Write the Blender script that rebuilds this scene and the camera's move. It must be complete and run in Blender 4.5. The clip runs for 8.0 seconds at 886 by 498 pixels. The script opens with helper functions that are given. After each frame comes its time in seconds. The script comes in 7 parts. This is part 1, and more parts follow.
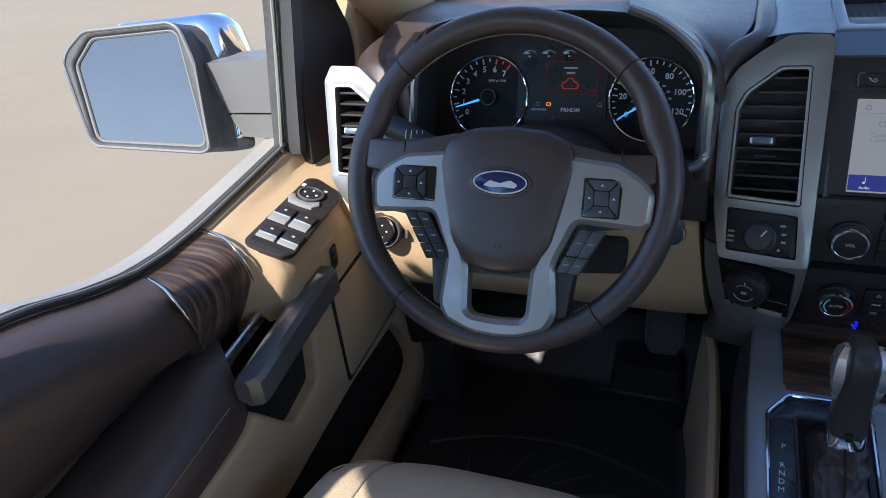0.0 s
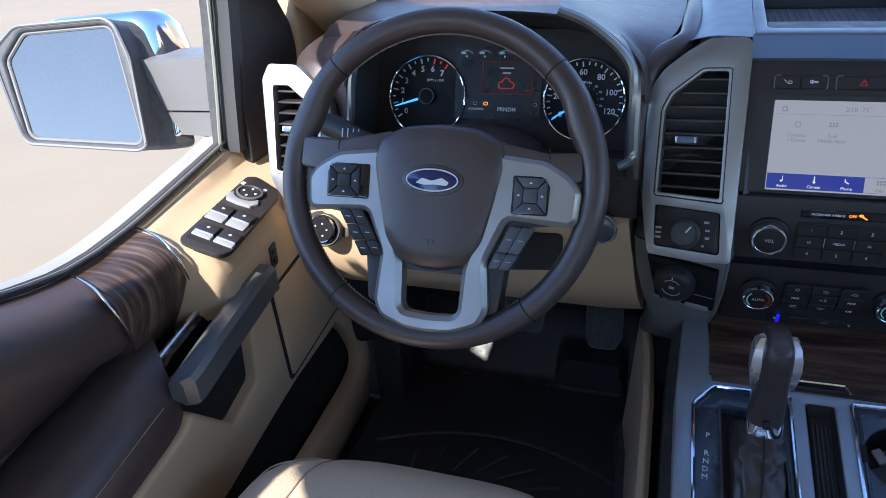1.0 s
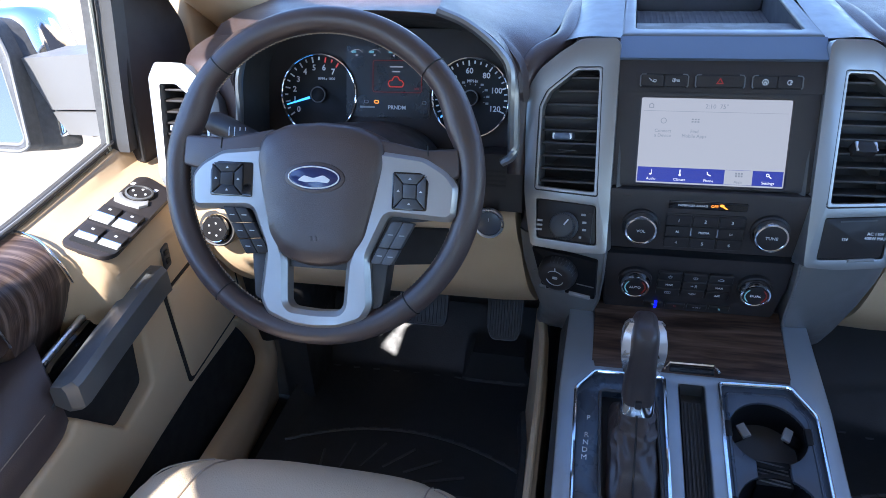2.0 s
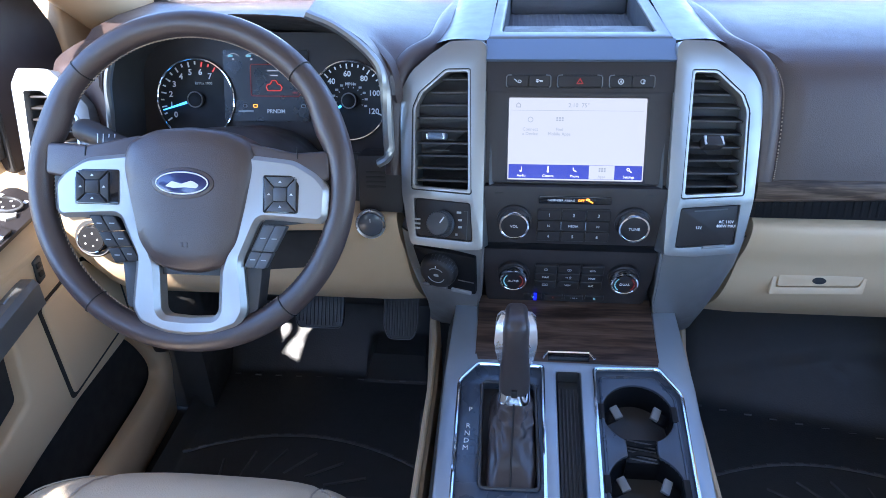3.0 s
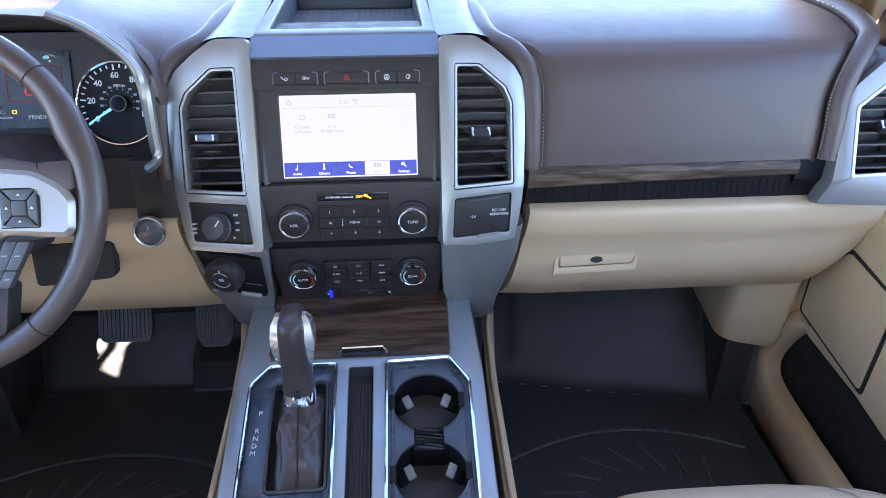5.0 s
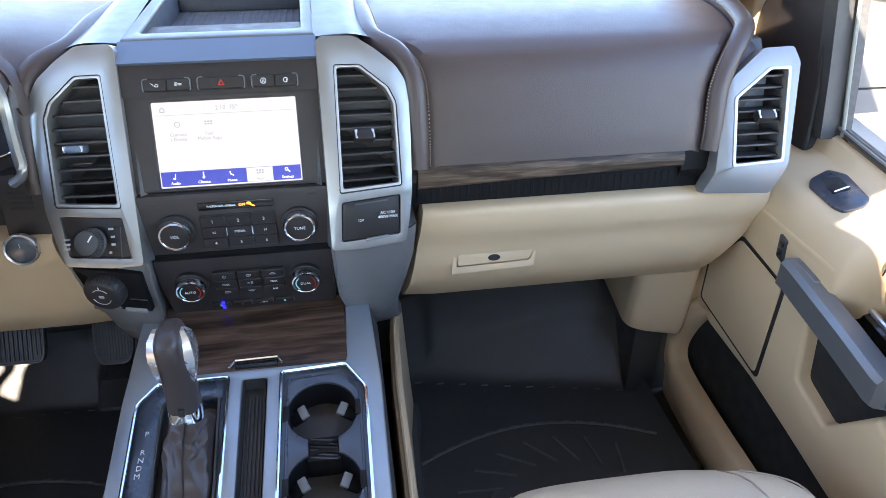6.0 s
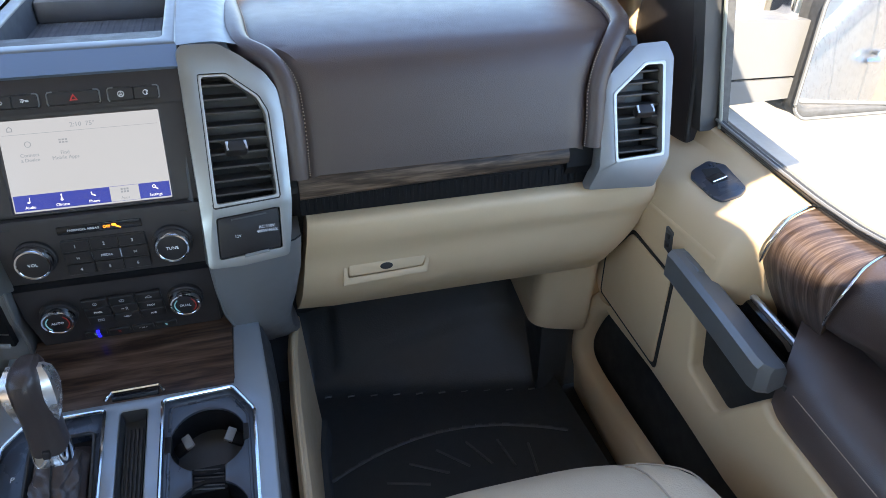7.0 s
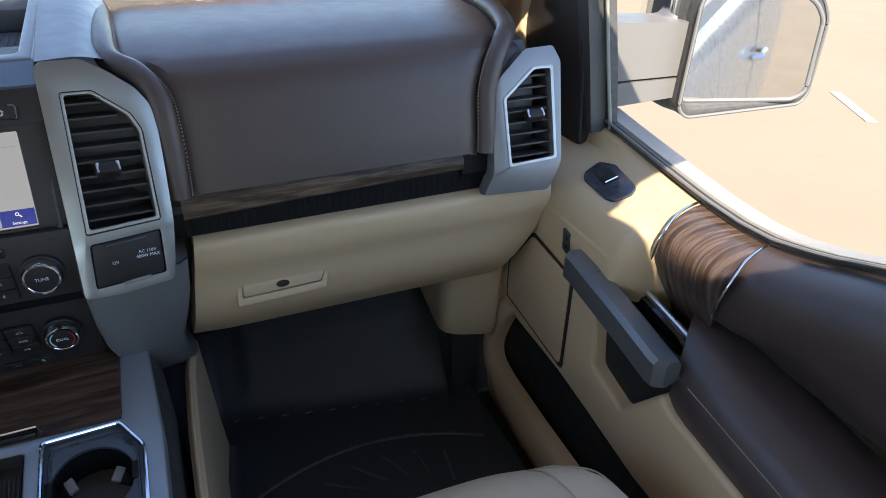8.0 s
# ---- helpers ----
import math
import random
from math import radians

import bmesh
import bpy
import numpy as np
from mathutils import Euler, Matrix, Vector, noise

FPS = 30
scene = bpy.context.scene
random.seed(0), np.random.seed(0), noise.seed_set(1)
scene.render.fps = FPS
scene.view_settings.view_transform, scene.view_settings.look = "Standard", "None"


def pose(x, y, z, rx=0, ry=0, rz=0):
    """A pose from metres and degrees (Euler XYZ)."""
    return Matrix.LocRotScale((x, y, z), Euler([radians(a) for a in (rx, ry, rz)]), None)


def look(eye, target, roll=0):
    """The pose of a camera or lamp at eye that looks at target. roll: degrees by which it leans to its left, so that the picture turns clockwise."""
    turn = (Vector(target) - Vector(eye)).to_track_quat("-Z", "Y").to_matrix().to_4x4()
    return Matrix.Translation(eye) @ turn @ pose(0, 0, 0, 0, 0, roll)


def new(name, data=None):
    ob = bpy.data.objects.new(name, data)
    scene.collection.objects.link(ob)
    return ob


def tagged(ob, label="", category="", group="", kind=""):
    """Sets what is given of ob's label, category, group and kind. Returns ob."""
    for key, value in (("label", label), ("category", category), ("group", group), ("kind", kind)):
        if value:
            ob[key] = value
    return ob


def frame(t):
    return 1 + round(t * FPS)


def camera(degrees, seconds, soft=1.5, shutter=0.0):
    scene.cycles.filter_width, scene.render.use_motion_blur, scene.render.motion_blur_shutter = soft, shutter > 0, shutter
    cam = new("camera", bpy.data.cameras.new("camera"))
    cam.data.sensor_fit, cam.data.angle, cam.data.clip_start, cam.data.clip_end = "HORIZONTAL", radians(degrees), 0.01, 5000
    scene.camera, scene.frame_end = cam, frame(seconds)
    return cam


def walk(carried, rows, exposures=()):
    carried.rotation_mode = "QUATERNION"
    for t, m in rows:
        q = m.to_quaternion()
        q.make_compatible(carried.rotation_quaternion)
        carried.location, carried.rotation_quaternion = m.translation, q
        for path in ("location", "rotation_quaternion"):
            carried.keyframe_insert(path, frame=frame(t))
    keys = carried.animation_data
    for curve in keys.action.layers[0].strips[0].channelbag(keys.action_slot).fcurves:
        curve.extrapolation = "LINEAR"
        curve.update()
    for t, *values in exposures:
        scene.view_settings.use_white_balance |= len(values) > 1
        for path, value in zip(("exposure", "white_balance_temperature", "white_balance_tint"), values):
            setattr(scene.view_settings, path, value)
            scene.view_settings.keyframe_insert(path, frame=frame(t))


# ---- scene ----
cam = camera(64.6, 8.0, soft=0.8)
EXPOSURES = [(0, 1.38, 6500, 13), (0.5, 1.62, 6400, 14), (1.5, 2.03, 6100, 15), (3.0, 3.08, 6120, 16), (3.5, 3.22, 6200, 18), (4.5, 3.28, 6600, 18), (6.0, 3.36, 7650, 16), (6.5, 3.15, 7650, 14), (7.0, 2.7, 7500, 12), (7.5, 2.42, 7500, 12), (8, 2.0, 7600, 13)]
PATH = [
    (0, (-0.236, 0.058, 1.025), (-0.933, 1.659, 0.05), -6.3),
    (0.5, (-0.232, 0.059, 1.025), (-0.892, 1.673, 0.046), -5.7),
    (1, (-0.202, 0.059, 1.023), (-0.794, 1.697, 0.04), -4.8),
    (1.5, (-0.172, 0.059, 1.023), (-0.679, 1.721, 0.033), -3.9),
    (2.8, (-0.086, 0.054, 1.026), (-0.332, 1.769, 0.028), -1.9),
    (3, (-0.075, 0.053, 1.025), (-0.28, 1.775, 0.028), -1.7),
    (3.5, (-0.042, 0.055, 1.026), (-0.165, 1.783, 0.026), -1.3),
    (4, (-0.004, 0.056, 1.027), (-0.04, 1.785, 0.021), -0.8),
    (4.5, (0.028, 0.057, 1.029), (0.071, 1.779, 0.014), -0.3),
    (6, (0.14, 0.066, 1.03), (0.407, 1.76, 0.001), 0.1),
    (6.5, (0.174, 0.069, 1.028), (0.526, 1.75, 0.002), 0.0),
    (7, (0.204, 0.076, 1.023), (0.661, 1.735, 0.004), 0.1),
    (7.5, (0.225, 0.082, 1.024), (0.777, 1.713, 0.006), 0.3),
    (8, (0.244, 0.084, 1.023), (0.91, 1.678, 0.015), 0.7),
]
walk(cam, [(t, look(eye, target, roll)) for t, eye, target, roll in PATH],
     exposures=EXPOSURES)

# ---- sky, sun ----
SUN_DIR = Vector((-0.33, -1.05, 1.0)).normalized()
world = bpy.data.worlds.new("sky")
scene.world = world
world.use_nodes = True
wn = world.node_tree.nodes
wl = world.node_tree.links
sky = wn.new("ShaderNodeTexSky")
sky.sky_type = "NISHITA"
sky.sun_disc = False
sky.dust_density, sky.ozone_density = 0.1, 6.0
sky.sun_elevation = math.asin(SUN_DIR.z)
sky.sun_rotation = math.atan2(SUN_DIR.x, SUN_DIR.y)
wn["Background"].inputs["Strength"].default_value = 0.15
wl.new(sky.outputs["Color"], wn["Background"].inputs["Color"])
sun = new("sun", bpy.data.lights.new("sun", "SUN"))
sun.data.energy = 3.0
sun.data.angle = radians(0.53)
sun.data.color = (1.0, 0.95, 0.86)
sun.matrix_world = look(SUN_DIR * 20, (0, 0, 0))


# ---- materials ----
def mat(name, color, rough=0.5, metal=0.0, vary=0.08, grain=0.0, grain_scale=400.0, cells=False, stain=6.0,
        coat=0.0, spec=0.5, emit=None, power=0.0, rough_vary=0.08):
    """A surface with broad stains, fine grain relief and uneven gloss."""
    m = bpy.data.materials.new(name)
    m.use_nodes = True
    n, l = m.node_tree.nodes, m.node_tree.links
    b = n["Principled BSDF"]
    b.inputs["Roughness"].default_value = rough
    b.inputs["Metallic"].default_value = metal
    b.inputs["Specular IOR Level"].default_value = spec
    b.inputs["Coat Weight"].default_value = coat
    b.inputs["Coat Roughness"].default_value = 0.05
    co = n.new("ShaderNodeTexCoord")
    big = n.new("ShaderNodeTexNoise")
    big.inputs["Scale"].default_value = stain
    big.inputs["Detail"].default_value = 6.0
    l.new(co.outputs["Object"], big.inputs["Vector"])
    mix = n.new("ShaderNodeMix")
    mix.data_type = "RGBA"
    mix.inputs["A"].default_value = (*[c * (1 - vary) for c in color], 1)
    mix.inputs["B"].default_value = (*[min(1, c * (1 + vary)) for c in color], 1)
    l.new(big.outputs["Fac"], mix.inputs["Factor"])
    l.new(mix.outputs["Result"], b.inputs["Base Color"])
    if rough_vary:
        mr = n.new("ShaderNodeMapRange")
        mr.inputs["From Min"].default_value, mr.inputs["From Max"].default_value = 0.3, 0.7
        mr.inputs["To Min"].default_value = max(0.02, rough - rough_vary)
        mr.inputs["To Max"].default_value = min(1, rough + rough_vary)
        fine = n.new("ShaderNodeTexNoise")
        fine.inputs["Scale"].default_value = stain * 7
        fine.inputs["Detail"].default_value = 4.0
        l.new(co.outputs["Object"], fine.inputs["Vector"])
        l.new(fine.outputs["Fac"], mr.inputs["Value"])
        l.new(mr.outputs["Result"], b.inputs["Roughness"])
    if grain:
        g = n.new("ShaderNodeTexVoronoi" if cells else "ShaderNodeTexNoise")
        g.inputs["Scale"].default_value = grain_scale
        l.new(co.outputs["Object"], g.inputs["Vector"])
        bump = n.new("ShaderNodeBump")
        bump.inputs["Strength"].default_value = grain
        bump.inputs["Distance"].default_value = 0.001
        l.new(g.outputs["Distance" if cells else "Fac"], bump.inputs["Height"])
        l.new(bump.outputs["Normal"], b.inputs["Normal"])
    if emit:
        b.inputs["Emission Color"].default_value = (*emit, 1)
        b.inputs["Emission Strength"].default_value = power
    return m


def wood_mat(name, stretch, dark, mid, light, rough=0.32, swirl=1.2):
    """Open-pored wood: long streaks along one axis, a lacquer coat over it."""
    m = bpy.data.materials.new(name)
    m.use_nodes = True
    n, l = m.node_tree.nodes, m.node_tree.links
    b = n["Principled BSDF"]
    b.inputs["Roughness"].default_value = rough
    b.inputs["Coat Weight"].default_value = 0.08
    b.inputs["Specular IOR Level"].default_value = 0.3
    b.inputs["Coat Roughness"].default_value = 0.15
    co = n.new("ShaderNodeTexCoord")
    mp = n.new("ShaderNodeMapping")
    mp.inputs["Scale"].default_value = stretch
    l.new(co.outputs["Object"], mp.inputs["Vector"])
    a = n.new("ShaderNodeTexNoise")
    a.inputs["Scale"].default_value, a.inputs["Detail"].default_value, a.inputs["Distortion"].default_value = 1.0, 8.0, swirl
    l.new(mp.outputs["Vector"], a.inputs["Vector"])
    f = n.new("ShaderNodeTexNoise")
    f.inputs["Scale"].default_value, f.inputs["Detail"].default_value = 5.0, 6.0
    l.new(mp.outputs["Vector"], f.inputs["Vector"])
    add = n.new("ShaderNodeMath")
    add.operation = "MULTIPLY_ADD"
    add.inputs[1].default_value = 0.35
    l.new(f.outputs["Fac"], add.inputs[0])
    l.new(a.outputs["Fac"], add.inputs[2])
    ramp = n.new("ShaderNodeValToRGB")
    ramp.color_ramp.elements[0].position, ramp.color_ramp.elements[0].color = 0.5, (*dark, 1)
    ramp.color_ramp.elements[1].position, ramp.color_ramp.elements[1].color = 0.88, (*light, 1)
    e = ramp.color_ramp.elements.new(0.68)
    e.color = (*mid, 1)
    l.new(add.outputs["Value"], ramp.inputs["Fac"])
    l.new(ramp.outputs["Color"], b.inputs["Base Color"])
    bump = n.new("ShaderNodeBump")
    bump.inputs["Strength"].default_value, bump.inputs["Distance"].default_value = 0.25, 0.0006
    l.new(add.outputs["Value"], bump.inputs["Height"])
    l.new(bump.outputs["Normal"], b.inputs["Normal"])
    return m


BROWN = mat("brown_leather", (0.066, 0.046, 0.042), 0.42, vary=0.08, grain=0.20, grain_scale=800, cells=True, rough_vary=0.03, spec=0.55)
# brown leather copy, lightened and glossed for window light on the armrests
DOORL = mat("sheen_brown_leather", (0.074, 0.054, 0.052), 0.37, vary=0.10, grain=0.12, grain_scale=800, cells=True, rough_vary=0.05, spec=0.75)
RIM = mat("brown_smooth_leather", (0.067, 0.047, 0.043), 0.37, vary=0.10, grain=0.14, grain_scale=900, cells=True, spec=0.7, rough_vary=0.05)
BEIGE = mat("beige_plastic", (0.59, 0.428, 0.262), 0.55, vary=0.04, grain=0.15, grain_scale=900)
CREAM = mat("cream_leather", (0.62, 0.50, 0.355), 0.5, vary=0.05, grain=0.3, grain_scale=500, cells=True)
# silver paint darkened to hold down the sky reflected on the dash top
TOPSIL = mat("dimmed_silver_top_trim", (0.20, 0.215, 0.225), 0.42, metal=0.4, vary=0.03)
# on the window switch lips this pale tone stands in for glare
PALE = mat("pale_plastic", (0.30, 0.30, 0.295), 0.5, vary=0.1, stain=40)
SILVER = mat("satin_silver_paint", (0.31, 0.315, 0.312), 0.36, metal=0.75, vary=0.03)
SPOKE = mat("bright_satin_silver", (0.40, 0.39, 0.37), 0.36, metal=0.7, vary=0.03)
VENTM = mat("satin_grey_silver", (0.23, 0.235, 0.24), 0.42, metal=0.4, vary=0.04)
GRIPM = mat("dark_brown_leather", (0.050, 0.038, 0.036), 0.36, vary=0.12, grain=0.16, grain_scale=900, cells=True, spec=0.6)
LEGM = mat("satin_brown_grey_paint", (0.20, 0.195, 0.19), 0.42, metal=0.25, vary=0.04, grain=0.06, grain_scale=1400)
# silver paint copy, brighter, with reflected sky blue put into its colour
CONSIL = mat("satin_silver_sky_tint", (0.36, 0.40, 0.43), 0.38, metal=0.6, vary=0.03)
GREYP = mat("dark_satin_grey_paint", (0.21, 0.218, 0.225), 0.36, metal=0.6, vary=0.04, grain=0.06, grain_scale=1400)
SATIN = mat("satin_chrome", (0.80, 0.81, 0.83), 0.28, metal=0.9, vary=0.02, rough_vary=0.03)
CHROME = mat("chrome", (0.85, 0.86, 0.88), 0.08, metal=1.0, vary=0.02, rough_vary=0.03)
BLACK = mat("black_grained_plastic", (0.050, 0.050, 0.050), 0.5, vary=0.12, grain=0.2, grain_scale=900)
CHARCOAL = mat("charcoal_plastic", (0.036, 0.031, 0.031), 0.5, vary=0.08, grain=0.12, grain_scale=900, spec=0.33)
GLOSS = mat("gloss_black_plastic", (0.012, 0.012, 0.014), 0.16, vary=0.1, coat=0.4)
# black plate; the blue of mirrored sky is painted into it
DARKBLUE = mat("satin_black_blue_tint", (0.036, 0.046, 0.063), 0.30, vary=0.04, coat=0.4)
# paler rubber: sheen on the floor ribs put into the colour
RIBBED = mat("pale_rubber_edges", (0.10, 0.10, 0.10), 0.45, vary=0.3, stain=30)
RUBBER = mat("black_rubber", (0.050, 0.050, 0.048), 0.48, vary=0.2, grain=0.3, grain_scale=300, stain=9)
# same for the cup insert: sky reflection tinted into the black
CUPM = mat("satin_insert_blue_tint", (0.050, 0.062, 0.082), 0.34, vary=0.05, coat=0.25)
WELLM = mat("deep_black_plastic", (0.006, 0.006, 0.007), 0.5, vary=0.1, spec=0.2)
BTN = mat("button_plastic", (0.028, 0.025, 0.025), 0.45, vary=0.08, spec=0.3)
# lit copy of button plastic: light on the wheel's right-hand keys as colour
BTNB = mat("lit_button_plastic", (0.075, 0.08, 0.09), 0.35, vary=0.05)
MARK = mat("pale_marking", (0.75, 0.76, 0.78), 0.5, vary=0.02)
STITCH = mat("tan_thread", (0.45, 0.36, 0.28), 0.8, vary=0.1)
SLAT = mat("dark_vent_plastic", (0.038, 0.035, 0.034), 0.42, vary=0.1)
DIALF = mat("matt_black_dial", (0.008, 0.008, 0.009), 0.6, vary=0.1, spec=0.3)
DISPLAY = mat("dim_lit_display", (0.010, 0.011, 0.012), 0.3, vary=0.1, emit=(0.5, 0.62, 0.75), power=0.0008)
# near-black for joints and slots; also stands for shade in pockets and ducts
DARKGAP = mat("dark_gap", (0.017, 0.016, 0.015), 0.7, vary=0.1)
GREYM = mat("mirror_grey_plastic", (0.17, 0.17, 0.167), 0.5, vary=0.06, grain=0.2, grain_scale=700)
DARKM = mat("mirror_black_plastic", (0.07, 0.07, 0.07), 0.55, vary=0.5, grain=0.3, grain_scale=400, stain=110)
PAINT = mat("white_car_paint", (0.62, 0.62, 0.61), 0.3, vary=0.02, coat=0.6)
# driver's copy of the mirror glass, tinted to dim the sky it reflects
MIRRORD = mat("dimmed_mirror_glass", (0.225, 0.200, 0.170), 0.06, metal=0.85, vary=0.12, rough_vary=0.02)
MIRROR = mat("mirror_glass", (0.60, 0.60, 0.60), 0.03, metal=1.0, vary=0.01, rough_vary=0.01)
HEAD = mat("pale_headliner", (0.70, 0.68, 0.64), 0.9, vary=0.05, grain=0.4, grain_scale=600)
CARPET = mat("dark_carpet", (0.058, 0.057, 0.055), 0.95, vary=0.25, grain=0.8, grain_scale=500)
WOOD = wood_mat("dark_brown_wood", (5.0, 60.0, 60.0), (0.026, 0.015, 0.011), (0.080, 0.046, 0.031), (0.150, 0.095, 0.068))
WOODD = wood_mat("weathered_brown_wood", (9.0, 80.0, 90.0), (0.018, 0.011, 0.007), (0.062, 0.037, 0.023), (0.15, 0.10, 0.068), 0.5)
WOODV = wood_mat("door_brown_wood", (9.0, 150.0, 9.0), (0.034, 0.021, 0.016), (0.080, 0.052, 0.040), (0.18, 0.13, 0.105), 0.30, 0.4)
SCREEN = mat("lit_white_screen", (0.02, 0.02, 0.02), 0.15, vary=0.0, rough_vary=0, emit=(0.80, 0.87, 1.0), power=0.108)
SCRBLUE = mat("lit_blue_bar", (0.01, 0.01, 0.02), 0.15, vary=0.0, rough_vary=0, emit=(0.03, 0.05, 0.36), power=0.20)
SCRTXT = mat("screen_grey_text", (0.02, 0.02, 0.02), 0.2, vary=0.0, rough_vary=0, emit=(0.35, 0.40, 0.50), power=0.13)
SCRWHT = mat("screen_white_text", (0.02, 0.02, 0.02), 0.2, vary=0.0, rough_vary=0, emit=(0.85, 0.9, 1.0), power=0.22)
NEEDLE = mat("lit_blue_needle", (0.02, 0.1, 0.3), 0.4, vary=0.0, rough_vary=0, emit=(0.05, 0.36, 1.0), power=0.5)
REDLIT = mat("lit_red_icon", (0.1, 0.01, 0.01), 0.4, vary=0.0, rough_vary=0, emit=(1.0, 0.08, 0.06), power=0.09)
REDDIM = mat("dim_red_line", (0.05, 0.01, 0.01), 0.4, vary=0.0, rough_vary=0, emit=(0.6, 0.04, 0.03), power=0.035)
# red print with a little glow added so the triangle shows
HAZRED = mat("red_triangle_glow", (0.30, 0.02, 0.02), 0.4, vary=0.0, rough_vary=0, emit=(1.0, 0.06, 0.05), power=0.04)
AMBER = mat("lit_amber_icon", (0.1, 0.05, 0.01), 0.4, vary=0.0, rough_vary=0, emit=(1.0, 0.30, 0.03), power=0.5)
BLUELED = mat("lit_blue_lamp", (0.01, 0.01, 0.1), 0.4, vary=0.0, rough_vary=0, emit=(0.008, 0.012, 1.0), power=0.45)
TEALDIM = mat("dim_teal_icon", (0.02, 0.05, 0.06), 0.4, vary=0.0, rough_vary=0, emit=(0.15, 0.45, 0.6), power=0.12)
BADGE = mat("deep_blue_enamel", (0.015, 0.025, 0.11), 0.2, vary=0.03, coat=0.5)
TRAYM = mat("matt_blue_grey_liner", (0.045, 0.055, 0.07), 0.75, vary=0.08, spec=0.25)
ICON = mat("dim_symbol", (0.38, 0.39, 0.40), 0.5, vary=0.02)
FADED = mat("faded_white_paint", (0.48, 0.41, 0.32), 0.8, vary=0.25, stain=14)
BELTM = mat("grey_belt_moulding", (0.33, 0.31, 0.28), 0.55, vary=0.12, stain=20)
# satin grey whose base colour carries the sky's blue reflection
LIPM = mat("satin_grey_sky_tint", (0.13, 0.17, 0.23), 0.36, metal=0.3, vary=0.02, rough_vary=0)
SEALM = mat("grey_green_rubber", (0.24, 0.255, 0.22), 0.45, vary=0.06)
REDP = mat("red_car_paint", (0.35, 0.02, 0.02), 0.3, vary=0.03, coat=0.6)
GROUND = mat("pale_tan_concrete", (0.288, 0.228, 0.150), 0.9, vary=0.10, grain=0.5, grain_scale=120, stain=0.7)


def glass_mat(name, tint):
    m = bpy.data.materials.new(name)
    m.use_nodes = True
    b = m.node_tree.nodes["Principled BSDF"]
    b.inputs["Base Color"].default_value = (*tint, 1)
    b.inputs["Roughness"].default_value = 0.0
    b.inputs["Transmission Weight"].default_value = 1.0
    b.inputs["IOR"].default_value = 1.1
    return m


SHIELD = glass_mat("tinted_windshield_glass", (0.86, 0.90, 0.93))
GLASS = glass_mat("clear_side_glass", (0.93, 0.96, 0.94))


# ---- mesh helpers ----
def basis(o, n, u=(1, 0, 0)):
    """A frame at o: u to the right, v up the surface, n out of it."""
    n, u = Vector(n).normalized(), Vector(u)
    u = (u - n * u.dot(n)).normalized()
    m = Matrix((u, n.cross(u), n)).transposed().to_4x4()
    m.translation = Vector(o)
    return m


def thing(name, at, label, category, group="", kind=""):
    e = new(name)
    e.location = at
    return tagged(e, label, category, group, kind)


def finish(bm, smooth=35):
    bmesh.ops.remove_doubles(bm, verts=bm.verts, dist=1e-6)
    bmesh.ops.recalc_face_normals(bm, faces=bm.faces)
    me = bpy.data.meshes.new("mesh")
    for f in bm.faces:
        f.smooth = True
    bm.to_mesh(me)
    bm.free()
    me.set_sharp_from_angle(angle=radians(smooth))
    return me


def part(name, bm, material, parent=None, label="", smooth=35):
    """One mesh object, under a thing or a part."""
    me = finish(bm, smooth)
    me.name = name
    me.materials.append(material)
    ob = new(name, me)
    if parent:
        ob.parent = parent
        if parent.type == "EMPTY":
            ob.matrix_parent_inverse = Matrix.Translation(-parent.location)
    if label:
        tagged(ob, label)
    return ob


def join(*bms):
    out = bmesh.new()
    for b in bms:
        me = bpy.data.meshes.new("tmp")
        b.to_mesh(me)
        b.free()
        out.from_mesh(me)
        bpy.data.meshes.remove(me)
    return out


def loop_area(p):
    return sum(p[i][0] * p[(i + 1) % len(p)][1] - p[(i + 1) % len(p)][0] * p[i][1] for i in range(len(p)))


def rounded(pts, r, seg=4):
    """The outline with its corners rounded off."""
    out = []
    k = len(pts)
    for i in range(k):
        p, a, b = Vector(pts[i]), Vector(pts[i - 1]), Vector(pts[(i + 1) % k])
        da, db = a - p, b - p
        rr = min(r, da.length * 0.45, db.length * 0.45)
        s, e = p + da.normalized() * rr, p + db.normalized() * rr
        for j in range(seg + 1):
            t = j / seg
            q = s * (1 - t) ** 2 + p * 2 * t * (1 - t) + e * t ** 2
            out.append(tuple(q))
    return out


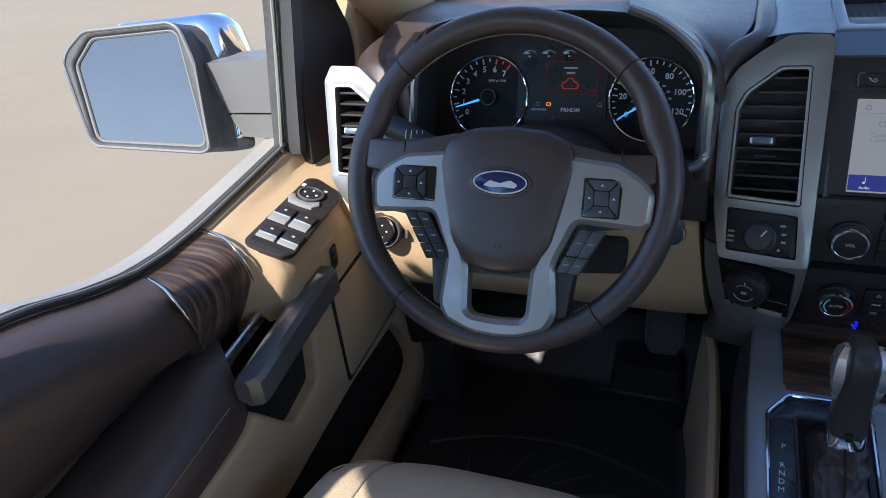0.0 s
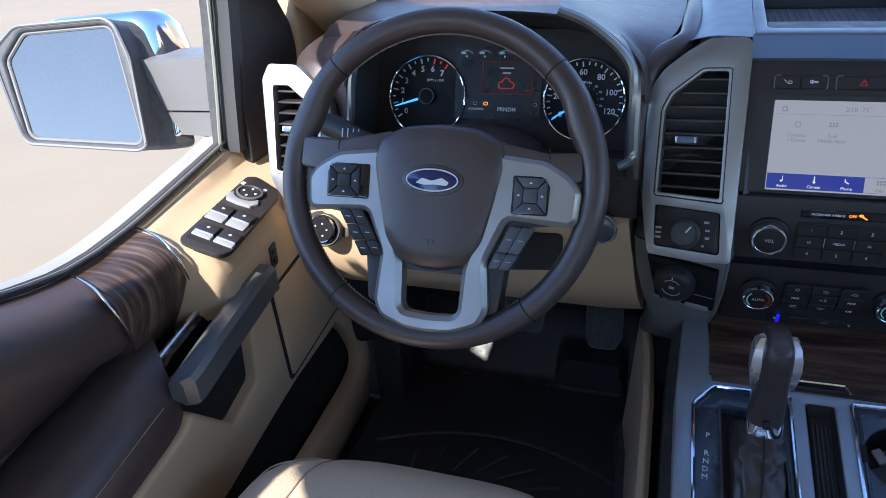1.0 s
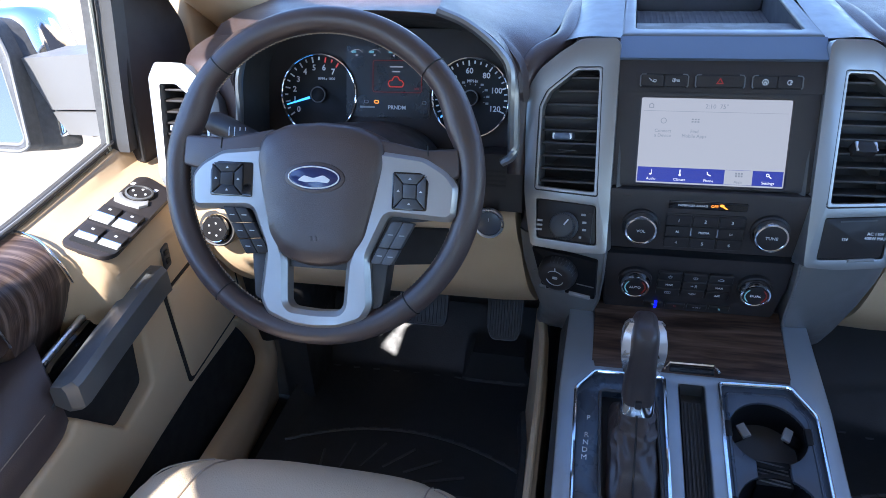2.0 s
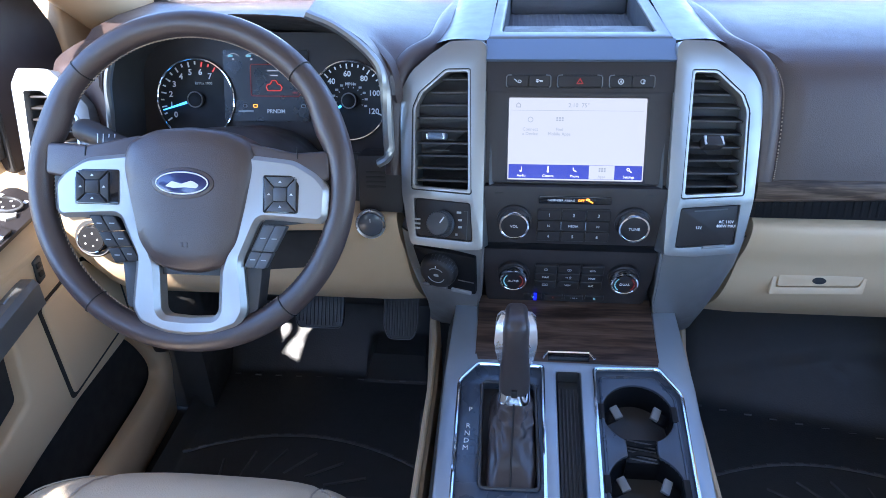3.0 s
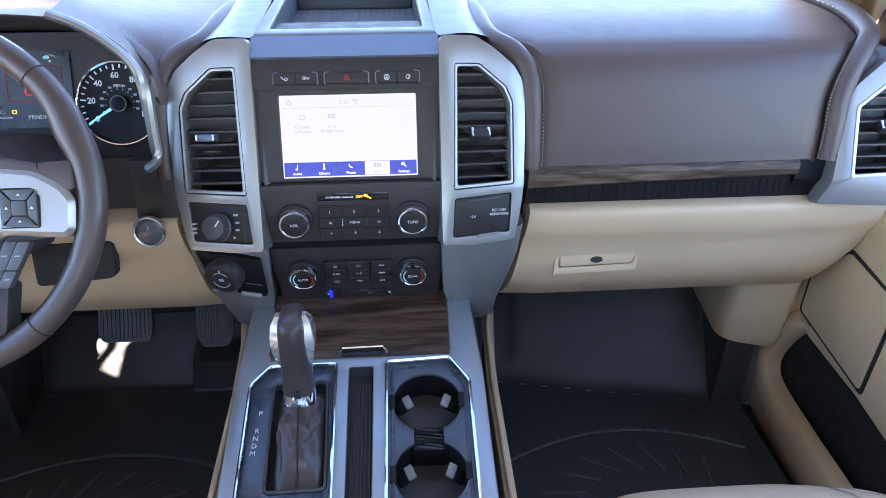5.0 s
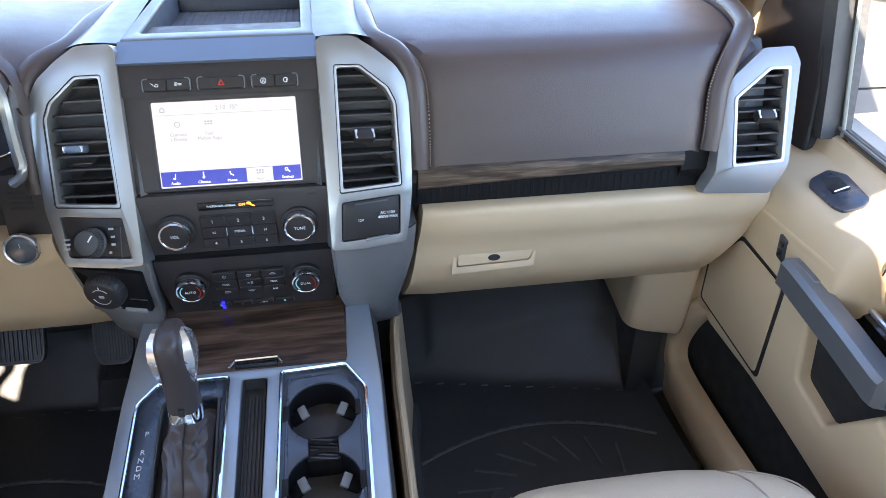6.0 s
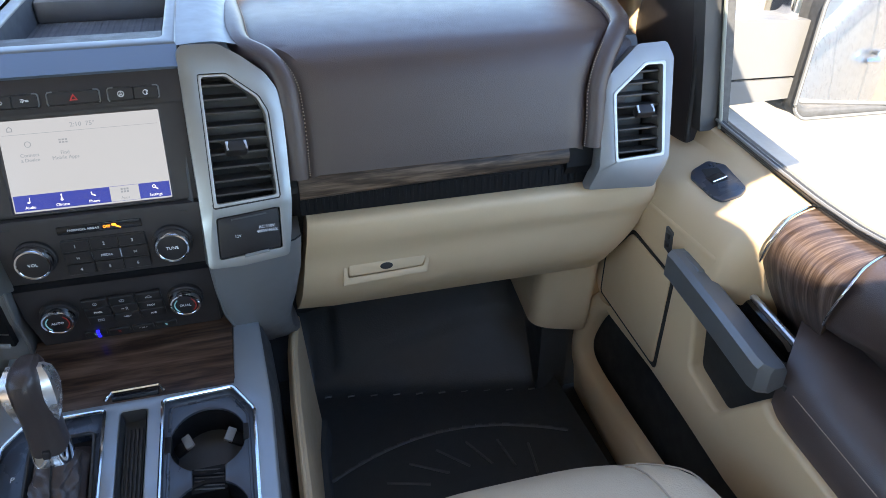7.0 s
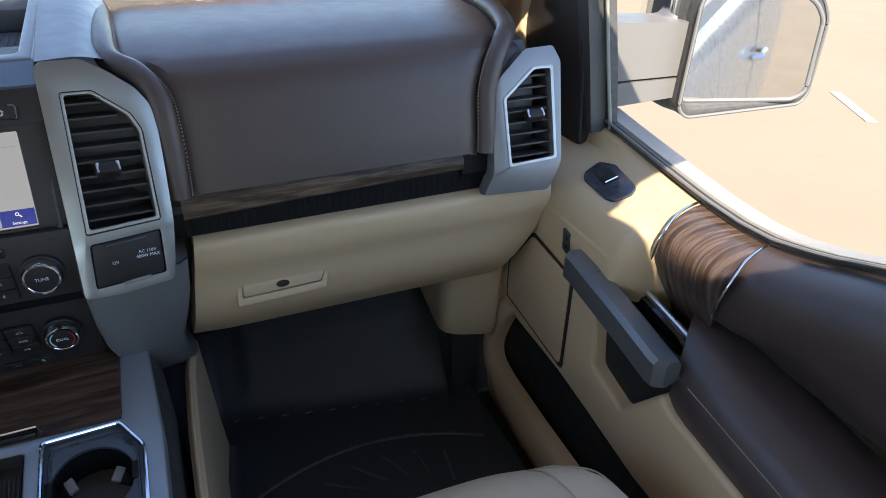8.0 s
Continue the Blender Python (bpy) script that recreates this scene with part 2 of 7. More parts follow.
def plate(outer, m, w0, w1, holes=(), bevel=0.0, seg=2, warp=None):
    """A flat slab w0 to w1 out of the frame m, with holes through it and eased front edges."""
    b = bmesh.new()
    loops = []
    for k, pts in enumerate((outer, *holes)):
        if (loop_area(pts) < 0) == (k == 0):
            pts = list(reversed(pts))
        loops.append([b.verts.new((p[0], p[1], w1)) for p in pts])
    edges = []
    for vs in loops:
        edges += [b.edges.new((vs[i], vs[(i + 1) % len(vs)])) for i in range(len(vs))]
    if holes:
        bmesh.ops.triangle_fill(b, use_beauty=True, use_dissolve=False, edges=edges, normal=(0, 0, 1))
    else:
        b.faces.new(loops[0])
    for vs in loops:
        low = [b.verts.new((v.co.x, v.co.y, w0)) for v in vs]
        for i in range(len(vs)):
            j = (i + 1) % len(vs)
            b.faces.new((vs[j], vs[i], low[i], low[j]))
        if vs is loops[0] and not holes:
            b.faces.new(list(reversed(low)))
    bmesh.ops.recalc_face_normals(b, faces=b.faces)
    if bevel:
        bmesh.ops.bevel(b, geom=edges, offset=bevel, segments=seg, affect="EDGES", profile=0.5, clamp_overlap=True)
    if warp:
        for v in b.verts:
            v.co.z += warp(v.co.x, v.co.y)
    b.transform(m)
    return b


def slab(x, y, z, bevel=0.003, m=None):
    """A box with eased edges, from three pairs of limits."""
    b = bmesh.new()
    bmesh.ops.create_cube(b, size=1.0)
    for v in b.verts:
        v.co = Vector(((x[0] + x[1]) / 2 + v.co.x * (x[1] - x[0]), (y[0] + y[1]) / 2 + v.co.y * (y[1] - y[0]),
                       (z[0] + z[1]) / 2 + v.co.z * (z[1] - z[0])))
    if bevel:
        bmesh.ops.bevel(b, geom=list(b.edges), offset=bevel, segments=2, affect="EDGES", profile=0.5, clamp_overlap=True)
    if m is not None:
        b.transform(m)
    return b


def loft(rings, closed=True, caps=True):
    """A skin over rows of points; closed rings, with end faces."""
    b = bmesh.new()
    rows = [[b.verts.new(p) for p in r] for r in rings]
    n = len(rows[0])
    for a, c in zip(rows, rows[1:]):
        for i in range(n if closed else n - 1):
            j = (i + 1) % n
            b.faces.new((a[i], a[j], c[j], c[i]))
    if closed and caps:
        b.faces.new(list(reversed(rows[0])))
        b.faces.new(rows[-1])
    return b


def spline(pts, n):
    """n points of a smooth curve through pts."""
    p = [Vector(q) for q in pts]
    p = [2 * p[0] - p[1], *p, 2 * p[-1] - p[-2]]
    out = []
    for i in range(n):
        t = i / (n - 1) * (len(p) - 3)
        k = min(int(t), len(p) - 4)
        t -= k
        a, b, c, d = p[k:k + 4]
        out.append(0.5 * (2 * b + (c - a) * t + (2 * a - 5 * b + 4 * c - d) * t * t + (3 * b - a - 3 * c + d) * t ** 3))
    return out


def tube(path, r, seg=8, closed=False, flat=1.0, up=(0, 0, 1)):
    """A round or flattened bar along a path. r: one radius, or one for each point."""
    path = [Vector(p) for p in path]
    n = len(path)
    rings = []
    for i, p in enumerate(path):
        a = path[i - 1] if i or closed else p
        c = path[(i + 1) % n] if i < n - 1 or closed else p
        d = (c - a).normalized()
        u = d.cross(Vector(up))
        u = u.normalized() if u.length > 1e-4 else d.orthogonal().normalized()
        w = u.cross(d)
        q = r[i] if isinstance(r, (list, tuple)) else r
        rings.append([p + u * math.cos(2 * math.pi * k / seg) * q + w * math.sin(2 * math.pi * k / seg) * q * flat for k in range(seg)])
    if closed:
        rings.append(rings[0])
    return loft(rings, True, not closed)


def lathe(profile, m, seg=32):
    """A turned shape: (radius, height) pairs round the frame's n."""
    b = bmesh.new()
    rows = []
    for r, w in profile:
        if r < 1e-5:
            rows.append([b.verts.new((0, 0, w))])
        else:
            rows.append([b.verts.new((r * math.cos(2 * math.pi * k / seg), r * math.sin(2 * math.pi * k / seg), w)) for k in range(seg)])
    for a, c in zip(rows, rows[1:]):
        for i in range(seg):
            j = (i + 1) % seg
            if len(a) == 1 and len(c) > 1:
                b.faces.new((a[0], c[i], c[j]))
            elif len(c) == 1 and len(a) > 1:
                b.faces.new((a[i], a[j], c[0]))
            elif len(a) > 1:
                b.faces.new((a[i], a[j], c[j], c[i]))
    b.transform(m)
    return b


def words(text, size, m, w=0.0006, bold=0.0):
    """Lettering as thin mesh, centred on the frame."""
    cu = bpy.data.curves.new("letters", "FONT")
    cu.body, cu.size, cu.align_x, cu.align_y, cu.extrude, cu.resolution_u = text, size, "CENTER", "CENTER", w / 2, 2
    cu.offset = bold
    ob = bpy.data.objects.new("letters", cu)
    scene.collection.objects.link(ob)
    me = bpy.data.meshes.new_from_object(ob.evaluated_get(bpy.context.evaluated_depsgraph_get()))
    b = bmesh.new()
    b.from_mesh(me)
    bpy.data.objects.remove(ob)
    bpy.data.meshes.remove(me)
    bpy.data.curves.remove(cu)
    b.transform(m @ Matrix.Translation((0, 0, w / 2)))
    return b


def rect(x0, x1, y0, y1, r=0.0, seg=3):
    p = [(x0, y0), (x1, y0), (x1, y1), (x0, y1)]
    return rounded(p, r, seg) if r else p


def ellipse(cx, cy, a, b, n=40):
    return [(cx + a * math.cos(2 * math.pi * k / n), cy + b * math.sin(2 * math.pi * k / n)) for k in range(n)]


def mirrored(pts, s):
    return [(s * p[0], *p[1:]) for p in pts]


def lerp_table(table, z):
    """Straight interpolation in rows (key, value), keys falling."""
    for (a, va), (c, vc) in zip(table, table[1:]):
        if c <= z <= a:
            return va + (vc - va) * (a - z) / (a - c)
    return table[0][1] if z > table[0][0] else table[-1][1]


# ---- outside: ground, cab shell ----
def outside():
    b = bmesh.new()
    bmesh.ops.create_grid(b, x_segments=40, y_segments=40, size=300)
    b.transform(Matrix.Translation((0, 0, -0.74)))
    tagged(part("ground", b, GROUND), "pale tan sunlit concrete car park", "ground", kind="structure")
    # faded parking stripe
    m = basis((5.22, 3.75, -0.736), (0, 0, 1), (0.47, 0.88, 0))
    tagged(part("parking_stripe", plate(rect(-0.36, 0.36, -0.04, 0.04), m, -0.002, 0.003), FADED), "faded white painted parking stripe on concrete",
           "marking", kind="structure")


# roof edge along the cab: y, driver's half width, passenger's half width, height
# unseen edge, notched and widened to shape the sun patches in the cab
EAVES = [(0.92, 0.70, 0.70, 1.095), (0.55, 0.83, 0.78, 1.15), (0.44, 0.88, 0.80, 1.17), (0.33, 0.89, 0.82, 1.185), (0.275, 0.885, 0.82, 1.195), (0.24, 0.88, 0.71, 1.20),
         (0.19, 0.88, 0.65, 1.205), (0.162, 0.88, 0.595, 1.205), (0.14, 0.885, 0.585, 1.205), (0.108, 0.917, 0.587, 1.21), (0.092, 0.927, 0.59, 1.21), (0.05, 0.940, 0.593, 1.21), (0.0, 0.957, 0.595, 1.21), (-0.07, 0.955, 0.60, 1.21),
         (-0.11, 0.89, 0.70, 1.215), (-0.4, 0.80, 0.68, 1.22), (-1.35, 0.62, 0.62, 1.19)]


def cab_shell():
    """Roof, pillars, rear wall and floor pan, which shade the cab."""
    ring = lambda y, a, w, z, t: [(-a, y, z), (-a * 0.6, y, z + 0.035), (0, y, z + 0.05), (w * 0.6, y, z + 0.035), (w, y, z),
                                  (w, y, z + t), (0, y, z + 0.09), (-a, y, z + t)]
    roof = loft([ring(y, a, w, z, 0.012) for y, a, w, z in EAVES])
    tagged(part("ceiling", roof, HEAD), "pale cloth headliner under the cab roof", "ceiling", kind="structure")
    rear = plate([(-0.84, -0.05), (0.84, -0.05), (0.84, 0.55), (0.66, 1.25), (-0.66, 1.25), (-0.84, 0.55)],
                 basis((0, -1.36, 0), (0, 1, 0), (-1, 0, 0)), -0.05, 0.0, holes=[[(-0.6, 0.65), (0.6, 0.65), (0.5, 1.1), (-0.5, 1.1)]])
    tagged(part("wall_rear", rear, HEAD), "pale trimmed rear wall of the cab", "wall", kind="structure")
    bulk = slab((-0.86, 0.86), (1.36, 1.42), (0.0, 0.80), 0.01)
    tagged(part("wall_front", bulk, CARPET), "dark carpeted bulkhead behind the dashboard", "wall", kind="structure")
    floor_pan = slab((-0.86, 0.86), (-1.36, 1.40), (-0.10, -0.012), 0.005)
    tagged(part("floor", floor_pan, CARPET), "black carpeted cab floor", "floor", kind="structure")
    toe = loft([[(x, y, -0.02), (x, y2, z), (x, 1.385, 0.45), (x, 1.40, 0.45), (x, 1.40, -0.02)] for x, y, y2, z in ((-0.80, 1.30, 1.359, 0.10), (-0.10, 1.30, 1.359, 0.10), (0.10, 1.30, 1.359, 0.10), (0.80, 1.30, 1.359, 0.10))])
    tagged(part("toe_board", toe, CARPET), "dark carpeted sloping toe board", "floor", kind="structure")
    pane = []
    for y, z, w in ((0.93, 1.10, 0.69), (1.18, 0.965, 0.76), (1.44, 0.80, 0.84)):
        bow = [(x * w, y + 0.05 * (1 - x * x), z) for x in (-1, -0.6, -0.2, 0.2, 0.6, 1)]
        pane.append(bow + [(a, b + 0.003, c + 0.005) for a, b, c in reversed(bow)])
    shield = tagged(part("window_1", loft(pane), SHIELD), "lightly tinted curved windshield", "window", kind="structure")
    shield.visible_shadow = False
    for s in (-1, 1):
        pillar = tube([(s * 0.84, 1.40, 0.76), (s * 0.81, 1.14, 0.915), (s * 0.765, 1.00, 1.01), (s * 0.715, 0.91, 1.07)], [0.075, 0.065, 0.05, 0.04], 14)
        tagged(part("windshield_pillar", pillar, BEIGE), "beige trimmed windshield pillar", "pillar", kind="structure")
        foot = plate(rounded([(1.19, 0.60), (1.205, 0.78), (1.21, 0.95), (1.30, 0.93), (1.42, 0.84), (1.42, 0.60)], 0.02), Matrix(((0, 0, -s, s * 0.868), (1, 0, 0, 0), (0, 1, 0, 0), (0, 0, 0, 1))), -0.02, 0.012, bevel=0.008, seg=3)
        tagged(part("pillar_trim", foot, BEIGE), "beige trim at the foot of the windshield pillar", "trim", kind="structure")
        # driver's pillar, out of view, swells forward at window height to block sun
        rows = ((0.88, 0.0, -0.12, -0.42, 0.02), (0.88, 0.64, -0.08, -0.36, 0.02), (0.860, 0.87, 0.39, 0.07, 0.19), (0.860, 0.95, 0.31, 0.03, 0.19), (0.80, 1.10, 0.0, -0.25, 0.02), (0.72, 1.22, -0.05, -0.38, 0.02)) if s < 0 else \
            ((0.88, 0.0, -0.12, -0.42, 0.02), (0.88, 0.64, -0.10, -0.42, 0.02), (0.80, 0.86, -0.11, -0.40, 0.02), (0.66, 1.22, -0.08, -0.38, 0.02))
        post = loft([[(s * (x + 0.03), y0, z), (s * (x - 0.05), y0 - d, z), (s * (x - 0.05), y1 + 0.02, z), (s * (x + 0.03), y1, z)] for x, z, y0, y1, d in rows])
        tagged(part("door_pillar", post, BLACK), "black pillar between the doors", "pillar", kind="structure")
        rail = tube([(s * ((a, w)[s > 0] - 0.03), y, z + 0.008) for y, a, w, z in EAVES], 0.013, 8)
        tagged(part("roof_rail", rail, HEAD), "pale trimmed roof rail over the doors", "trim", kind="structure")
        if s < 0:
            continue
        rear_side = plate([(-1.36, -0.05), (-0.12, -0.05), (-0.12, 0.62), (-1.36, 0.66)], basis((s * 0.84, 0, 0), (-s, 0, 0), (0, 1, 0)) if s > 0 else
                          basis((s * 0.84, 0, 0), (1, 0, 0), (0, 1, 0)), -0.05, 0.0)
        tagged(part("wall_side", rear_side, BEIGE), "plain beige trimmed rear door inside", "wall", kind="structure")


outside()
cab_shell()


def body_side(s):
    """The outside of the truck's flank, which the door mirror shows."""
    b = thing("truck_side", (s * 0.97, 0, -0.3), "white painted truck flank with doors and side step", "vehicle body")
    prof = [(0.93, 0.60), (0.965, 0.56), (0.985, 0.42), (1.0, 0.25), (1.0, 0.0), (0.985, -0.2), (0.93, -0.26)]
    def skin(y0, y1):
        rings = [[(s * x, y, z) for x, z in prof] + [(s * (x - 0.012), y, z) for x, z in reversed(prof)] for y in (y0, y1)]
        return loft(rings)
    part("front_door_skin", skin(1.05, -0.12), PAINT, b)
    if s > 0:
        part("rear_door_skin", skin(-0.128, -1.10), PAINT, b)
    part("bed_side", skin(-1.15, -2.4), PAINT, b)
    for y in (0.02, -0.98) if s > 0 else (0.02,):
        h = tube([(s * 1.0, y, 0.30), (s * 1.035, y - 0.02, 0.305), (s * 1.035, y - 0.16, 0.305), (s * 1.0, y - 0.18, 0.30)], 0.012, 8)
        part("door_handle", h, CHROME, b, "chrome pull handle")
    step = slab((s * 1.04 - 0.08, s * 1.04 + 0.08), (-1.2, 1.0), (-0.40, -0.36), 0.01)
    part("side_step", step, BLACK, b, "black ribbed side step")
    return b


for side in (-1, 1):
    body_side(side)


# ---- dashboard ----
def dashboard():
    d = thing("dashboard", (0, 1.15, 0.45), "brown leather dashboard with beige lower panels and silver trim", "dashboard")

    # passenger side leather pad: rows from the lower front edge over the shoulder to the windshield
    prof = [(0.936, 0.634), (0.943, 0.665), (0.957, 0.715), (0.970, 0.752), (0.990, 0.778), (1.03, 0.790), (1.15, 0.797), (1.38, 0.785)]
    xl = [0.256, 0.257, 0.257, 0.253, 0.236, 0.205, 0.198, 0.190]
    xr = [0.655, 0.658, 0.662, 0.676, 0.698, 0.722, 0.745, 0.76]
    rows = spline([(a, b, 0) for a, b in prof], 40)
    el = spline([(a, 0, 0) for a in xl], 40)
    er = spline([(a, 0, 0) for a in xr], 40)
    rings = []
    for r, a, c in zip(rows, el, er):
        ring = []
        for k in range(25):
            t = k / 24
            edge = min(t, 1 - t)
            dip = 0.008 * max(0, 1 - edge / 0.02) ** 2
            ring.append((a.x + (c.x - a.x) * t, r.x + dip, r.y - dip))
        rings.append(ring)
    pad = loft(rings, closed=False)
    part("leather_pad", pad, BROWN, d, "brown leather covered dash pad")
    seam_l = [(a.x - 0.0125, r.x + 0.002, r.y - 0.002) for r, a in zip(rows, el)]
    seam_r = [(a.x + 0.0125, r.x + 0.002, r.y - 0.002) for r, a in zip(rows, er)]
    part("pad_piping", tube(seam_l, 0.0145, 12), BROWN, d, "rolled leather edge")
    part("pad_piping", tube(seam_r, 0.0145, 12), BROWN, d, "rolled leather edge")
    part("pad_piping", tube([(-p[0], p[1], p[2]) for p in seam_l], 0.0145, 12), BROWN, d, "rolled leather edge")
    for seam, off in ((seam_l, 0.0155), (seam_r, -0.0155)):
        st = []
        fine = spline(seam, 150)
        for i in range(0, 149, 2):
            a, c = fine[i], fine[i + 1]
            q = Vector((off, -0.0035, 0.0035))
            st.append(tube([a + q, a.lerp(c, 0.75) + q], 0.0009, 4))
        tagged(part("stitching", join(*st), STITCH, d, "tan stitching"), kind="stuff")
    # under structure that the pad lies on
    under = loft([[(x, 0.960, 0.62), (x, 0.975, 0.72), (x, 1.01, 0.77), (x, 1.38, 0.772), (x, 1.38, 0.40), (x, 1.06, 0.40), (x, 0.965, 0.60)]
                  for x in (-0.245, 0.24, 0.70, 0.755)])
    part("dash_body", under, BLACK, d)
    for s in (-1, 1):
        # brown valleys either side of the middle and the side caps up to the doors
        ends = spline([(0.668, 0.768, 0.0), (0.73, 0.772, 0.0), (0.765, 0.766, 1.0), (0.785, 0.748, 2.0)], 14)
        rings = []
        for q in ends:
            x, zt, k = q
            prof = spline([(x, 0.965 + 0.02 * k, 0.60), (x, 0.972 + 0.025 * k, zt - 0.07), (x, 0.988 + 0.03 * k, zt - 0.02), (x + 0.004 * k, 1.025 + 0.03 * k, zt), (x + 0.015 * k, 1.18, zt + 0.002), (x + 0.03 * k, 1.38, zt - 0.01)], 26)
            rings.append([(s * a, b, c) for a, b, c in prof] + [(s * (x + 0.03 * k), 1.38, 0.5), (s * x, 1.1, 0.5)])
        cap = loft(rings)
        part("dash_end_cap", cap, BROWN, d, smooth=60)
        shoulder = spline([(0.118, 0.985, 0.803), (0.165, 0.992, 0.803), (0.205, 1.02, 0.786)], 8)
        far = spline([(0.108, 1.38, 0.84), (0.155, 1.38, 0.83), (0.185, 1.38, 0.80)], 8)
        top = loft([[(s * p.x, p.y, p.z) for p in shoulder], [(s * q.x, q.y, q.z) for q in far]], closed=False)
        part("centre_top_trim", top, TOPSIL, d, "satin silver top trim")
        low = loft([[(s * x, 0.96, 0.60), (s * x, 1.0, 0.735), (s * x, 1.38, 0.755), (s * x, 1.38, 0.6)] for x in (0.12, 0.25)])
        part("centre_support", low, BLACK, d)

    # wood and ribbed strips over the glove box
    wood = loft([[(x, 0.944, 0.633), (x, 0.938, 0.624), (x, 0.938, zl + 0.004), (x, 0.944, zl), (x, 0.97, zl), (x, 0.97, 0.633)]
                 for x, zl in ((0.243, 0.597), (0.43, 0.603), (0.632, 0.607))])
    part("wood_strip", wood, WOODD, d, "weathered brown open-pored wood strip")
    rib = loft([[(x, 0.953, 0.605), (x, 0.951, 0.57), (x, 0.98, 0.57), (x, 0.98, 0.605)] for x in (0.243, 0.68)])
    part("ribbed_strip", rib, WELLM, d, "gloss black ribbed strip")
    ribs = [slab((x, x + 0.005), (0.9510, 0.9535), (0.572, 0.597), 0.001) for x in np.arange(0.25, 0.67, 0.0105)]
    tagged(part("strip_ribs", join(*ribs), WELLM, d), kind="stuff")
    block = loft([[(x, 0.95, 0.640), (x, 0.944, 0.60), (x, 0.96, 0.57), (x, 0.99, 0.57), (x, 0.99, 0.64)] for x in (0.632, 0.70)])
    part("strip_end", block, WELLM, d)
    return d


DASH = dashboard()


# outer end of the lower dash panels by height: they taper in towards the floor
PANEL_END = [(0.60, 0.785), (0.53, 0.785), (0.51, 0.778), (0.48, 0.771), (0.455, 0.758), (0.43, 0.748), (0.40, 0.742), (0.33, 0.736)]


def lower_panel(name, x0, x1, label, category):
    """Beige rolled lower panel: ledge, face, undercut."""
    t = thing(name, ((x0 + x1) / 2, 1.0, 0.35), label, category)
    prof = spline([(0.975, 0.570), (0.945, 0.568), (0.931, 0.560), (0.932, 0.530), (0.944, 0.500), (0.953, 0.455), (0.975, 0.412), (1.034, 0.355), (1.06, 0.353)], 30)
    rings = []
    n = 12
    for k in range(n + 1):
        f = k / n
        x = x0 + (x1 - x0) * f
        e = min(f, 1 - f) * abs(x1 - x0)
        dip = 0.006 * max(0, 1 - e / 0.012) ** 2
        foot = 0.024 * max(0.0, 1 - f * 6)
        side = lambda z: math.copysign(min(abs(x), lerp_table(PANEL_END, z)) - foot * (0.55 - z) / 0.2, x)
        rings.append([(side(p.y), p.x + dip, p.y) for p in prof] + [(side(0.40), 1.06, 0.40), (side(0.52), 0.99, 0.52)])
    part("panel", loft(rings), BEIGE, t)
    return t


def glove_box():
    t = lower_panel("glove_box", 0.247, 0.782, "closed beige glove box with a recessed latch", "glove box")
    m = basis((0.357, 0.9475, 0.4715), (0, -0.972, 0.235))
    part("latch_recess", plate([(-0.066, -0.021), (0.062, -0.017), (0.068, 0.018), (-0.062, 0.016)], m, -0.004, 0.0012,
                               holes=[rounded([(-0.058, -0.010), (0.056, -0.007), (0.063, 0.014), (-0.057, 0.012)], 0.004)], bevel=0.001), BEIGE, t)
    latch = part("latch", plate(rounded([(-0.056, -0.008), (0.054, -0.005), (0.061, 0.012), (-0.055, 0.010)], 0.004), m, -0.004, 0.0025, bevel=0.0015), BEIGE, t, "beige pull latch")
    part("keyhole", plate(ellipse(0.0, 0.002, 0.0095, 0.005, 20), m, 0.002, 0.0034), DARKGAP, latch, "dark lock slot")
    return t


glove_box()


def knee_panel():
    t = lower_panel("knee_panel", -0.245, -0.785, "beige lower dash panel under the steering wheel", "dash panel")
    m = basis((-0.372, 0.93, 0.525), (0, -0.97, 0.25))
    # solid near-black plate; its colour stands for the shade of an opening
    part("column_pocket", plate(rounded([(-0.075, -0.046), (0.034, -0.036), (0.037, 0.018), (-0.075, 0.014)], 0.010), m, -0.01, 0.008, bevel=0.003), DARKGAP, t, "near-black plate standing for a pocket's shade")
    for x in (-0.640, -0.69):
        sw = plate(rect(-0.016, 0.016, -0.009, 0.009, 0.003), basis((x, 0.938, 0.512), (0, -0.96, 0.28)), -0.003, 0.004, bevel=0.0015)
        part("dash_switch", sw, BLACK, t, "small black rocker switch")
    return t


knee_panel()


def start_button():
    m = basis((-0.283, 0.929, 0.556), (0, -0.99, 0.12))
    t = thing("start_button", m.translation, "round blue-black engine start button with a chrome ring", "push button")
    part("ring", lathe([(0.022, -0.004), (0.022, 0.003), (0.0205, 0.0045), (0.0185, 0.0035), (0.0185, 0.001)], m), SATIN, t, "satin chrome ring")
    part("cap", lathe([(0.0182, -0.002), (0.0180, 0.0025), (0.016, 0.0035), (0, 0.0030)], m), CUPM, t)
    part("marking", words("I", 0.008, m @ Matrix.Translation((0, 0.006, 0.0036))), MARK, t)


start_button()


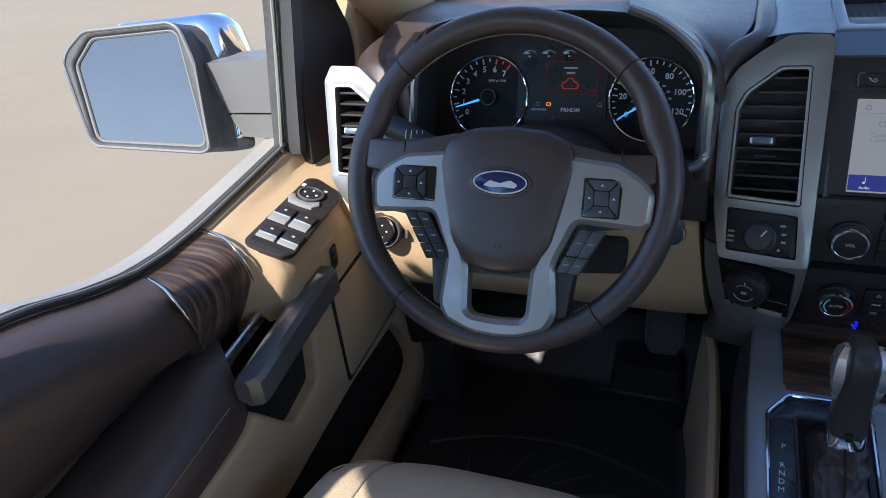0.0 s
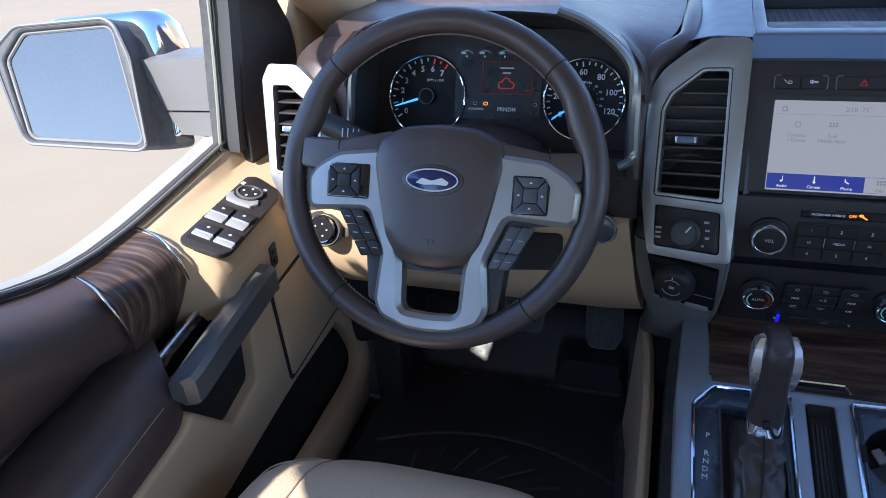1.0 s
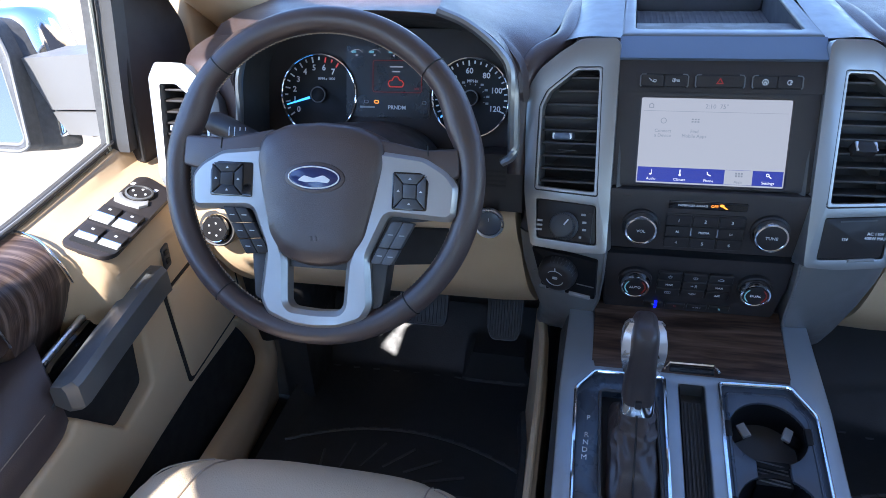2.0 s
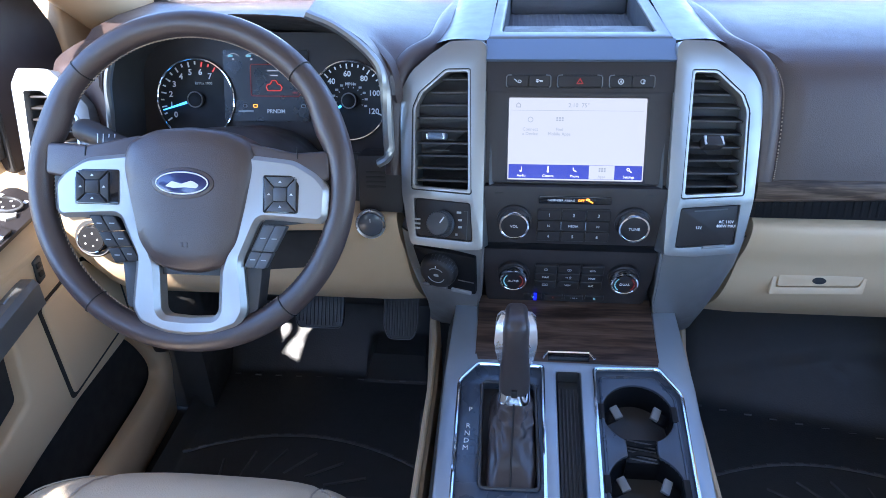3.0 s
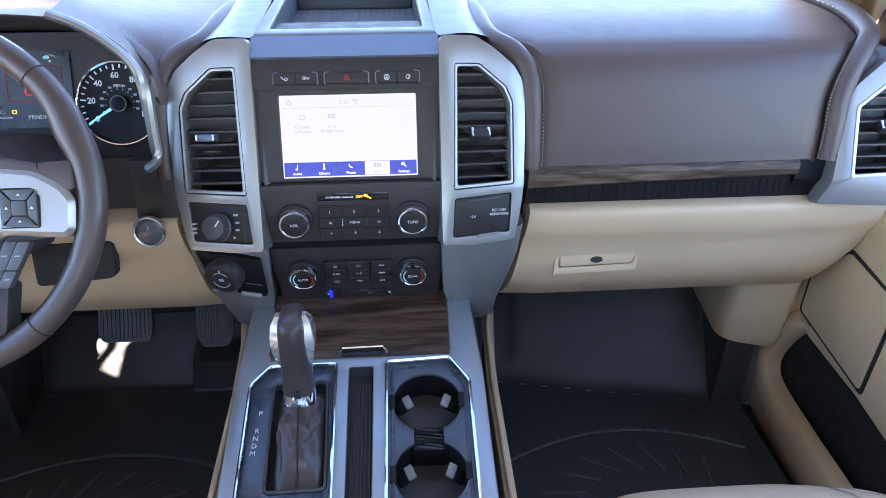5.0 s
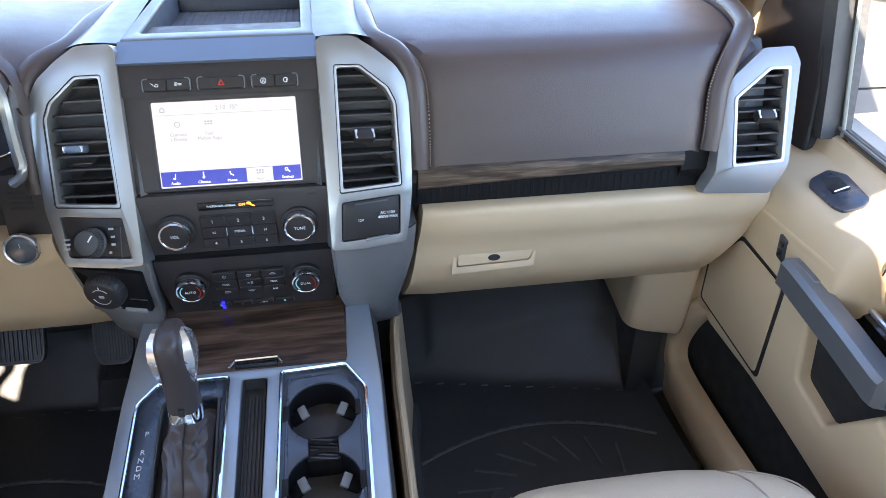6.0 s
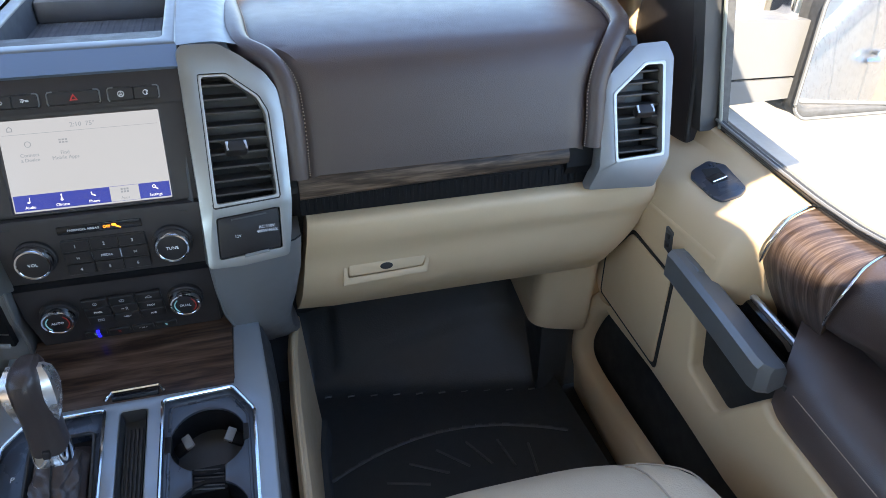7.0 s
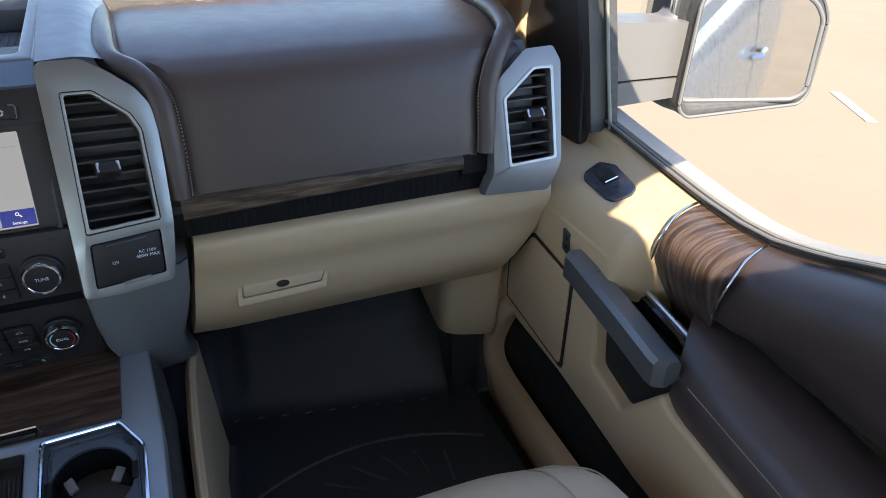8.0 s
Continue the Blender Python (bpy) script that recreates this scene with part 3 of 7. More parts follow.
def headlight_switch():
    m = basis((-0.712, 0.930, 0.520), (0.1, -0.95, 0.30))
    t = thing("headlight_switch", m.translation, "round rotary headlight switch with a chrome ring", "rotary switch")
    part("bezel", lathe([(0.030, -0.01), (0.030, 0.006), (0.028, 0.009), (0.023, 0.008), (0.023, 0.0)], m), BLACK, t)
    part("knob", lathe([(0.022, -0.002), (0.021, 0.016), (0.019, 0.019), (0, 0.019)], m), WELLM, t)
    part("ring", lathe([(0.0215, 0.012), (0.0225, 0.0155), (0.0205, 0.019), (0.0195, 0.0185)], m), CHROME, t, "chrome ring")
    for k in range(5):
        a = 2 * math.pi * k / 5
        part("marking", plate(ellipse(0.010 * math.cos(a), 0.010 * math.sin(a), 0.0014, 0.0014, 8), m, 0.0185, 0.0196), MARK, t)


headlight_switch()


# ---- air vents ----
def slats(parent, m, limits, n, v0, v1, depth=-0.012, tilt=18):
    """Horizontal blades. limits(v): left and right end at that height."""
    for k in range(n):
        v = v0 + (v1 - v0) * (k + 0.5) / n
        a, c = limits(v)
        mm = m @ Matrix.Translation((0, v, depth)) @ Matrix.Rotation(radians(tilt), 4, "X")
        part("slat", slab((a, c), (-0.0015, 0.0015), (-0.018, 0.005), 0.0007, mm), SLAT, parent)


def vent_tab(parent, m, u, v, s):
    """Slider tab: a dark bar with satin ends; the passenger-side ones are pitched up."""
    mm = m @ Matrix.Translation((u, v, -0.005)) @ Matrix.Rotation(radians(-28 if s > 0 else 0), 4, "X")
    h = 0.0075 if s > 0 else 0.0048
    tab = part("tab", slab((-0.0135, 0.0135), (-h, h), (-0.010, 0.006), 0.0028, mm), LIPM if s < 0 else BTN, parent, "dark slider tab")
    for e in (-1, 1):
        a, c = e * 0.0068, e * 0.0128
        part("tab_edge", plate(rounded([(c, h * 0.85), (a + e * 0.002, h * 0.85), (a + e * 0.004, -h * 0.2), (a + e * 0.003, -h * 0.8), (c, -h * 0.8)], 0.0008, 2), mm, 0.004, 0.0066, bevel=0.0006), SATIN, tab, "satin chrome end")


def centre_vent(s):
    n = (s * 0.21, -1, 0.393)
    m = basis((s * 0.141, 0.894, 0.628), n)
    t = thing("air_vent", m.translation, "tall dash air vent in a faceted satin silver surround", "air vent", "dash air vents")
    warp = lambda u, v: -0.13 * max(0.0, -v) - 0.10 * max(0.0, v - 0.160) - 6.0 * max(0.0, s * u - 0.080) ** 2 - 3.0 * max(0.0, -0.012 - s * u) ** 2
    outer = rounded(mirrored([(-0.0215, 0.186), (-0.015, 0.1935), (0.027, 0.1935), (0.053, 0.1775), (0.079, 0.156), (0.0915, 0.136), (0.095, 0.112), (0.0945, 0.067),
                              (0.092, -0.007), (0.0875, -0.045), (0.082, -0.0765), (0.02, -0.0815), (-0.0205, -0.0795)], s), 0.006)
    hole = rounded(mirrored([(-0.002, 0.1585), (0.032, 0.1585), (0.068, 0.1295), (0.0775, 0.109), (0.0782, 0.0), (-0.006, -0.0045)], s), 0.004)
    low = rounded(mirrored([(-0.0045, -0.0165), (0.0755, -0.0112), (0.0740, -0.0655), (-0.0065, -0.0700)], s), 0.004)
    part("surround", plate(outer, m, -0.05, 0.0, [hole, low], 0.0042, 3, warp), SILVER, t, "satin silver surround", 40)
    inner = rounded(mirrored([(0.002, 0.1545), (0.0305, 0.1545), (0.0645, 0.1270), (0.0735, 0.1075), (0.0742, 0.0045), (-0.001, 0.0005)], s), 0.004)
    part("bezel", plate(hole, m, -0.016, -0.0012, [inner], 0.0016, 2), SPOKE, t, "bright satin bezel")
    part("bezel_joint", tube([m @ Vector((p[0], p[1], -0.0010)) for p in hole], 0.0011, 6, True), DARKGAP, t, "thin dark joint round the bezel")
    part("duct", plate(outer, m, -0.052, -0.048), DARKGAP, t)
    def limits(v):
        right = 0.0738 if v < 0.108 else 0.0738 - (v - 0.108) * 0.90
        lo, hi = 0.0005, max(0.02, right)
        return (lo, hi) if s > 0 else (-hi, -lo)
    slats(t, m, limits, 9, 0.004, 0.154, -0.014, 17 if s > 0 else 6)
    if s > 0:
        vent_tab(t, m, 0.0325, 0.068, s)
    else:
        vent_tab(t, m, -0.0445, 0.0712, s)
        part("wheel_slot", slab((-0.052, -0.028), (0.0525, 0.0535), (-0.012, -0.0085), 0.0004, m), GREYM, t, "thin grey thumb wheel line")
    return m, warp, low


VENTS = {s: centre_vent(s) for s in (-1, 1)}


def side_vent(s):
    n = (-s * 0.06, -1, 0.40)
    m = basis((s * 0.70, 0.905, 0.612), n)
    t = thing("air_vent", m.translation, "outer dash air vent in a faceted satin silver surround", "air vent", "dash air vents")
    warp = lambda u, v: -0.35 * max(0.0, 0.002 - v) - 0.45 * max(0.0, -0.012 - s * u) - 0.12 * max(0.0, v - 0.145)
    outer = rounded(mirrored([(-0.0435, -0.032), (-0.031, -0.004), (-0.024, 0.060), (-0.0195, 0.118), (-0.006, 0.134), (0.036, 0.1685), (0.080, 0.1695), (0.0885, 0.147), (0.074, 0.008),
                              (0.069, -0.008), (0.0535, -0.0365)], s), 0.005)
    hole = rounded(mirrored([(-0.0100, 0.0050), (-0.0075, 0.1030), (0.0440, 0.1430), (0.0755, 0.1425), (0.0660, 0.0085)], s), 0.004)
    inner = rounded(mirrored([(-0.0055, 0.0095), (-0.0030, 0.1010), (0.0455, 0.1385), (0.0705, 0.1380), (0.0620, 0.0125)], s), 0.004)
    part("surround", plate(outer, m, -0.075, 0.0, [hole], 0.004, 3, warp), VENTM, t, "satin grey silver surround", 40)
    part("bezel", plate(hole, m, -0.014, 0.0012, [inner], 0.0016, 2), SPOKE, t, "bright satin bezel")
    part("duct", plate(outer, m, -0.077, -0.071), DARKGAP, t)
    def limits(v):
        lo = -0.0065 + 0.02 * v if v < 0.101 else -0.0045 + (v - 0.101) * 1.30
        hi = 0.0615 + 0.068 * (v - 0.0125)
        return (lo, hi) if s > 0 else (-hi, -lo)
    slats(t, m, limits, 8, 0.011, 0.139, -0.014, 14)
    vent_tab(t, m, s * 0.041, 0.075, s)


for side in (-1, 1):
    side_vent(side)


# ---- centre stack ----
FASCIA = [(0.803, 0.985), (0.782, 0.957), (0.627, 0.899), (0.550, 0.902), (0.535, 0.906), (0.490, 0.912), (0.428, 0.938)]


def on_fascia(x, z, lift=0.0):
    """The frame on the stack's face at that place."""
    y = lerp_table(FASCIA, z)
    dy = (lerp_table(FASCIA, z + 0.004) - lerp_table(FASCIA, z - 0.004)) / 0.008
    n = Vector((0, -1, dy)).normalized()
    return basis(Vector((x, y, z)) + n * lift, n)


def knob(parent, m, r, h, label, text="", arc=False):
    k = part("knob", lathe([(r * 1.12, -0.002), (r * 1.12, 0.004), (r * 1.02, 0.0055), (r * 0.98, h - 0.004), (r * 0.94, h), (r * 0.80, h + 0.001), (0, h + 0.001)], m, 40),
             BTN, parent, label)
    part("ring", lathe([(r * 0.985, h * 0.45), (r * 1.02, h * 0.5), (r * 1.0, h - 0.003), (r * 0.93, h + 0.0014), (r * 0.84, h + 0.0016), (r * 0.80, h + 0.0006)], m, 40),
         CHROME, k, "chrome ring")
    if text:
        part("marking", words(text, r * 0.27, m @ Matrix.Translation((0, 0, h + 0.001))), MARK, k)
    if arc:
        for a0, a1, mm in ((130, 230, TEALDIM), (-50, 50, REDDIM)):
            pts = [m @ Vector((r * 0.66 * math.cos(radians(a)), r * 0.66 * math.sin(radians(a)), h + 0.0012)) for a in range(a0, a1 + 1, 10)]
            part("temperature_arc", tube(pts, 0.0008, 5), mm, k)
    return k


def button(parent, m, x0, x1, y0, y1, material=None, h=0.0025, r=0.002, name="button"):
    return part(name, plate(rect(x0, x1, y0, y1, r, 2), m, -0.002, h, bevel=0.0008, seg=1), material or BTN, parent)


def ring_(x, y, r, a0=0, a1=360, n=10):
    return [(x + r * math.cos(radians(a0 + (a1 - a0) * k / n)), y + r * math.sin(radians(a0 + (a1 - a0) * k / n))) for k in range(n + 1)]


SYMBOLS = {
    "descent": [[(-1, 0.6), (-0.3, 0.1)], [(-0.3, 0.35), (-0.5, -0.05), (-0.1, -0.1)], [(0.0, -0.3), (0.35, 0.3), (0.8, 0.25), (1.0, -0.05), (0.7, -0.4), (0.0, -0.3)]],
    "trailer": [[(-0.9, -0.2), (-0.9, 0.5), (-0.2, 0.5), (-0.2, -0.1), (-0.9, -0.1)], [(-0.5, 0.5), (-0.5, -0.4)], [(-0.2, 0.2), (0.9, 0.2), (0.9, -0.1), (0.1, -0.1)]],
    "auto": [ring_(0, 0, 0.72), [(-0.35, -0.45), (0, 0.45), (0.35, -0.45)], [(-0.2, -0.1), (0.2, -0.1)]],
    "park": [ring_(-0.1, 0.0, 0.6, 30, 330), [(0.1, -0.5), (0.1, 0.4), (0.5, 0.4), (0.5, 0.0), (0.1, 0.0)]],
    "power": [ring_(0, 0, 0.55, 120, 420), [(0, 0.1), (0, 0.75)]],
    "defrost": [ring_(0, -0.5, 1.0, 40, 140), [(-0.7, 0.1), (-0.35, -0.5), (0.35, -0.5), (0.7, 0.1)], [(0, 0.2), (0, -0.2)]],
    "car": [[(-0.9, -0.3), (-0.8, 0.1), (-0.4, 0.2), (-0.2, 0.5), (0.4, 0.5), (0.6, 0.1), (0.9, 0.0), (0.9, -0.3), (-0.9, -0.3)]],
    "face": [[(-1.0, 0.1), (-0.2, 0.1), (-0.4, 0.35)], [(-0.2, 0.1), (-0.4, -0.15)], ring_(0.6, 0.35, 0.28), [(0.3, -0.6), (0.6, 0.05), (0.9, -0.6)]],
    "rear": [[(-0.9, -0.4), (-0.9, 0.4), (0.9, 0.4), (0.9, -0.4), (-0.9, -0.4)], [(-0.4, -0.4), (-0.2, 0.3)], [(0.1, -0.4), (0.3, 0.3)]],
    "floor": [[(-1.1, 0.4), (-0.6, -0.1), (0.0, -0.2)], [(1.1, 0.4), (0.6, 0.0), (0.0, -0.4)], [(-0.5, 0.3), (0.5, 0.3)]],
    "back": [[(-0.5, -0.5), (-0.5, 0.5)], [(0.4, -0.5), (-0.4, 0), (0.4, 0.5), (0.4, -0.5)]],
    "ahead": [[(0.5, -0.5), (0.5, 0.5)], [(-0.4, -0.5), (0.4, 0), (-0.4, 0.5), (-0.4, -0.5)]],
    "seat": [[(-0.4, 0.7), (-0.2, -0.4), (0.5, -0.5)], [(0.0, 0.5), (0.3, 0.0)]],
    "fan": [[(-1.5, 0), (-0.9, 0)], [(0.9, 0), (1.5, 0)], [(1.2, -0.3), (1.2, 0.3)], [(-0.5, -0.4), (0.5, 0.4)], [(-0.5, 0.4), (0.5, -0.4)]],
}


def symbol(parent, m, kind, size, material, lift):
    """A small printed line symbol on a key."""
    lines = [tube([m @ Vector((a * size, b_ * size, lift)) for a, b_ in s], size * 0.12, 4) for s in SYMBOLS[kind]]
    part("symbol", join(*lines), material, parent)


def centre_stack():
    t = thing("centre_stack", (0, 0.95, 0.43), "charcoal centre stack with touchscreen, radio and climate controls", "centre console")
    rings = []
    for x in (-0.1225, -0.1201, -0.1199, 0.1199, 0.1201, 0.1225):
        e = 0.003 if abs(x) > 0.12 else 0.0
        prof = [(0.803, 0.985), (0.782, 0.957), (0.7475, 0.9442), (0.7470, 0.968), (0.633, 0.925), (0.6325, 0.9011)] + FASCIA[2:] if abs(x) < 0.12 else FASCIA[:2] + [(0.7475, 0.9442), (0.7470, 0.944), (0.633, 0.9013), (0.6325, 0.9011)] + FASCIA[2:]
        w = [(x * (1 - 0.055 * max(0, (0.56 - z)) / 0.13), y + e, z) for z, y in prof]
        rings.append(w + [(x, 1.05, 0.43), (x, 1.08, 0.80)])
    part("fascia", loft(rings), CHARCOAL, t)
    # sloped lip under the tray, sky blue mixed into its grey
    lip = plate(rect(-0.1195, 0.1195, -0.0165, 0.0165), basis((0, 0.9705, 0.7928), (0, -0.60, 0.80)), -0.003, 0.004)
    part("upper_lip", lip, LIPM, t, "satin grey lip tinted with sky blue")

    # screen, flush in a gloss surround
    ms = basis((0, 0.933, 0.6868), (0, -math.cos(radians(19.4)), math.sin(radians(19.4))))
    frame_out = rect(-0.1198, 0.1198, -0.058, 0.0645)
    frame_in = rect(-0.0885, 0.0885, -0.0535, 0.0535, 0.002)
    part("screen_surround", plate(frame_out, ms, -0.012, 0.0065, [frame_in], 0.003), CHARCOAL, t, "charcoal screen surround")
    scr = part("screen", plate(rect(-0.0895, 0.0895, -0.0545, 0.0545), ms, -0.006, -0.0005), SCREEN, t, "lit white touchscreen")
    part("menu_bar", plate(rect(-0.087, 0.087, -0.0515, -0.0330), ms, -0.0005, 0.0002), SCRBLUE, scr, "blue menu bar")
    part("menu_tile", plate(rect(0.0185, 0.0515, -0.0512, -0.0333), ms, 0.0002, 0.0006), SCREEN, scr, "white selected menu tile")
    put = lambda x, y, w=0.0007: ms @ Matrix.Translation((x, y, w))
    part("status_line", plate(rect(-0.085, 0.085, 0.0372, 0.0376), ms, -0.0004, 0.0002), SCRTXT, scr)
    part("clock_text", words("2:10  75\u00b0", 0.0075, put(0.002, 0.044, 0)), SCRTXT, scr)
    part("home_icon", plate([(-0.003, -0.003), (0.003, -0.003), (0.003, 0.001), (0, 0.0035), (-0.003, 0.001)], put(-0.076, 0.044, 0), 0, 0.0004,
                            [[(-0.002, -0.002), (0.002, -0.002), (0.002, 0.0005), (0, 0.0022), (-0.002, 0.0005)]]), SCRTXT, scr)
    part("device_text", words("Connect\na Device", 0.0058, put(-0.060, 0.010, 0)), SCRTXT, scr)
    part("apps_text", words("Find\nMobile Apps", 0.0058, put(-0.022, 0.010, 0)), SCRTXT, scr)
    part("device_icon", plate(ellipse(-0.060, 0.0255, 0.0036, 0.0036, 16), put(0, 0, 0), 0, 0.0004, [ellipse(-0.060, 0.0255, 0.0028, 0.0028, 16)]), SCRTXT, scr)
    for a in range(3):
        for c in range(2):
            part("apps_icon", plate(rect(-0.0265 + a * 0.0035, -0.0242 + a * 0.0035, 0.024 + c * 0.003, 0.0258 + c * 0.003), put(0, 0, 0), 0, 0.0004), SCRTXT, scr)
    for k, text in enumerate(("Audio", "Climate", "Phone", "Apps", "Settings")):
        x = -0.070 + 0.035 * k
        mm = SCRTXT if k == 3 else SCRWHT
        part("menu_text", words(text, 0.0048, put(x, -0.0478)), mm, scr)
    px = -0.070
    part("menu_icon", join(plate(ellipse(px - 0.001, -0.0418, 0.0016, 0.0012, 10), put(0, 0), 0, 0.0004),
                           plate([(px, -0.0418), (px + 0.0007, -0.0418), (px + 0.0007, -0.0358), (px, -0.0358)], put(0, 0), 0, 0.0004)), SCRWHT, scr)
    px = -0.035
    part("menu_icon", join(plate(ellipse(px, -0.0418, 0.0016, 0.0016, 10), put(0, 0), 0, 0.0004),
                           plate(rect(px - 0.0007, px + 0.0007, -0.0412, -0.0350), put(0, 0), 0, 0.0004)), SCRWHT, scr)
    part("menu_icon", tube([put(-0.002, -0.0365) @ Vector((0, 0, 0)), put(-0.0018, -0.0395) @ Vector((0, 0, 0)), put(0.0022, -0.0415) @ Vector((0, 0, 0))], 0.0008, 5), SCRWHT, scr)
    for a in range(3):
        for c in range(2):
            part("menu_icon", plate(rect(0.031 + a * 0.0033, 0.0333 + a * 0.0033, -0.0415 + c * 0.0032, -0.0392 + c * 0.0032), put(0, 0), 0, 0.0004), SCRTXT, scr)
    part("menu_icon", join(plate(ellipse(0.069, -0.0378, 0.0022, 0.0022, 12), put(0, 0), 0, 0.0004, [ellipse(0.069, -0.0378, 0.0012, 0.0012, 12)]),
                           plate([(0.0702, -0.0395), (0.0712, -0.0386), (0.0738, -0.041), (0.0728, -0.042)], put(0, 0), 0, 0.0004)), SCRWHT, scr)
    # fins beside the screen
    for s in (-1, 1):
        fin = loft([[ms @ Vector((s * a, b, c)) for a, b, c in q] for q in
                    (((0.106, 0.045, 0.002), (0.112, 0.045, 0.004), (0.113, 0.045, -0.004)), ((0.105, -0.062, 0.004), (0.1125, -0.068, 0.010), (0.114, -0.068, -0.004)))])
        part("side_fin", fin, BLACK, t, "dark bevelled fin")
        fin2 = loft([[ms @ Vector((s * a, b, c)) for a, b, c in q] for q in
                     (((0.088, -0.055, 0.001), (0.092, -0.055, 0.001), (0.092, -0.055, -0.003)), ((0.094, -0.071, 0.012), (0.104, -0.071, 0.012), (0.104, -0.071, -0.003)))])
        part("corner_fin", fin2, BLACK, t, "dark bevelled fin")
    lip2 = plate(rect(-0.094, 0.094, -0.005, 0.005), ms @ Matrix.Translation((0, -0.068, 0.004)), -0.004, 0.006, bevel=0.003)
    part("screen_ledge", lip2, CHARCOAL, t)

    # upper buttons
    mb = on_fascia(0, 0.7595, 0.001)
    for x0, x1, n in ((-0.092, -0.0365, 2), (-0.027, 0.0285, 1), (0.038, 0.0935, 2)):
        bz = part("button_bezel", plate(rect(x0 - 0.0012, x1 + 0.0012, -0.0085, 0.0085, 0.004), mb, -0.002, 0.0012, [rect(x0, x1, -0.0073, 0.0073, 0.003)], 0.0004), BTN, t)
        for e, g in ((x0, 1), (x1, -1)):
            br = [(e + g * 0.006, 0.0079), (e + g * 0.001, 0.0074), (e - g * 0.0004, 0.0055), (e - g * 0.0004, -0.0055), (e + g * 0.001, -0.0074)]
            part("bezel_end", tube([mb @ Vector((a, b_, 0.0016)) for a, b_ in br], 0.0009, 6), GREYP, bz, "satin grey bezel end")
        for k in range(n):
            a = x0 + (x1 - x0) * k / n
            c = x0 + (x1 - x0) * (k + 1) / n
            bt = button(t, mb, a + 0.0004, c - 0.0004, -0.0071, 0.0071)
            cm = mb @ Matrix.Translation(((a + c) / 2, 0, 0))
            if n == 1:
                part("hazard_mark", plate([(-0.0045, -0.003), (0.0045, -0.003), (0, 0.0045)], cm, 0.0022, 0.0029, [[(-0.0025, -0.0019), (0.0025, -0.0019), (0, 0.0022)]]), HAZRED, bt, "red warning triangle")
            else:
                symbol(bt, cm, (("descent", "trailer"), ("auto", "park"))[x0 > 0][k], 0.0046, MARK, 0.0026)

    # airbag lamp strip
    ma = on_fascia(0.0015, 0.6155, 0.001)
    strip = part("lamp_strip", plate(rect(-0.0475, 0.0475, -0.0055, 0.0055, 0.002), ma, -0.002, 0.0008, bevel=0.0004), GLOSS, t, "gloss black warning lamp strip")
    part("lamp_text", words("PASSENGER AIRBAG", 0.0040, ma @ Matrix.Translation((-0.018, 0, 0.0008))), MARK, strip)
    part("lamp_text", words("OFF", 0.0050, ma @ Matrix.Translation((0.008, 0, 0.0008))), AMBER, strip, "lit amber lettering")
    part("lamp_icon", join(plate(ellipse(0.0165, 0.0018, 0.0028, 0.0018, 10), ma, 0.0008, 0.0014), plate([(0.0175, -0.0005), (0.023, -0.0035), (0.024, -0.0025), (0.019, 0.001)], ma, 0.0008, 0.0014)),
         AMBER, strip, "lit amber symbol")

    # radio
    for x, text in ((-0.0775, "VOL"), (0.0795, "TUNE")):
        knob(t, on_fascia(x, 0.583, 0.001), 0.0212, 0.0155, "round black knob with chrome ring", text)
    mr = on_fascia(0.0015, 0.5785, 0.001)
    part("keypad_bezel", plate(rect(-0.0485, 0.0485, -0.0255, 0.0245, 0.004), mr, -0.002, 0.0008, bevel=0.0005), BTN, t)
    for r_ in range(3):
        for c_ in range(3):
            w = 0.0155
            x = (c_ - 1) * 0.0325
            y = 0.0155 - 0.0165 * r_
            bt = button(t, mr, x - w, x + w, y - 0.0075, y + 0.0075, BTN, 0.0028)
            text = (("1", "2", "3"), ("", "MEDIA", ""), ("4", "5", "6"))[r_][c_]
            mm = mr @ Matrix.Translation((x, y, 0.0028))
            if text:
                part("marking", words(text, 0.0062 if len(text) == 1 else 0.0046, mm), MARK, bt)
            else:
                symbol(bt, mr @ Matrix.Translation((x, y, 0)), "back" if c_ == 0 else "ahead", 0.0032, MARK, 0.0029)
    for s in (-1, 1):
        part("key_edge", tube([mr @ Vector((s * 0.0163, 0.006, 0.003)), mr @ Vector((s * 0.0163, -0.006, 0.003))], 0.0010, 6), CHROME, t, "chrome key edge")

    # climate
    gap = plate(rect(-0.118, 0.118, -0.006, 0.006), on_fascia(0, 0.541, 0.0), -0.004, 0.0015, bevel=0.001)
    part("panel_gap", gap, WELLM, t)
    for x, text in ((-0.0765, "AUTO"), (0.078, "DUAL")):
        knob(t, on_fascia(x, 0.492, 0.001), 0.0202, 0.0150, "round black knob with chrome ring", text, True)
    mc = on_fascia(0.0015, 0.489, 0.001)
    for r_ in range(3):
        for c_ in range(3):
            x = (c_ - 1) * 0.0325
            y = 0.0165 - 0.0165 * r_
            bt = button(t, mc, x - 0.0155, x + 0.0155, y - 0.0075, y + 0.0075, BTN, 0.0026)
            text = (("", "", ""), ("MAX", "", "MAX"), ("", "", "A/C"))[r_][c_]
            if text:
                part("marking", words(text, 0.0045, mc @ Matrix.Translation((x, y, 0.0026))), MARK, bt)
            else:
                symbol(bt, mc @ Matrix.Translation((x, y, 0)), (("power", "defrost", "car"), ("", "face", ""), ("rear", "floor", ""))[r_][c_], 0.0042, ICON, 0.0027)
    mw = on_fascia(0.003, 0.4415, 0.001)
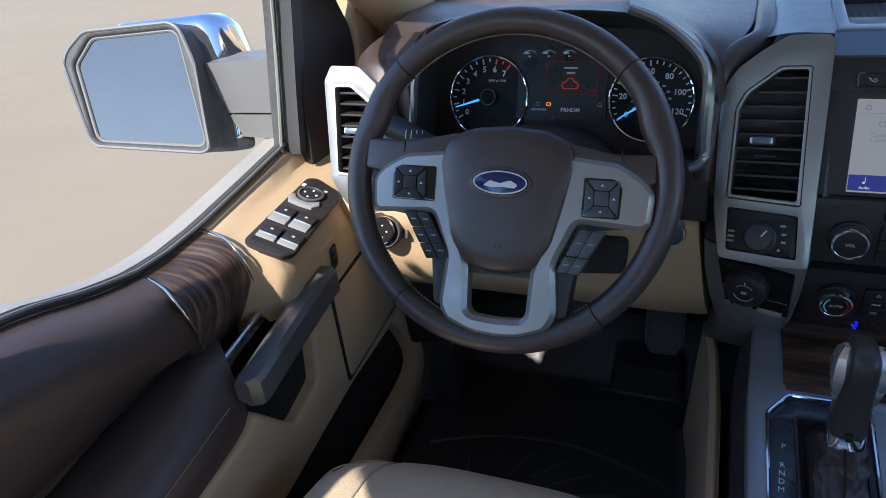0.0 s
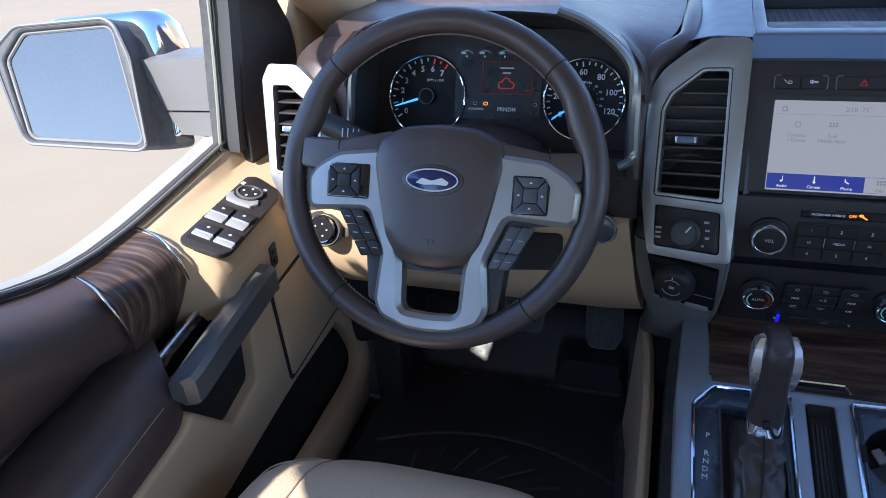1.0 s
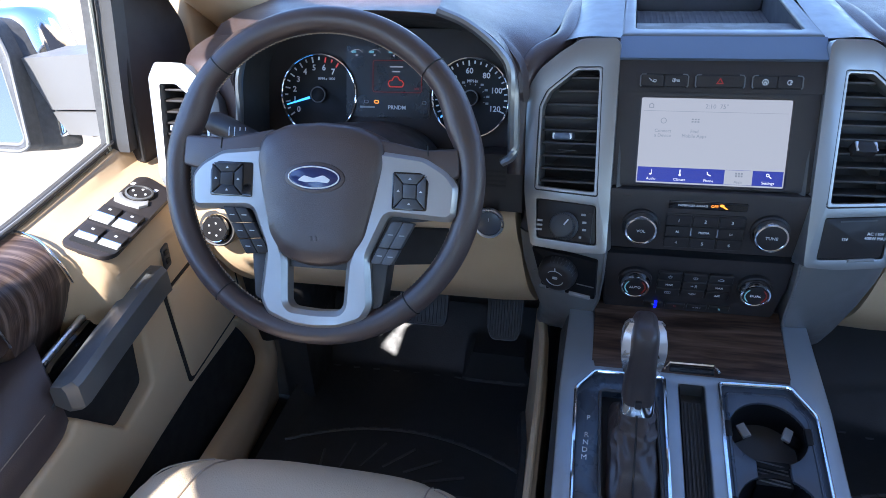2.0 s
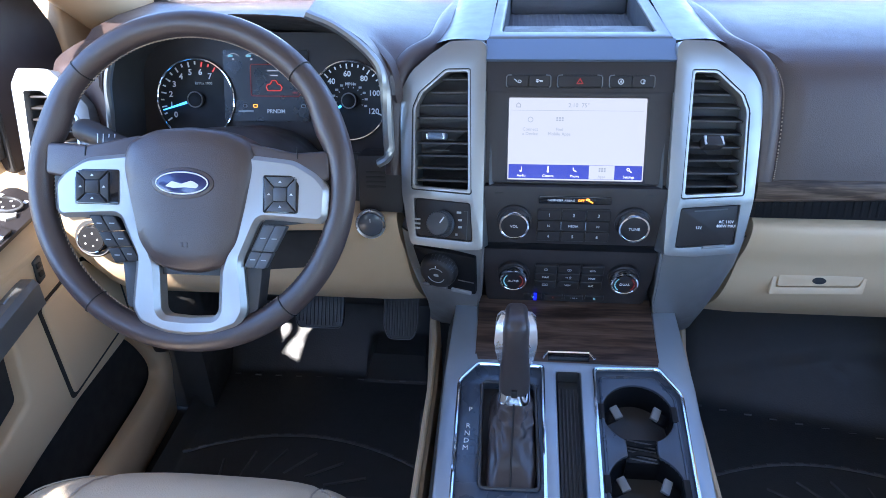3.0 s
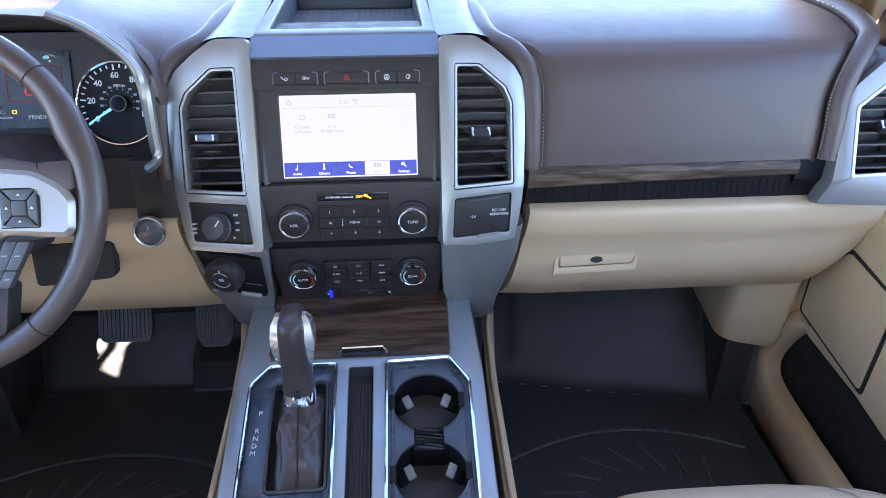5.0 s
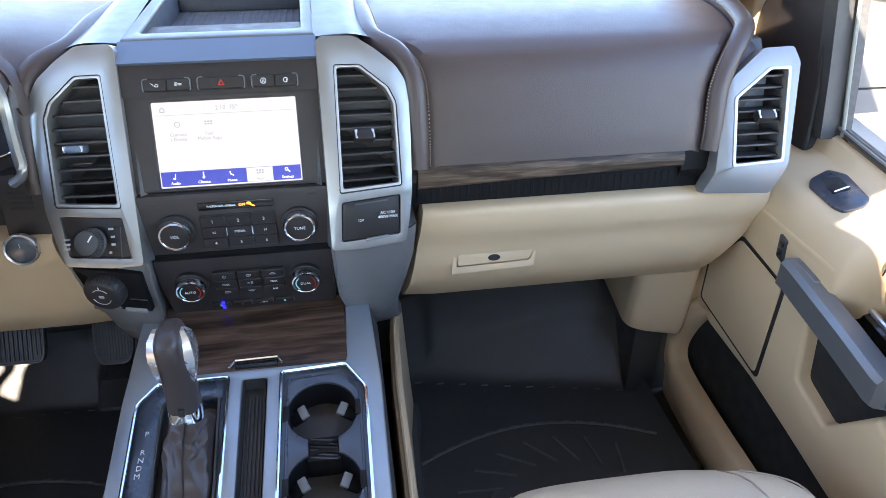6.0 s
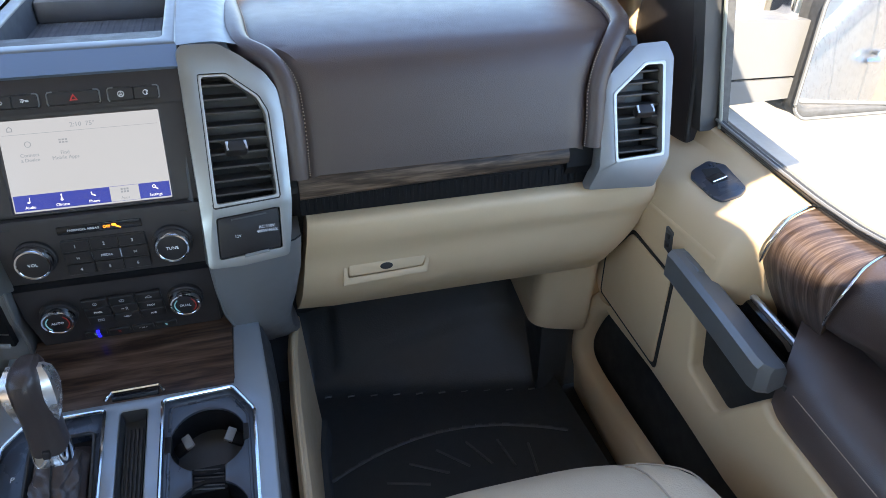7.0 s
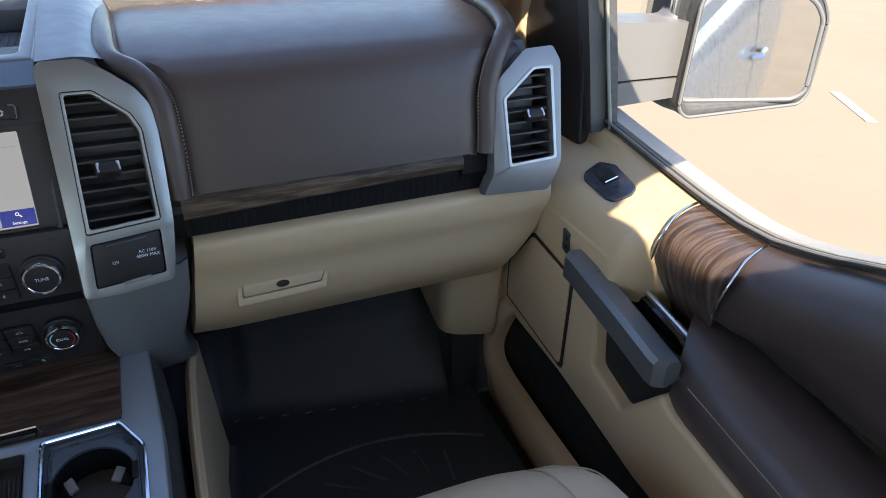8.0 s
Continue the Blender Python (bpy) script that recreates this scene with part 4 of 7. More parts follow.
    for k, x in enumerate((-0.050, -0.020, 0.010, 0.040)):
        bt = button(t, mw, x - 0.0135, x + 0.0135, -0.0055, 0.0055, BTN, 0.0022)
        symbol(bt, mw @ Matrix.Translation((x, 0, 0)), "fan" if k == 2 else "seat", 0.0036, (TEALDIM, REDDIM, ICON, TEALDIM)[k], 0.0023)
    for k in range(3):
        part("seat_lamp", plate(rect(-0.0485, -0.0445, -0.0075 + 0.0058 * k, -0.0046 + 0.0058 * k), mw, 0.0, 0.0032), BLUELED, t, "lit blue lamp")
    return t


centre_stack()


def tray():
    """Open storage tray in the top of the dash."""
    t = thing("dash_tray", (0, 1.15, 0.79), "satin silver rimmed storage tray with ribbed dark mat", "storage tray")
    m = basis((0, 0.988, 0.8075), (0, -0.06, 1))
    outer = [(-0.1185, 0.0), (0.1185, 0.0), (0.108, 0.38), (-0.108, 0.38)]
    hole = rounded([(-0.101, 0.022), (0.101, 0.022), (0.094, 0.33), (-0.094, 0.33)], 0.010)
    part("rim", plate(outer, m, -0.05, 0.0, [hole], 0.004, 3), TOPSIL, t, "satin silver rim")
    part("well", plate([(-0.11, 0.005), (0.11, 0.005), (0.10, 0.37), (-0.10, 0.37)], m, -0.055, -0.045), TRAYM, t, "matt blue-grey tray floor")
    inner = [(p[0] * 0.992, 0.176 + (p[1] - 0.176) * 0.992) for p in hole]
    wall_ = loft([[m @ Vector((p[0], p[1], w)) for p in inner] for w in (-0.047, -0.005)], True, False)
    part("liner_wall", wall_, TRAYM, t, "matt blue-grey tray side")
    back = slab((-0.094, 0.094), (0.27, 0.33), (-0.046, -0.012), 0.006, m)
    part("rear_step", back, TRAYM, t, "raised step at the rear of the tray")
    ribs = [slab((x - 0.002, x + 0.002), (0.09, 0.33), (-0.046, -0.0443), 0.0005, m) for x in np.arange(-0.09, 0.091, 0.0095)]
    tagged(part("mat_ribs", join(*ribs), TRAYM, t, "ribbed mat"), kind="stuff")


tray()


def vent_panels():
    shrink = lambda pts, k: [(p[0] + (sum(q[0] for q in pts) / len(pts) - p[0]) * k, p[1] + (sum(q[1] for q in pts) / len(pts) - p[1]) * k) for p in pts]
    # four-wheel-drive knob panel beside the driver
    m, warp, low = VENTS[-1]
    lean = m @ Matrix.Rotation(-math.atan(0.13), 4, "X")
    mm = lean @ Matrix.Translation((-0.0345, -0.0455, -0.0040))
    t = thing("drive_mode_panel", mm.translation, "black panel with a round four-wheel-drive knob", "control panel")
    part("panel", plate(shrink(low, 0.035), m, -0.012, -0.0030, [], 0.0012, 2, warp), BTN, t)
    k = part("knob", lathe([(0.0190, 0.001), (0.0190, 0.004), (0.0172, 0.006), (0.0168, 0.013), (0.0148, 0.0175), (0.012, 0.0190), (0, 0.0185)], mm), BLACK, t, "round ribbed black knob")
    for a in range(0, 360, 12):
        q = radians(a)
        part("knob_rib", tube([mm @ Vector((0.0171 * math.cos(q), 0.0171 * math.sin(q), 0.006)), mm @ Vector((0.0157 * math.cos(q), 0.0157 * math.sin(q), 0.0160))], 0.0008, 4), BTN, k)
    part("pointer", plate([(0.003, 0.002), (0.0045, 0.0008), (0.010, 0.0085), (0.0085, 0.0095)], mm, 0.0183, 0.0193), MARK, k)
    for x, y, w in ((0.0245, 0.0165, 0.006), (0.0265, 0.0065, 0.005), (0.0270, -0.0030, 0.005), (0.0225, -0.0130, 0.003)):
        part("marking", plate(rect(x - w / 2, x + w / 2, y - 0.0014, y + 0.0014), mm, 0.0008, 0.0020), ICON, t)
    part("scale_line", tube([mm @ Vector(q) for q in ((0.031, 0.0185, 0.0012), (0.0365, 0.0185, 0.0012), (0.0365, -0.022, 0.0012), (0.0315, -0.022, 0.0012))], 0.0005, 4), BLACK, t)
    for y in (0.0055, -0.0005, -0.0065):
        part("marking", plate(rect(-0.0370, -0.0290, y - 0.0014, y + 0.0012), mm, 0.0008, 0.0020), ICON, t)
    # power socket cover beside the passenger
    m, warp, low = VENTS[1]
    mm = m @ Matrix.Rotation(-math.atan(0.13), 4, "X") @ Matrix.Translation((0.0350, -0.0405, -0.0040))
    t = thing("socket_cover", mm.translation, "closed charcoal cover over twin power sockets", "socket cover")
    part("cover", plate(shrink(low, 0.035), m, -0.012, -0.0020, [], 0.0015, 2, warp), BTN, t)
    part("finger_lip", plate([(-0.012, -0.0245), (0.018, -0.0220), (0.019, -0.0260), (-0.013, -0.0285)], mm, 0.0015, 0.0045, bevel=0.0008), GREYM, t, "grey finger lip")
    part("hinge_slot", plate([(-0.022, 0.0215), (0.022, 0.0245), (0.022, 0.0225), (-0.022, 0.0195)], mm, 0.0013, 0.0026), BLACK, t)
    part("marking", words("12V", 0.0050, mm @ Matrix.Translation((-0.017, -0.001, 0.0022))), MARK, t)
    part("marking", words("AC 110V\n400W MAX", 0.0054, mm @ Matrix.Translation((0.020, 0.004, 0.0022))), MARK, t)


vent_panels()


def stack_wedge(s):
    """Grey leg that carries the vent surround down to the floor console."""
    t = thing("stack_leg", (s * 0.18, 1.0, 0.30), "dark satin grey tapering leg of the centre stack", "trim panel")
    rings = []
    for z, fi, fo, yb in ((0.552, (0.119, 0.884), (0.236, 0.922), 1.09), (0.50, (0.121, 0.893), (0.232, 0.932), 1.09), (0.45, (0.124, 0.915), (0.222, 0.945), 1.09),
                          (0.40, (0.135, 0.942), (0.208, 0.958), 1.09), (0.34, (0.155, 0.99), (0.212, 1.01), 1.09), (0.29, (0.18, 1.06), (0.222, 1.07), 1.095)):
        a, c = Vector(fi), Vector(fo)
        ring = [a, a.lerp(c, 0.06) + Vector((0, -0.002)), a.lerp(c, 0.5) + Vector((0, -0.004)), a.lerp(c, 0.94), c + Vector((0.002, 0.008)), Vector((c.x + 0.004, yb)), Vector((a.x, yb))]
        rings.append([(s * p.x, p.y, z) for p in ring])
    part("leg", loft(rings), LEGM, t)
    part("seam", tube([rings[0][k] for k in (0, 1, 2, 3, 4)], 0.0012, 6), DARKGAP, t, "thin dark joint under the vent surround")
    part("edge_bead", tube([r[0] for r in rings], 0.0022, 6), LEGM, t)
    if s < 0:
        m = basis((-0.174, 0.900, 0.500), (-0.25, -1, -0.16))
        part("panel", plate(rounded([(-0.046, 0.036), (0.046, 0.034), (0.046, -0.034), (-0.030, -0.034)], 0.003), m, -0.006, 0.002, bevel=0.001), WELLM, t, "black recessed panel")
        km = m @ Matrix.Translation((-0.006, 0.005, 0))
        k = part("knob", lathe([(0.027, 0.0), (0.027, 0.010), (0.0255, 0.016), (0.022, 0.0195), (0.0185, 0.0205), (0, 0.0195)], km, 40), BTN, t, "large round trailer brake knob")
        for a in range(20, 110, 11):
            q = radians(a)
            part("knob_rib", tube([km @ Vector((0.0268 * math.cos(q), 0.0268 * math.sin(q), 0.006)), km @ Vector((0.0245 * math.cos(q), 0.0245 * math.sin(q), 0.0165))], 0.0011, 5), BLACK, k)
        for a0, a1 in ((40, 140), (200, 340)):
            pts = [km @ Vector((0.0125 * math.cos(radians(a)), 0.0125 * math.sin(radians(a)), 0.0202)) for a in range(a0, a1 + 1, 10)]
            part("dial_arc", tube(pts, 0.0007, 5), ICON, k)
        part("marking", plate(rect(-0.0035, 0.0035, -0.002, 0.002, 0.0008), km, 0.0194, 0.0202), ICON, k)
        part("marking", plate(rect(-0.0006, 0.0006, 0.014, 0.018), km, 0.0194, 0.0206), MARK, k)
        for a, c, y0, y1 in ((-0.042, -0.026, -0.006, -0.0045), (0.020, 0.044, -0.0125, -0.0110)):
            part("panel_line", plate(rect(a, c, y0, y1), m, 0.0015, 0.0028), SILVER, t, "thin silver line")
        for a, c in ((-0.034, -0.024), (-0.019, 0.004), (0.010, 0.040)):
            part("switch_edge", plate(rect(a, c, -0.034, -0.0285, 0.001), m, 0.001, 0.0055, bevel=0.001), PALE if a > 0 else GREYM, t, "pale switch edge")
    return t


for side in (-1, 1):
    stack_wedge(side)


# ---- steering wheel ----
WHEEL = basis((-0.467, 0.7857, 0.6818), (0, -math.cos(radians(26.75)), math.sin(radians(26.75))))
HUB_U = 0.007


def steering_wheel():
    m = WHEEL
    t = thing("steering_wheel", m.translation, "brown leather steering wheel with silver spokes and switches", "steering wheel")
    R = 0.189
    seams = (135.5, 44.5, 231.4, 310.7)
    rings = []
    n = 144
    for k in range(n):
        a = 2 * math.pi * k / n
        deg = math.degrees(a)
        grip = sum(math.exp(-((((deg - g + 180) % 360) - 180) / 9) ** 2) for g in (22, 158))
        ra, rb = 0.0155 + 0.003 * grip, 0.0165
        c = Vector((R * math.cos(a), R * math.sin(a), 0))
        e = Vector((math.cos(a), math.sin(a), 0))
        rings.append([m @ (c + e * ra * math.cos(q) + Vector((0, 0, rb * math.sin(q))) - e * 0.004 * grip) for q in [2 * math.pi * j / 14 for j in range(14)]])
    rings.append(rings[0])
    part("rim", loft(rings, True, False), RIM, t, "brown stitched leather rim")
    for g in seams:
        a = radians(g)
        c = Vector((R * math.cos(a), R * math.sin(a), 0))
        e = Vector((math.cos(a), math.sin(a), 0))
        pts = [m @ (c + e * 0.0157 * math.cos(q) + Vector((0, 0, 0.0167 * math.sin(q)))) for q in [2 * math.pi * j / 20 for j in range(20)]]
        part("rim_seam", tube(pts, 0.0009, 5, True), DARKGAP, t, "dark sewn seam")
    stitches = []
    for k in range(220):
        a = 2 * math.pi * k / 220
        e = Vector((math.cos(a), math.sin(a), 0))
        p = e * (R - 0.0156)
        q = Vector((-math.sin(a), math.cos(a), 0)) * 0.0016
        stitches.append(tube([m @ (p - q + Vector((0, 0, -0.004))), m @ (p + q + Vector((0, 0, -0.0005)))], 0.0009, 4))
    tagged(part("rim_stitching", join(*stitches), STITCH, t, "pale inner stitching"), kind="stuff")

    # silver spokes: one U-shaped casting with two arms
    half = [(0.060, 0.036), (0.128, 0.029), (0.156, 0.013), (0.169, -0.003), (0.167, -0.038), (0.159, -0.045), (0.087, -0.041), (0.066, -0.090), (0.072, -0.150), (0.062, -0.169), (0.030, -0.181)]
    inner = [(0.030, -0.159), (0.036, -0.152), (0.038, -0.100), (0.052, -0.060), (0.052, 0.020)]
    right = [(HUB_U + a, b) for a, b in half]
    left = [(HUB_U - a, b) for a, b in half]
    ri = [(HUB_U + a, b) for a, b in inner]
    li = [(HUB_U - a, b) for a, b in inner]
    outline = rounded(right + [(HUB_U, -0.1835)] + left[::-1] + li[::-1] + [(HUB_U, -0.161)] + ri, 0.0075, 3)
    b = plate(outline, m, -0.006, 0.018, bevel=0.006, seg=1)
    part("spoke_trim", b, SPOKE, t, "satin silver spoke trim")
    # dark carrier behind, brown links to the rim
    back = plate(rounded([(-0.170, 0.03), (0.185, 0.03), (0.180, -0.04), (0.10, -0.05), (0.07, -0.11), (-0.055, -0.11), (-0.085, -0.05), (-0.168, -0.04)], 0.01), m, -0.03, 0.004)
    part("spoke_back", back, BLACK, t)
    for s in (-1, 1):
        dv = 0.006 if s > 0 else 0.0
        link = plate(rounded([(HUB_U + s * 0.060, 0.056 - dv), (HUB_U + s * 0.128, 0.043 - dv), (s * 0.174, 0.046 - dv), (s * 0.176, 0.008), (HUB_U + s * 0.16, 0.004), (HUB_U + s * 0.06, 0.02)], 0.006), m, -0.012, 0.013, bevel=0.005, seg=3)
        part("upper_link", link, RIM, t, "brown leather link")
        part("link_seam", tube([m @ Vector((HUB_U + s * 0.130, 0.043, 0.0135)), m @ Vector((HUB_U + s * 0.131, 0.030, 0.0135))], 0.0008, 5), DARKGAP, t)
        legb = plate(rounded([(HUB_U + s * 0.062, -0.085), (HUB_U + s * 0.088, -0.095), (HUB_U + s * 0.082, -0.150), (HUB_U + s * 0.070, -0.155)], 0.004), m, -0.022, 0.006, bevel=0.002)
        part("leg_back", legb, BLACK, t)

    # airbag cover
    hub = [(0.0, 0.066), (0.045, 0.062), (0.076, 0.048), (0.083, 0.022), (0.074, -0.025), (0.063, -0.072), (0.045, -0.098), (0.014, -0.107)]
    hub_full = rounded([(HUB_U + a, b_) for a, b_ in hub] + [(HUB_U - a, b_) for a, b_ in hub[::-1][:-1]], 0.010)
    cx, cy = HUB_U, -0.018
    rings = []
    for f, w in ((1.0, -0.03), (1.0, 0.008), (0.975, 0.016), (0.92, 0.021), (0.75, 0.0245), (0.45, 0.0265), (0.15, 0.027)):
        rings.append([m @ Vector((cx + (p[0] - cx) * f, cy + (p[1] - cy) * f, w)) for p in hub_full])
    part("airbag_cover", loft(rings), RIM, t, "brown padded airbag cover")
    mb = m @ Matrix.Translation((0.0055, -0.0008, 0.0290))
    bd = part("badge", plate(ellipse(0, 0, 0.033, 0.0145), mb, -0.004, 0.001, bevel=0.0008), BADGE, t, "blue oval badge, plain")
    part("badge_rim", tube([mb @ Vector((p[0], p[1], 0.001)) for p in ellipse(0, 0, 0.0312, 0.0126)], 0.0009, 6, True), MARK, bd, "pale oval rim")
    part("badge_mark", plate(rounded([(-0.020, -0.004), (-0.012, 0.002), (0.0, -0.001), (0.012, 0.003), (0.021, -0.002), (0.018, -0.006), (0.004, -0.005), (-0.010, -0.006)], 0.002), mb, 0.0008, 0.0016), MARK, bd, "pale plain mark")
    part("badge_dish", plate(ellipse(0, 0, 0.038, 0.0185), mb, -0.006, -0.0008, bevel=0.002), RIM, t)

    # faint embossed marks low on the cover
    for u0, u1, v in ((-0.017, 0.017, -0.060), (-0.006, 0.006, -0.073)):
        k = 5 if u1 > 0.01 else 2
        for i in range(k):
            a = HUB_U + u0 + (u1 - u0) * i / k
            part("embossed_mark", plate(rect(a, a + (u1 - u0) / k * 0.7, v - 0.003, v + 0.003, 0.001), m, 0.0225, 0.0258, bevel=0.0004), RIM, t)

    # thumb pads: five keys each
    def pad(u, v, w, h, s):
        base = part("key_pad", plate(rounded([(u - w - 0.003, v + h + 0.002), (u + w - 0.006, v + h + 0.002), (u + w + 0.003, v + h - 0.008), (u + w + 0.002, v - h - 0.002), (u - w - 0.003, v - h - 0.002)], 0.003)
                                     if s > 0 else rounded([(u - w - 0.003, v + h - 0.008), (u - w + 0.006, v + h + 0.002), (u + w + 0.012, v + h + 0.002), (u + w + 0.012, v - h - 0.002), (u - w - 0.003, v - h - 0.002)], 0.003),
                                     m, 0.010, 0.0192, bevel=0.001), GLOSS, t, "gloss black key pad")
        a, c = w * 0.42, h * 0.40
        g = 0.0008
        mat_ = BTNB if s > 0 else BTN
        for q in ([(-w + g * 2, h), (w - g * 2, h), (a, c + g), (-a, c + g)], [(-w + g * 2, -h), (w - g * 2, -h), (a, -c - g), (-a, -c - g)],
                  [(-w, h - g * 2), (-a - g, c), (-a - g, -c), (-w, -h + g * 2)], [(w, h - g * 2), (a + g, c), (a + g, -c), (w, -h + g * 2)]):
            part("key", plate([(u + p, v + r) for p, r in q], m, 0.017, 0.0215, bevel=0.0008), mat_, base)
        part("key", plate(rect(u - a, u + a, v - c, v + c, 0.0015), m, 0.017, 0.0225, bevel=0.0008), mat_, base)
        for p, r in ((0, h * 0.72), (0, -h * 0.72), (-w * 0.72, 0), (w * 0.72, 0)):
            part("marking", plate([(u + p - 0.002, v + r - 0.001), (u + p + 0.002, v + r - 0.001), (u + p, v + r + 0.0016)], m, 0.0214, 0.0219), MARK, base)
    pad(HUB_U + 0.113, -0.0115, 0.0185, 0.0200, 1)
    pad(HUB_U - 0.117, -0.0070, 0.0205, 0.0190, -1)
    # lower key clusters
    def cell(q, mat_, mark=True):
        k = part("key", plate(rounded(q, 0.002, 2), m, 0.006, 0.0165, bevel=0.001), mat_, t)
        if mark:
            cx_ = sum(p[0] for p in q) / 4
            cy_ = sum(p[1] for p in q) / 4
            part("marking", plate(rect(cx_ - 0.0032, cx_ + 0.0032, cy_ - 0.0006, cy_ + 0.0006), m, 0.0163, 0.0168), ICON, k)
    def grid(c00, c10, c11, c01, cols, rows, mat_):
        P = lambda i, j: tuple((Vector(c00).lerp(Vector(c10), i)).lerp(Vector(c01).lerp(Vector(c11), i), j))
        e = 0.007
        for i in range(cols):
            for j in range(len(rows) - 1):
                a, c = i / cols + e, (i + 1) / cols - e
                d, f = rows[j] + e * 0.6, rows[j + 1] - e * 0.6
                cell([P(a, d), P(c, d), P(c, f), P(a, f)], mat_)
    grid((0.099, -0.047), (0.127, -0.048), (0.101, -0.099), (0.075, -0.098), 2, (0, 0.62, 1.0), BTNB)
    grid((-0.118, -0.041), (-0.086, -0.041), (-0.053, -0.094), (-0.084, -0.098), 2, (0, 0.34, 0.68, 1.0), BTN)
    col = loft([[m @ Vector((r * math.cos(a), r * math.sin(a) * 0.9 - 0.01, w)) for a in [2 * math.pi * k / 24 for k in range(24)]] for r, w in ((0.075, -0.025), (0.082, -0.06), (0.075, -0.16), (0.07, -0.26))])
    part("column_shroud", col, BLACK, t, "black steering column shroud")
    top = loft([[m @ Vector((HUB_U + a * math.cos(q), b_ * math.copysign(abs(math.sin(q)) ** 0.7, math.sin(q)) if math.sin(q) > 0 else 0.03 * math.sin(q), w)) for q in [2 * math.pi * k / 36 for k in range(36)]]
                for w, a, b_ in ((-0.035, 0.078, 0.050), (-0.042, 0.088, 0.060), (-0.09, 0.102, 0.078), (-0.15, 0.106, 0.086), (-0.21, 0.104, 0.094))])
    part("shroud_top", top, CHARCOAL, t, "charcoal upper cover of the steering column", smooth=60)
    return t


steering_wheel()


def stalk():
    t = thing("turn_signal_stalk", (-0.60, 0.86, 0.68), "black turn signal stalk on the steering column", "stalk")
    path = spline([(-0.53, 0.855, 0.675), (-0.60, 0.880, 0.690), (-0.648, 0.900, 0.700), (-0.672, 0.905, 0.704)], 12)
    part("lever", tube(path, [0.012, 0.0125, 0.013, 0.0135, 0.014, 0.0145, 0.015, 0.0155, 0.016, 0.016, 0.0155, 0.012], 12), BTN, t)
    for k in range(4):
        part("marking", plate(rect(-0.0006, 0.0006, -0.006, 0.006), basis((-0.628 + 0.008 * k, 0.876, 0.702), (0, -0.9, 0.5)), 0, 0.0006), MARK, t)


stalk()


# ---- instrument cluster ----
def cluster():
    t = thing("instrument_cluster", (-0.45, 1.04, 0.65), "dark instrument cluster with two dials and a display", "instrument cluster")
    gm = basis((-0.561, 1.037, 0.703), (0, -math.cos(0.35), math.sin(0.35)))
    part("back_panel", plate(rounded([(-0.10, -0.10), (0.33, -0.10), (0.33, 0.03), (0.285, 0.075), (0.22, 0.098), (0.0, 0.098), (-0.06, 0.08), (-0.10, 0.04)], 0.01), gm, -0.02, -0.006), CHARCOAL, t, "charcoal back panel")
    # hood: arch from the side, over the top, down
    arch = [(-0.088, -0.105), (-0.088, 0.02), (-0.082, 0.058), (-0.058, 0.085), (-0.005, 0.100), (0.10, 0.106), (0.20, 0.101), (0.26, 0.086), (0.303, 0.052), (0.318, 0.01), (0.318, -0.10)]
    arch = spline([(a, b_, 0) for a, b_ in arch], 44)
    rings = []
    for w, f in ((-0.02, 0.985), (0.02, 0.987), (0.085, 0.99), (0.098, 1.0), (0.100, 1.02), (0.092, 1.05), (0.02, 1.10), (-0.16, 1.14), (-0.30, 1.10)):
        rings.append([gm @ Vector((0.088 + (p.x - 0.088) * f, p.y * f - 0.0, w - 0.02 * (p.y < 0) * f)) for p in arch])
    part("hood", loft(rings, closed=False), BROWN, t, "brown leather instrument hood")
    inner = []
    for w, f in ((-0.025, 0.975), (0.03, 0.98), (0.086, 0.985)):
        inner.append([gm @ Vector((0.088 + (p.x - 0.088) * f, p.y * f, w)) for p in arch])
    part("hood_lining", loft(inner, closed=False), BLACK, t, "black hood lining")
    low = plate([(-0.15, -0.16), (0.32, -0.16), (0.32, -0.075), (-0.15, -0.075)], gm, -0.01, 0.012, bevel=0.004, seg=4)
    part("lower_shroud", low, BLACK, t, "black shroud under the dials")
    # silver strip on the right rim
    j = [(-0.346, 0.945, 0.845), (-0.308, 0.942, 0.829), (-0.268, 0.940, 0.796), (-0.251, 0.936, 0.762), (-0.2475, 0.925, 0.690), (-0.249, 0.922, 0.664), (-0.263, 0.922, 0.653)]
    part("hood_trim", tube(spline(j, 30), 0.0075, 8, flat=0.8), SILVER, t, "satin silver hood trim")
    j2 = [(-0.618, 0.948, 0.80), (-0.636, 0.945, 0.757), (-0.644, 0.942, 0.708), (-0.652, 0.935, 0.655)]
    part("hood_trim", tube(spline(j2, 20), 0.007, 8, flat=0.8), SILVER, t, "satin silver hood trim")

    def dial(u, r, label, marks, a0, a1, needle, minor, name):
        dm = gm @ Matrix.Translation((u, 0, 0))
        d = part("dial", lathe([(r, -0.008), (r, -0.003), (r * 0.97, -0.004), (0, -0.004)], dm, 48), DIALF, t, label)
        part("dial_ring", tube([dm @ Vector((r * math.cos(radians(a)), r * math.sin(radians(a)), 0.0)) for a in range(-90, 271, 6)], 0.0016, 6), CHROME, d, "thin chrome ring")
        k = len(marks) - 1
        for i, text in enumerate(marks):
            a = radians(a0 + (a1 - a0) * i / k)
            part("numeral", words(text, r * 0.20, dm @ Matrix.Translation((r * 0.68 * math.cos(a), r * 0.68 * math.sin(a), -0.0035)), 0.0006, 0.00025), MARK, d)
        for i in range(k * minor + 1):
            a = a0 + (a1 - a0) * i / (k * minor)
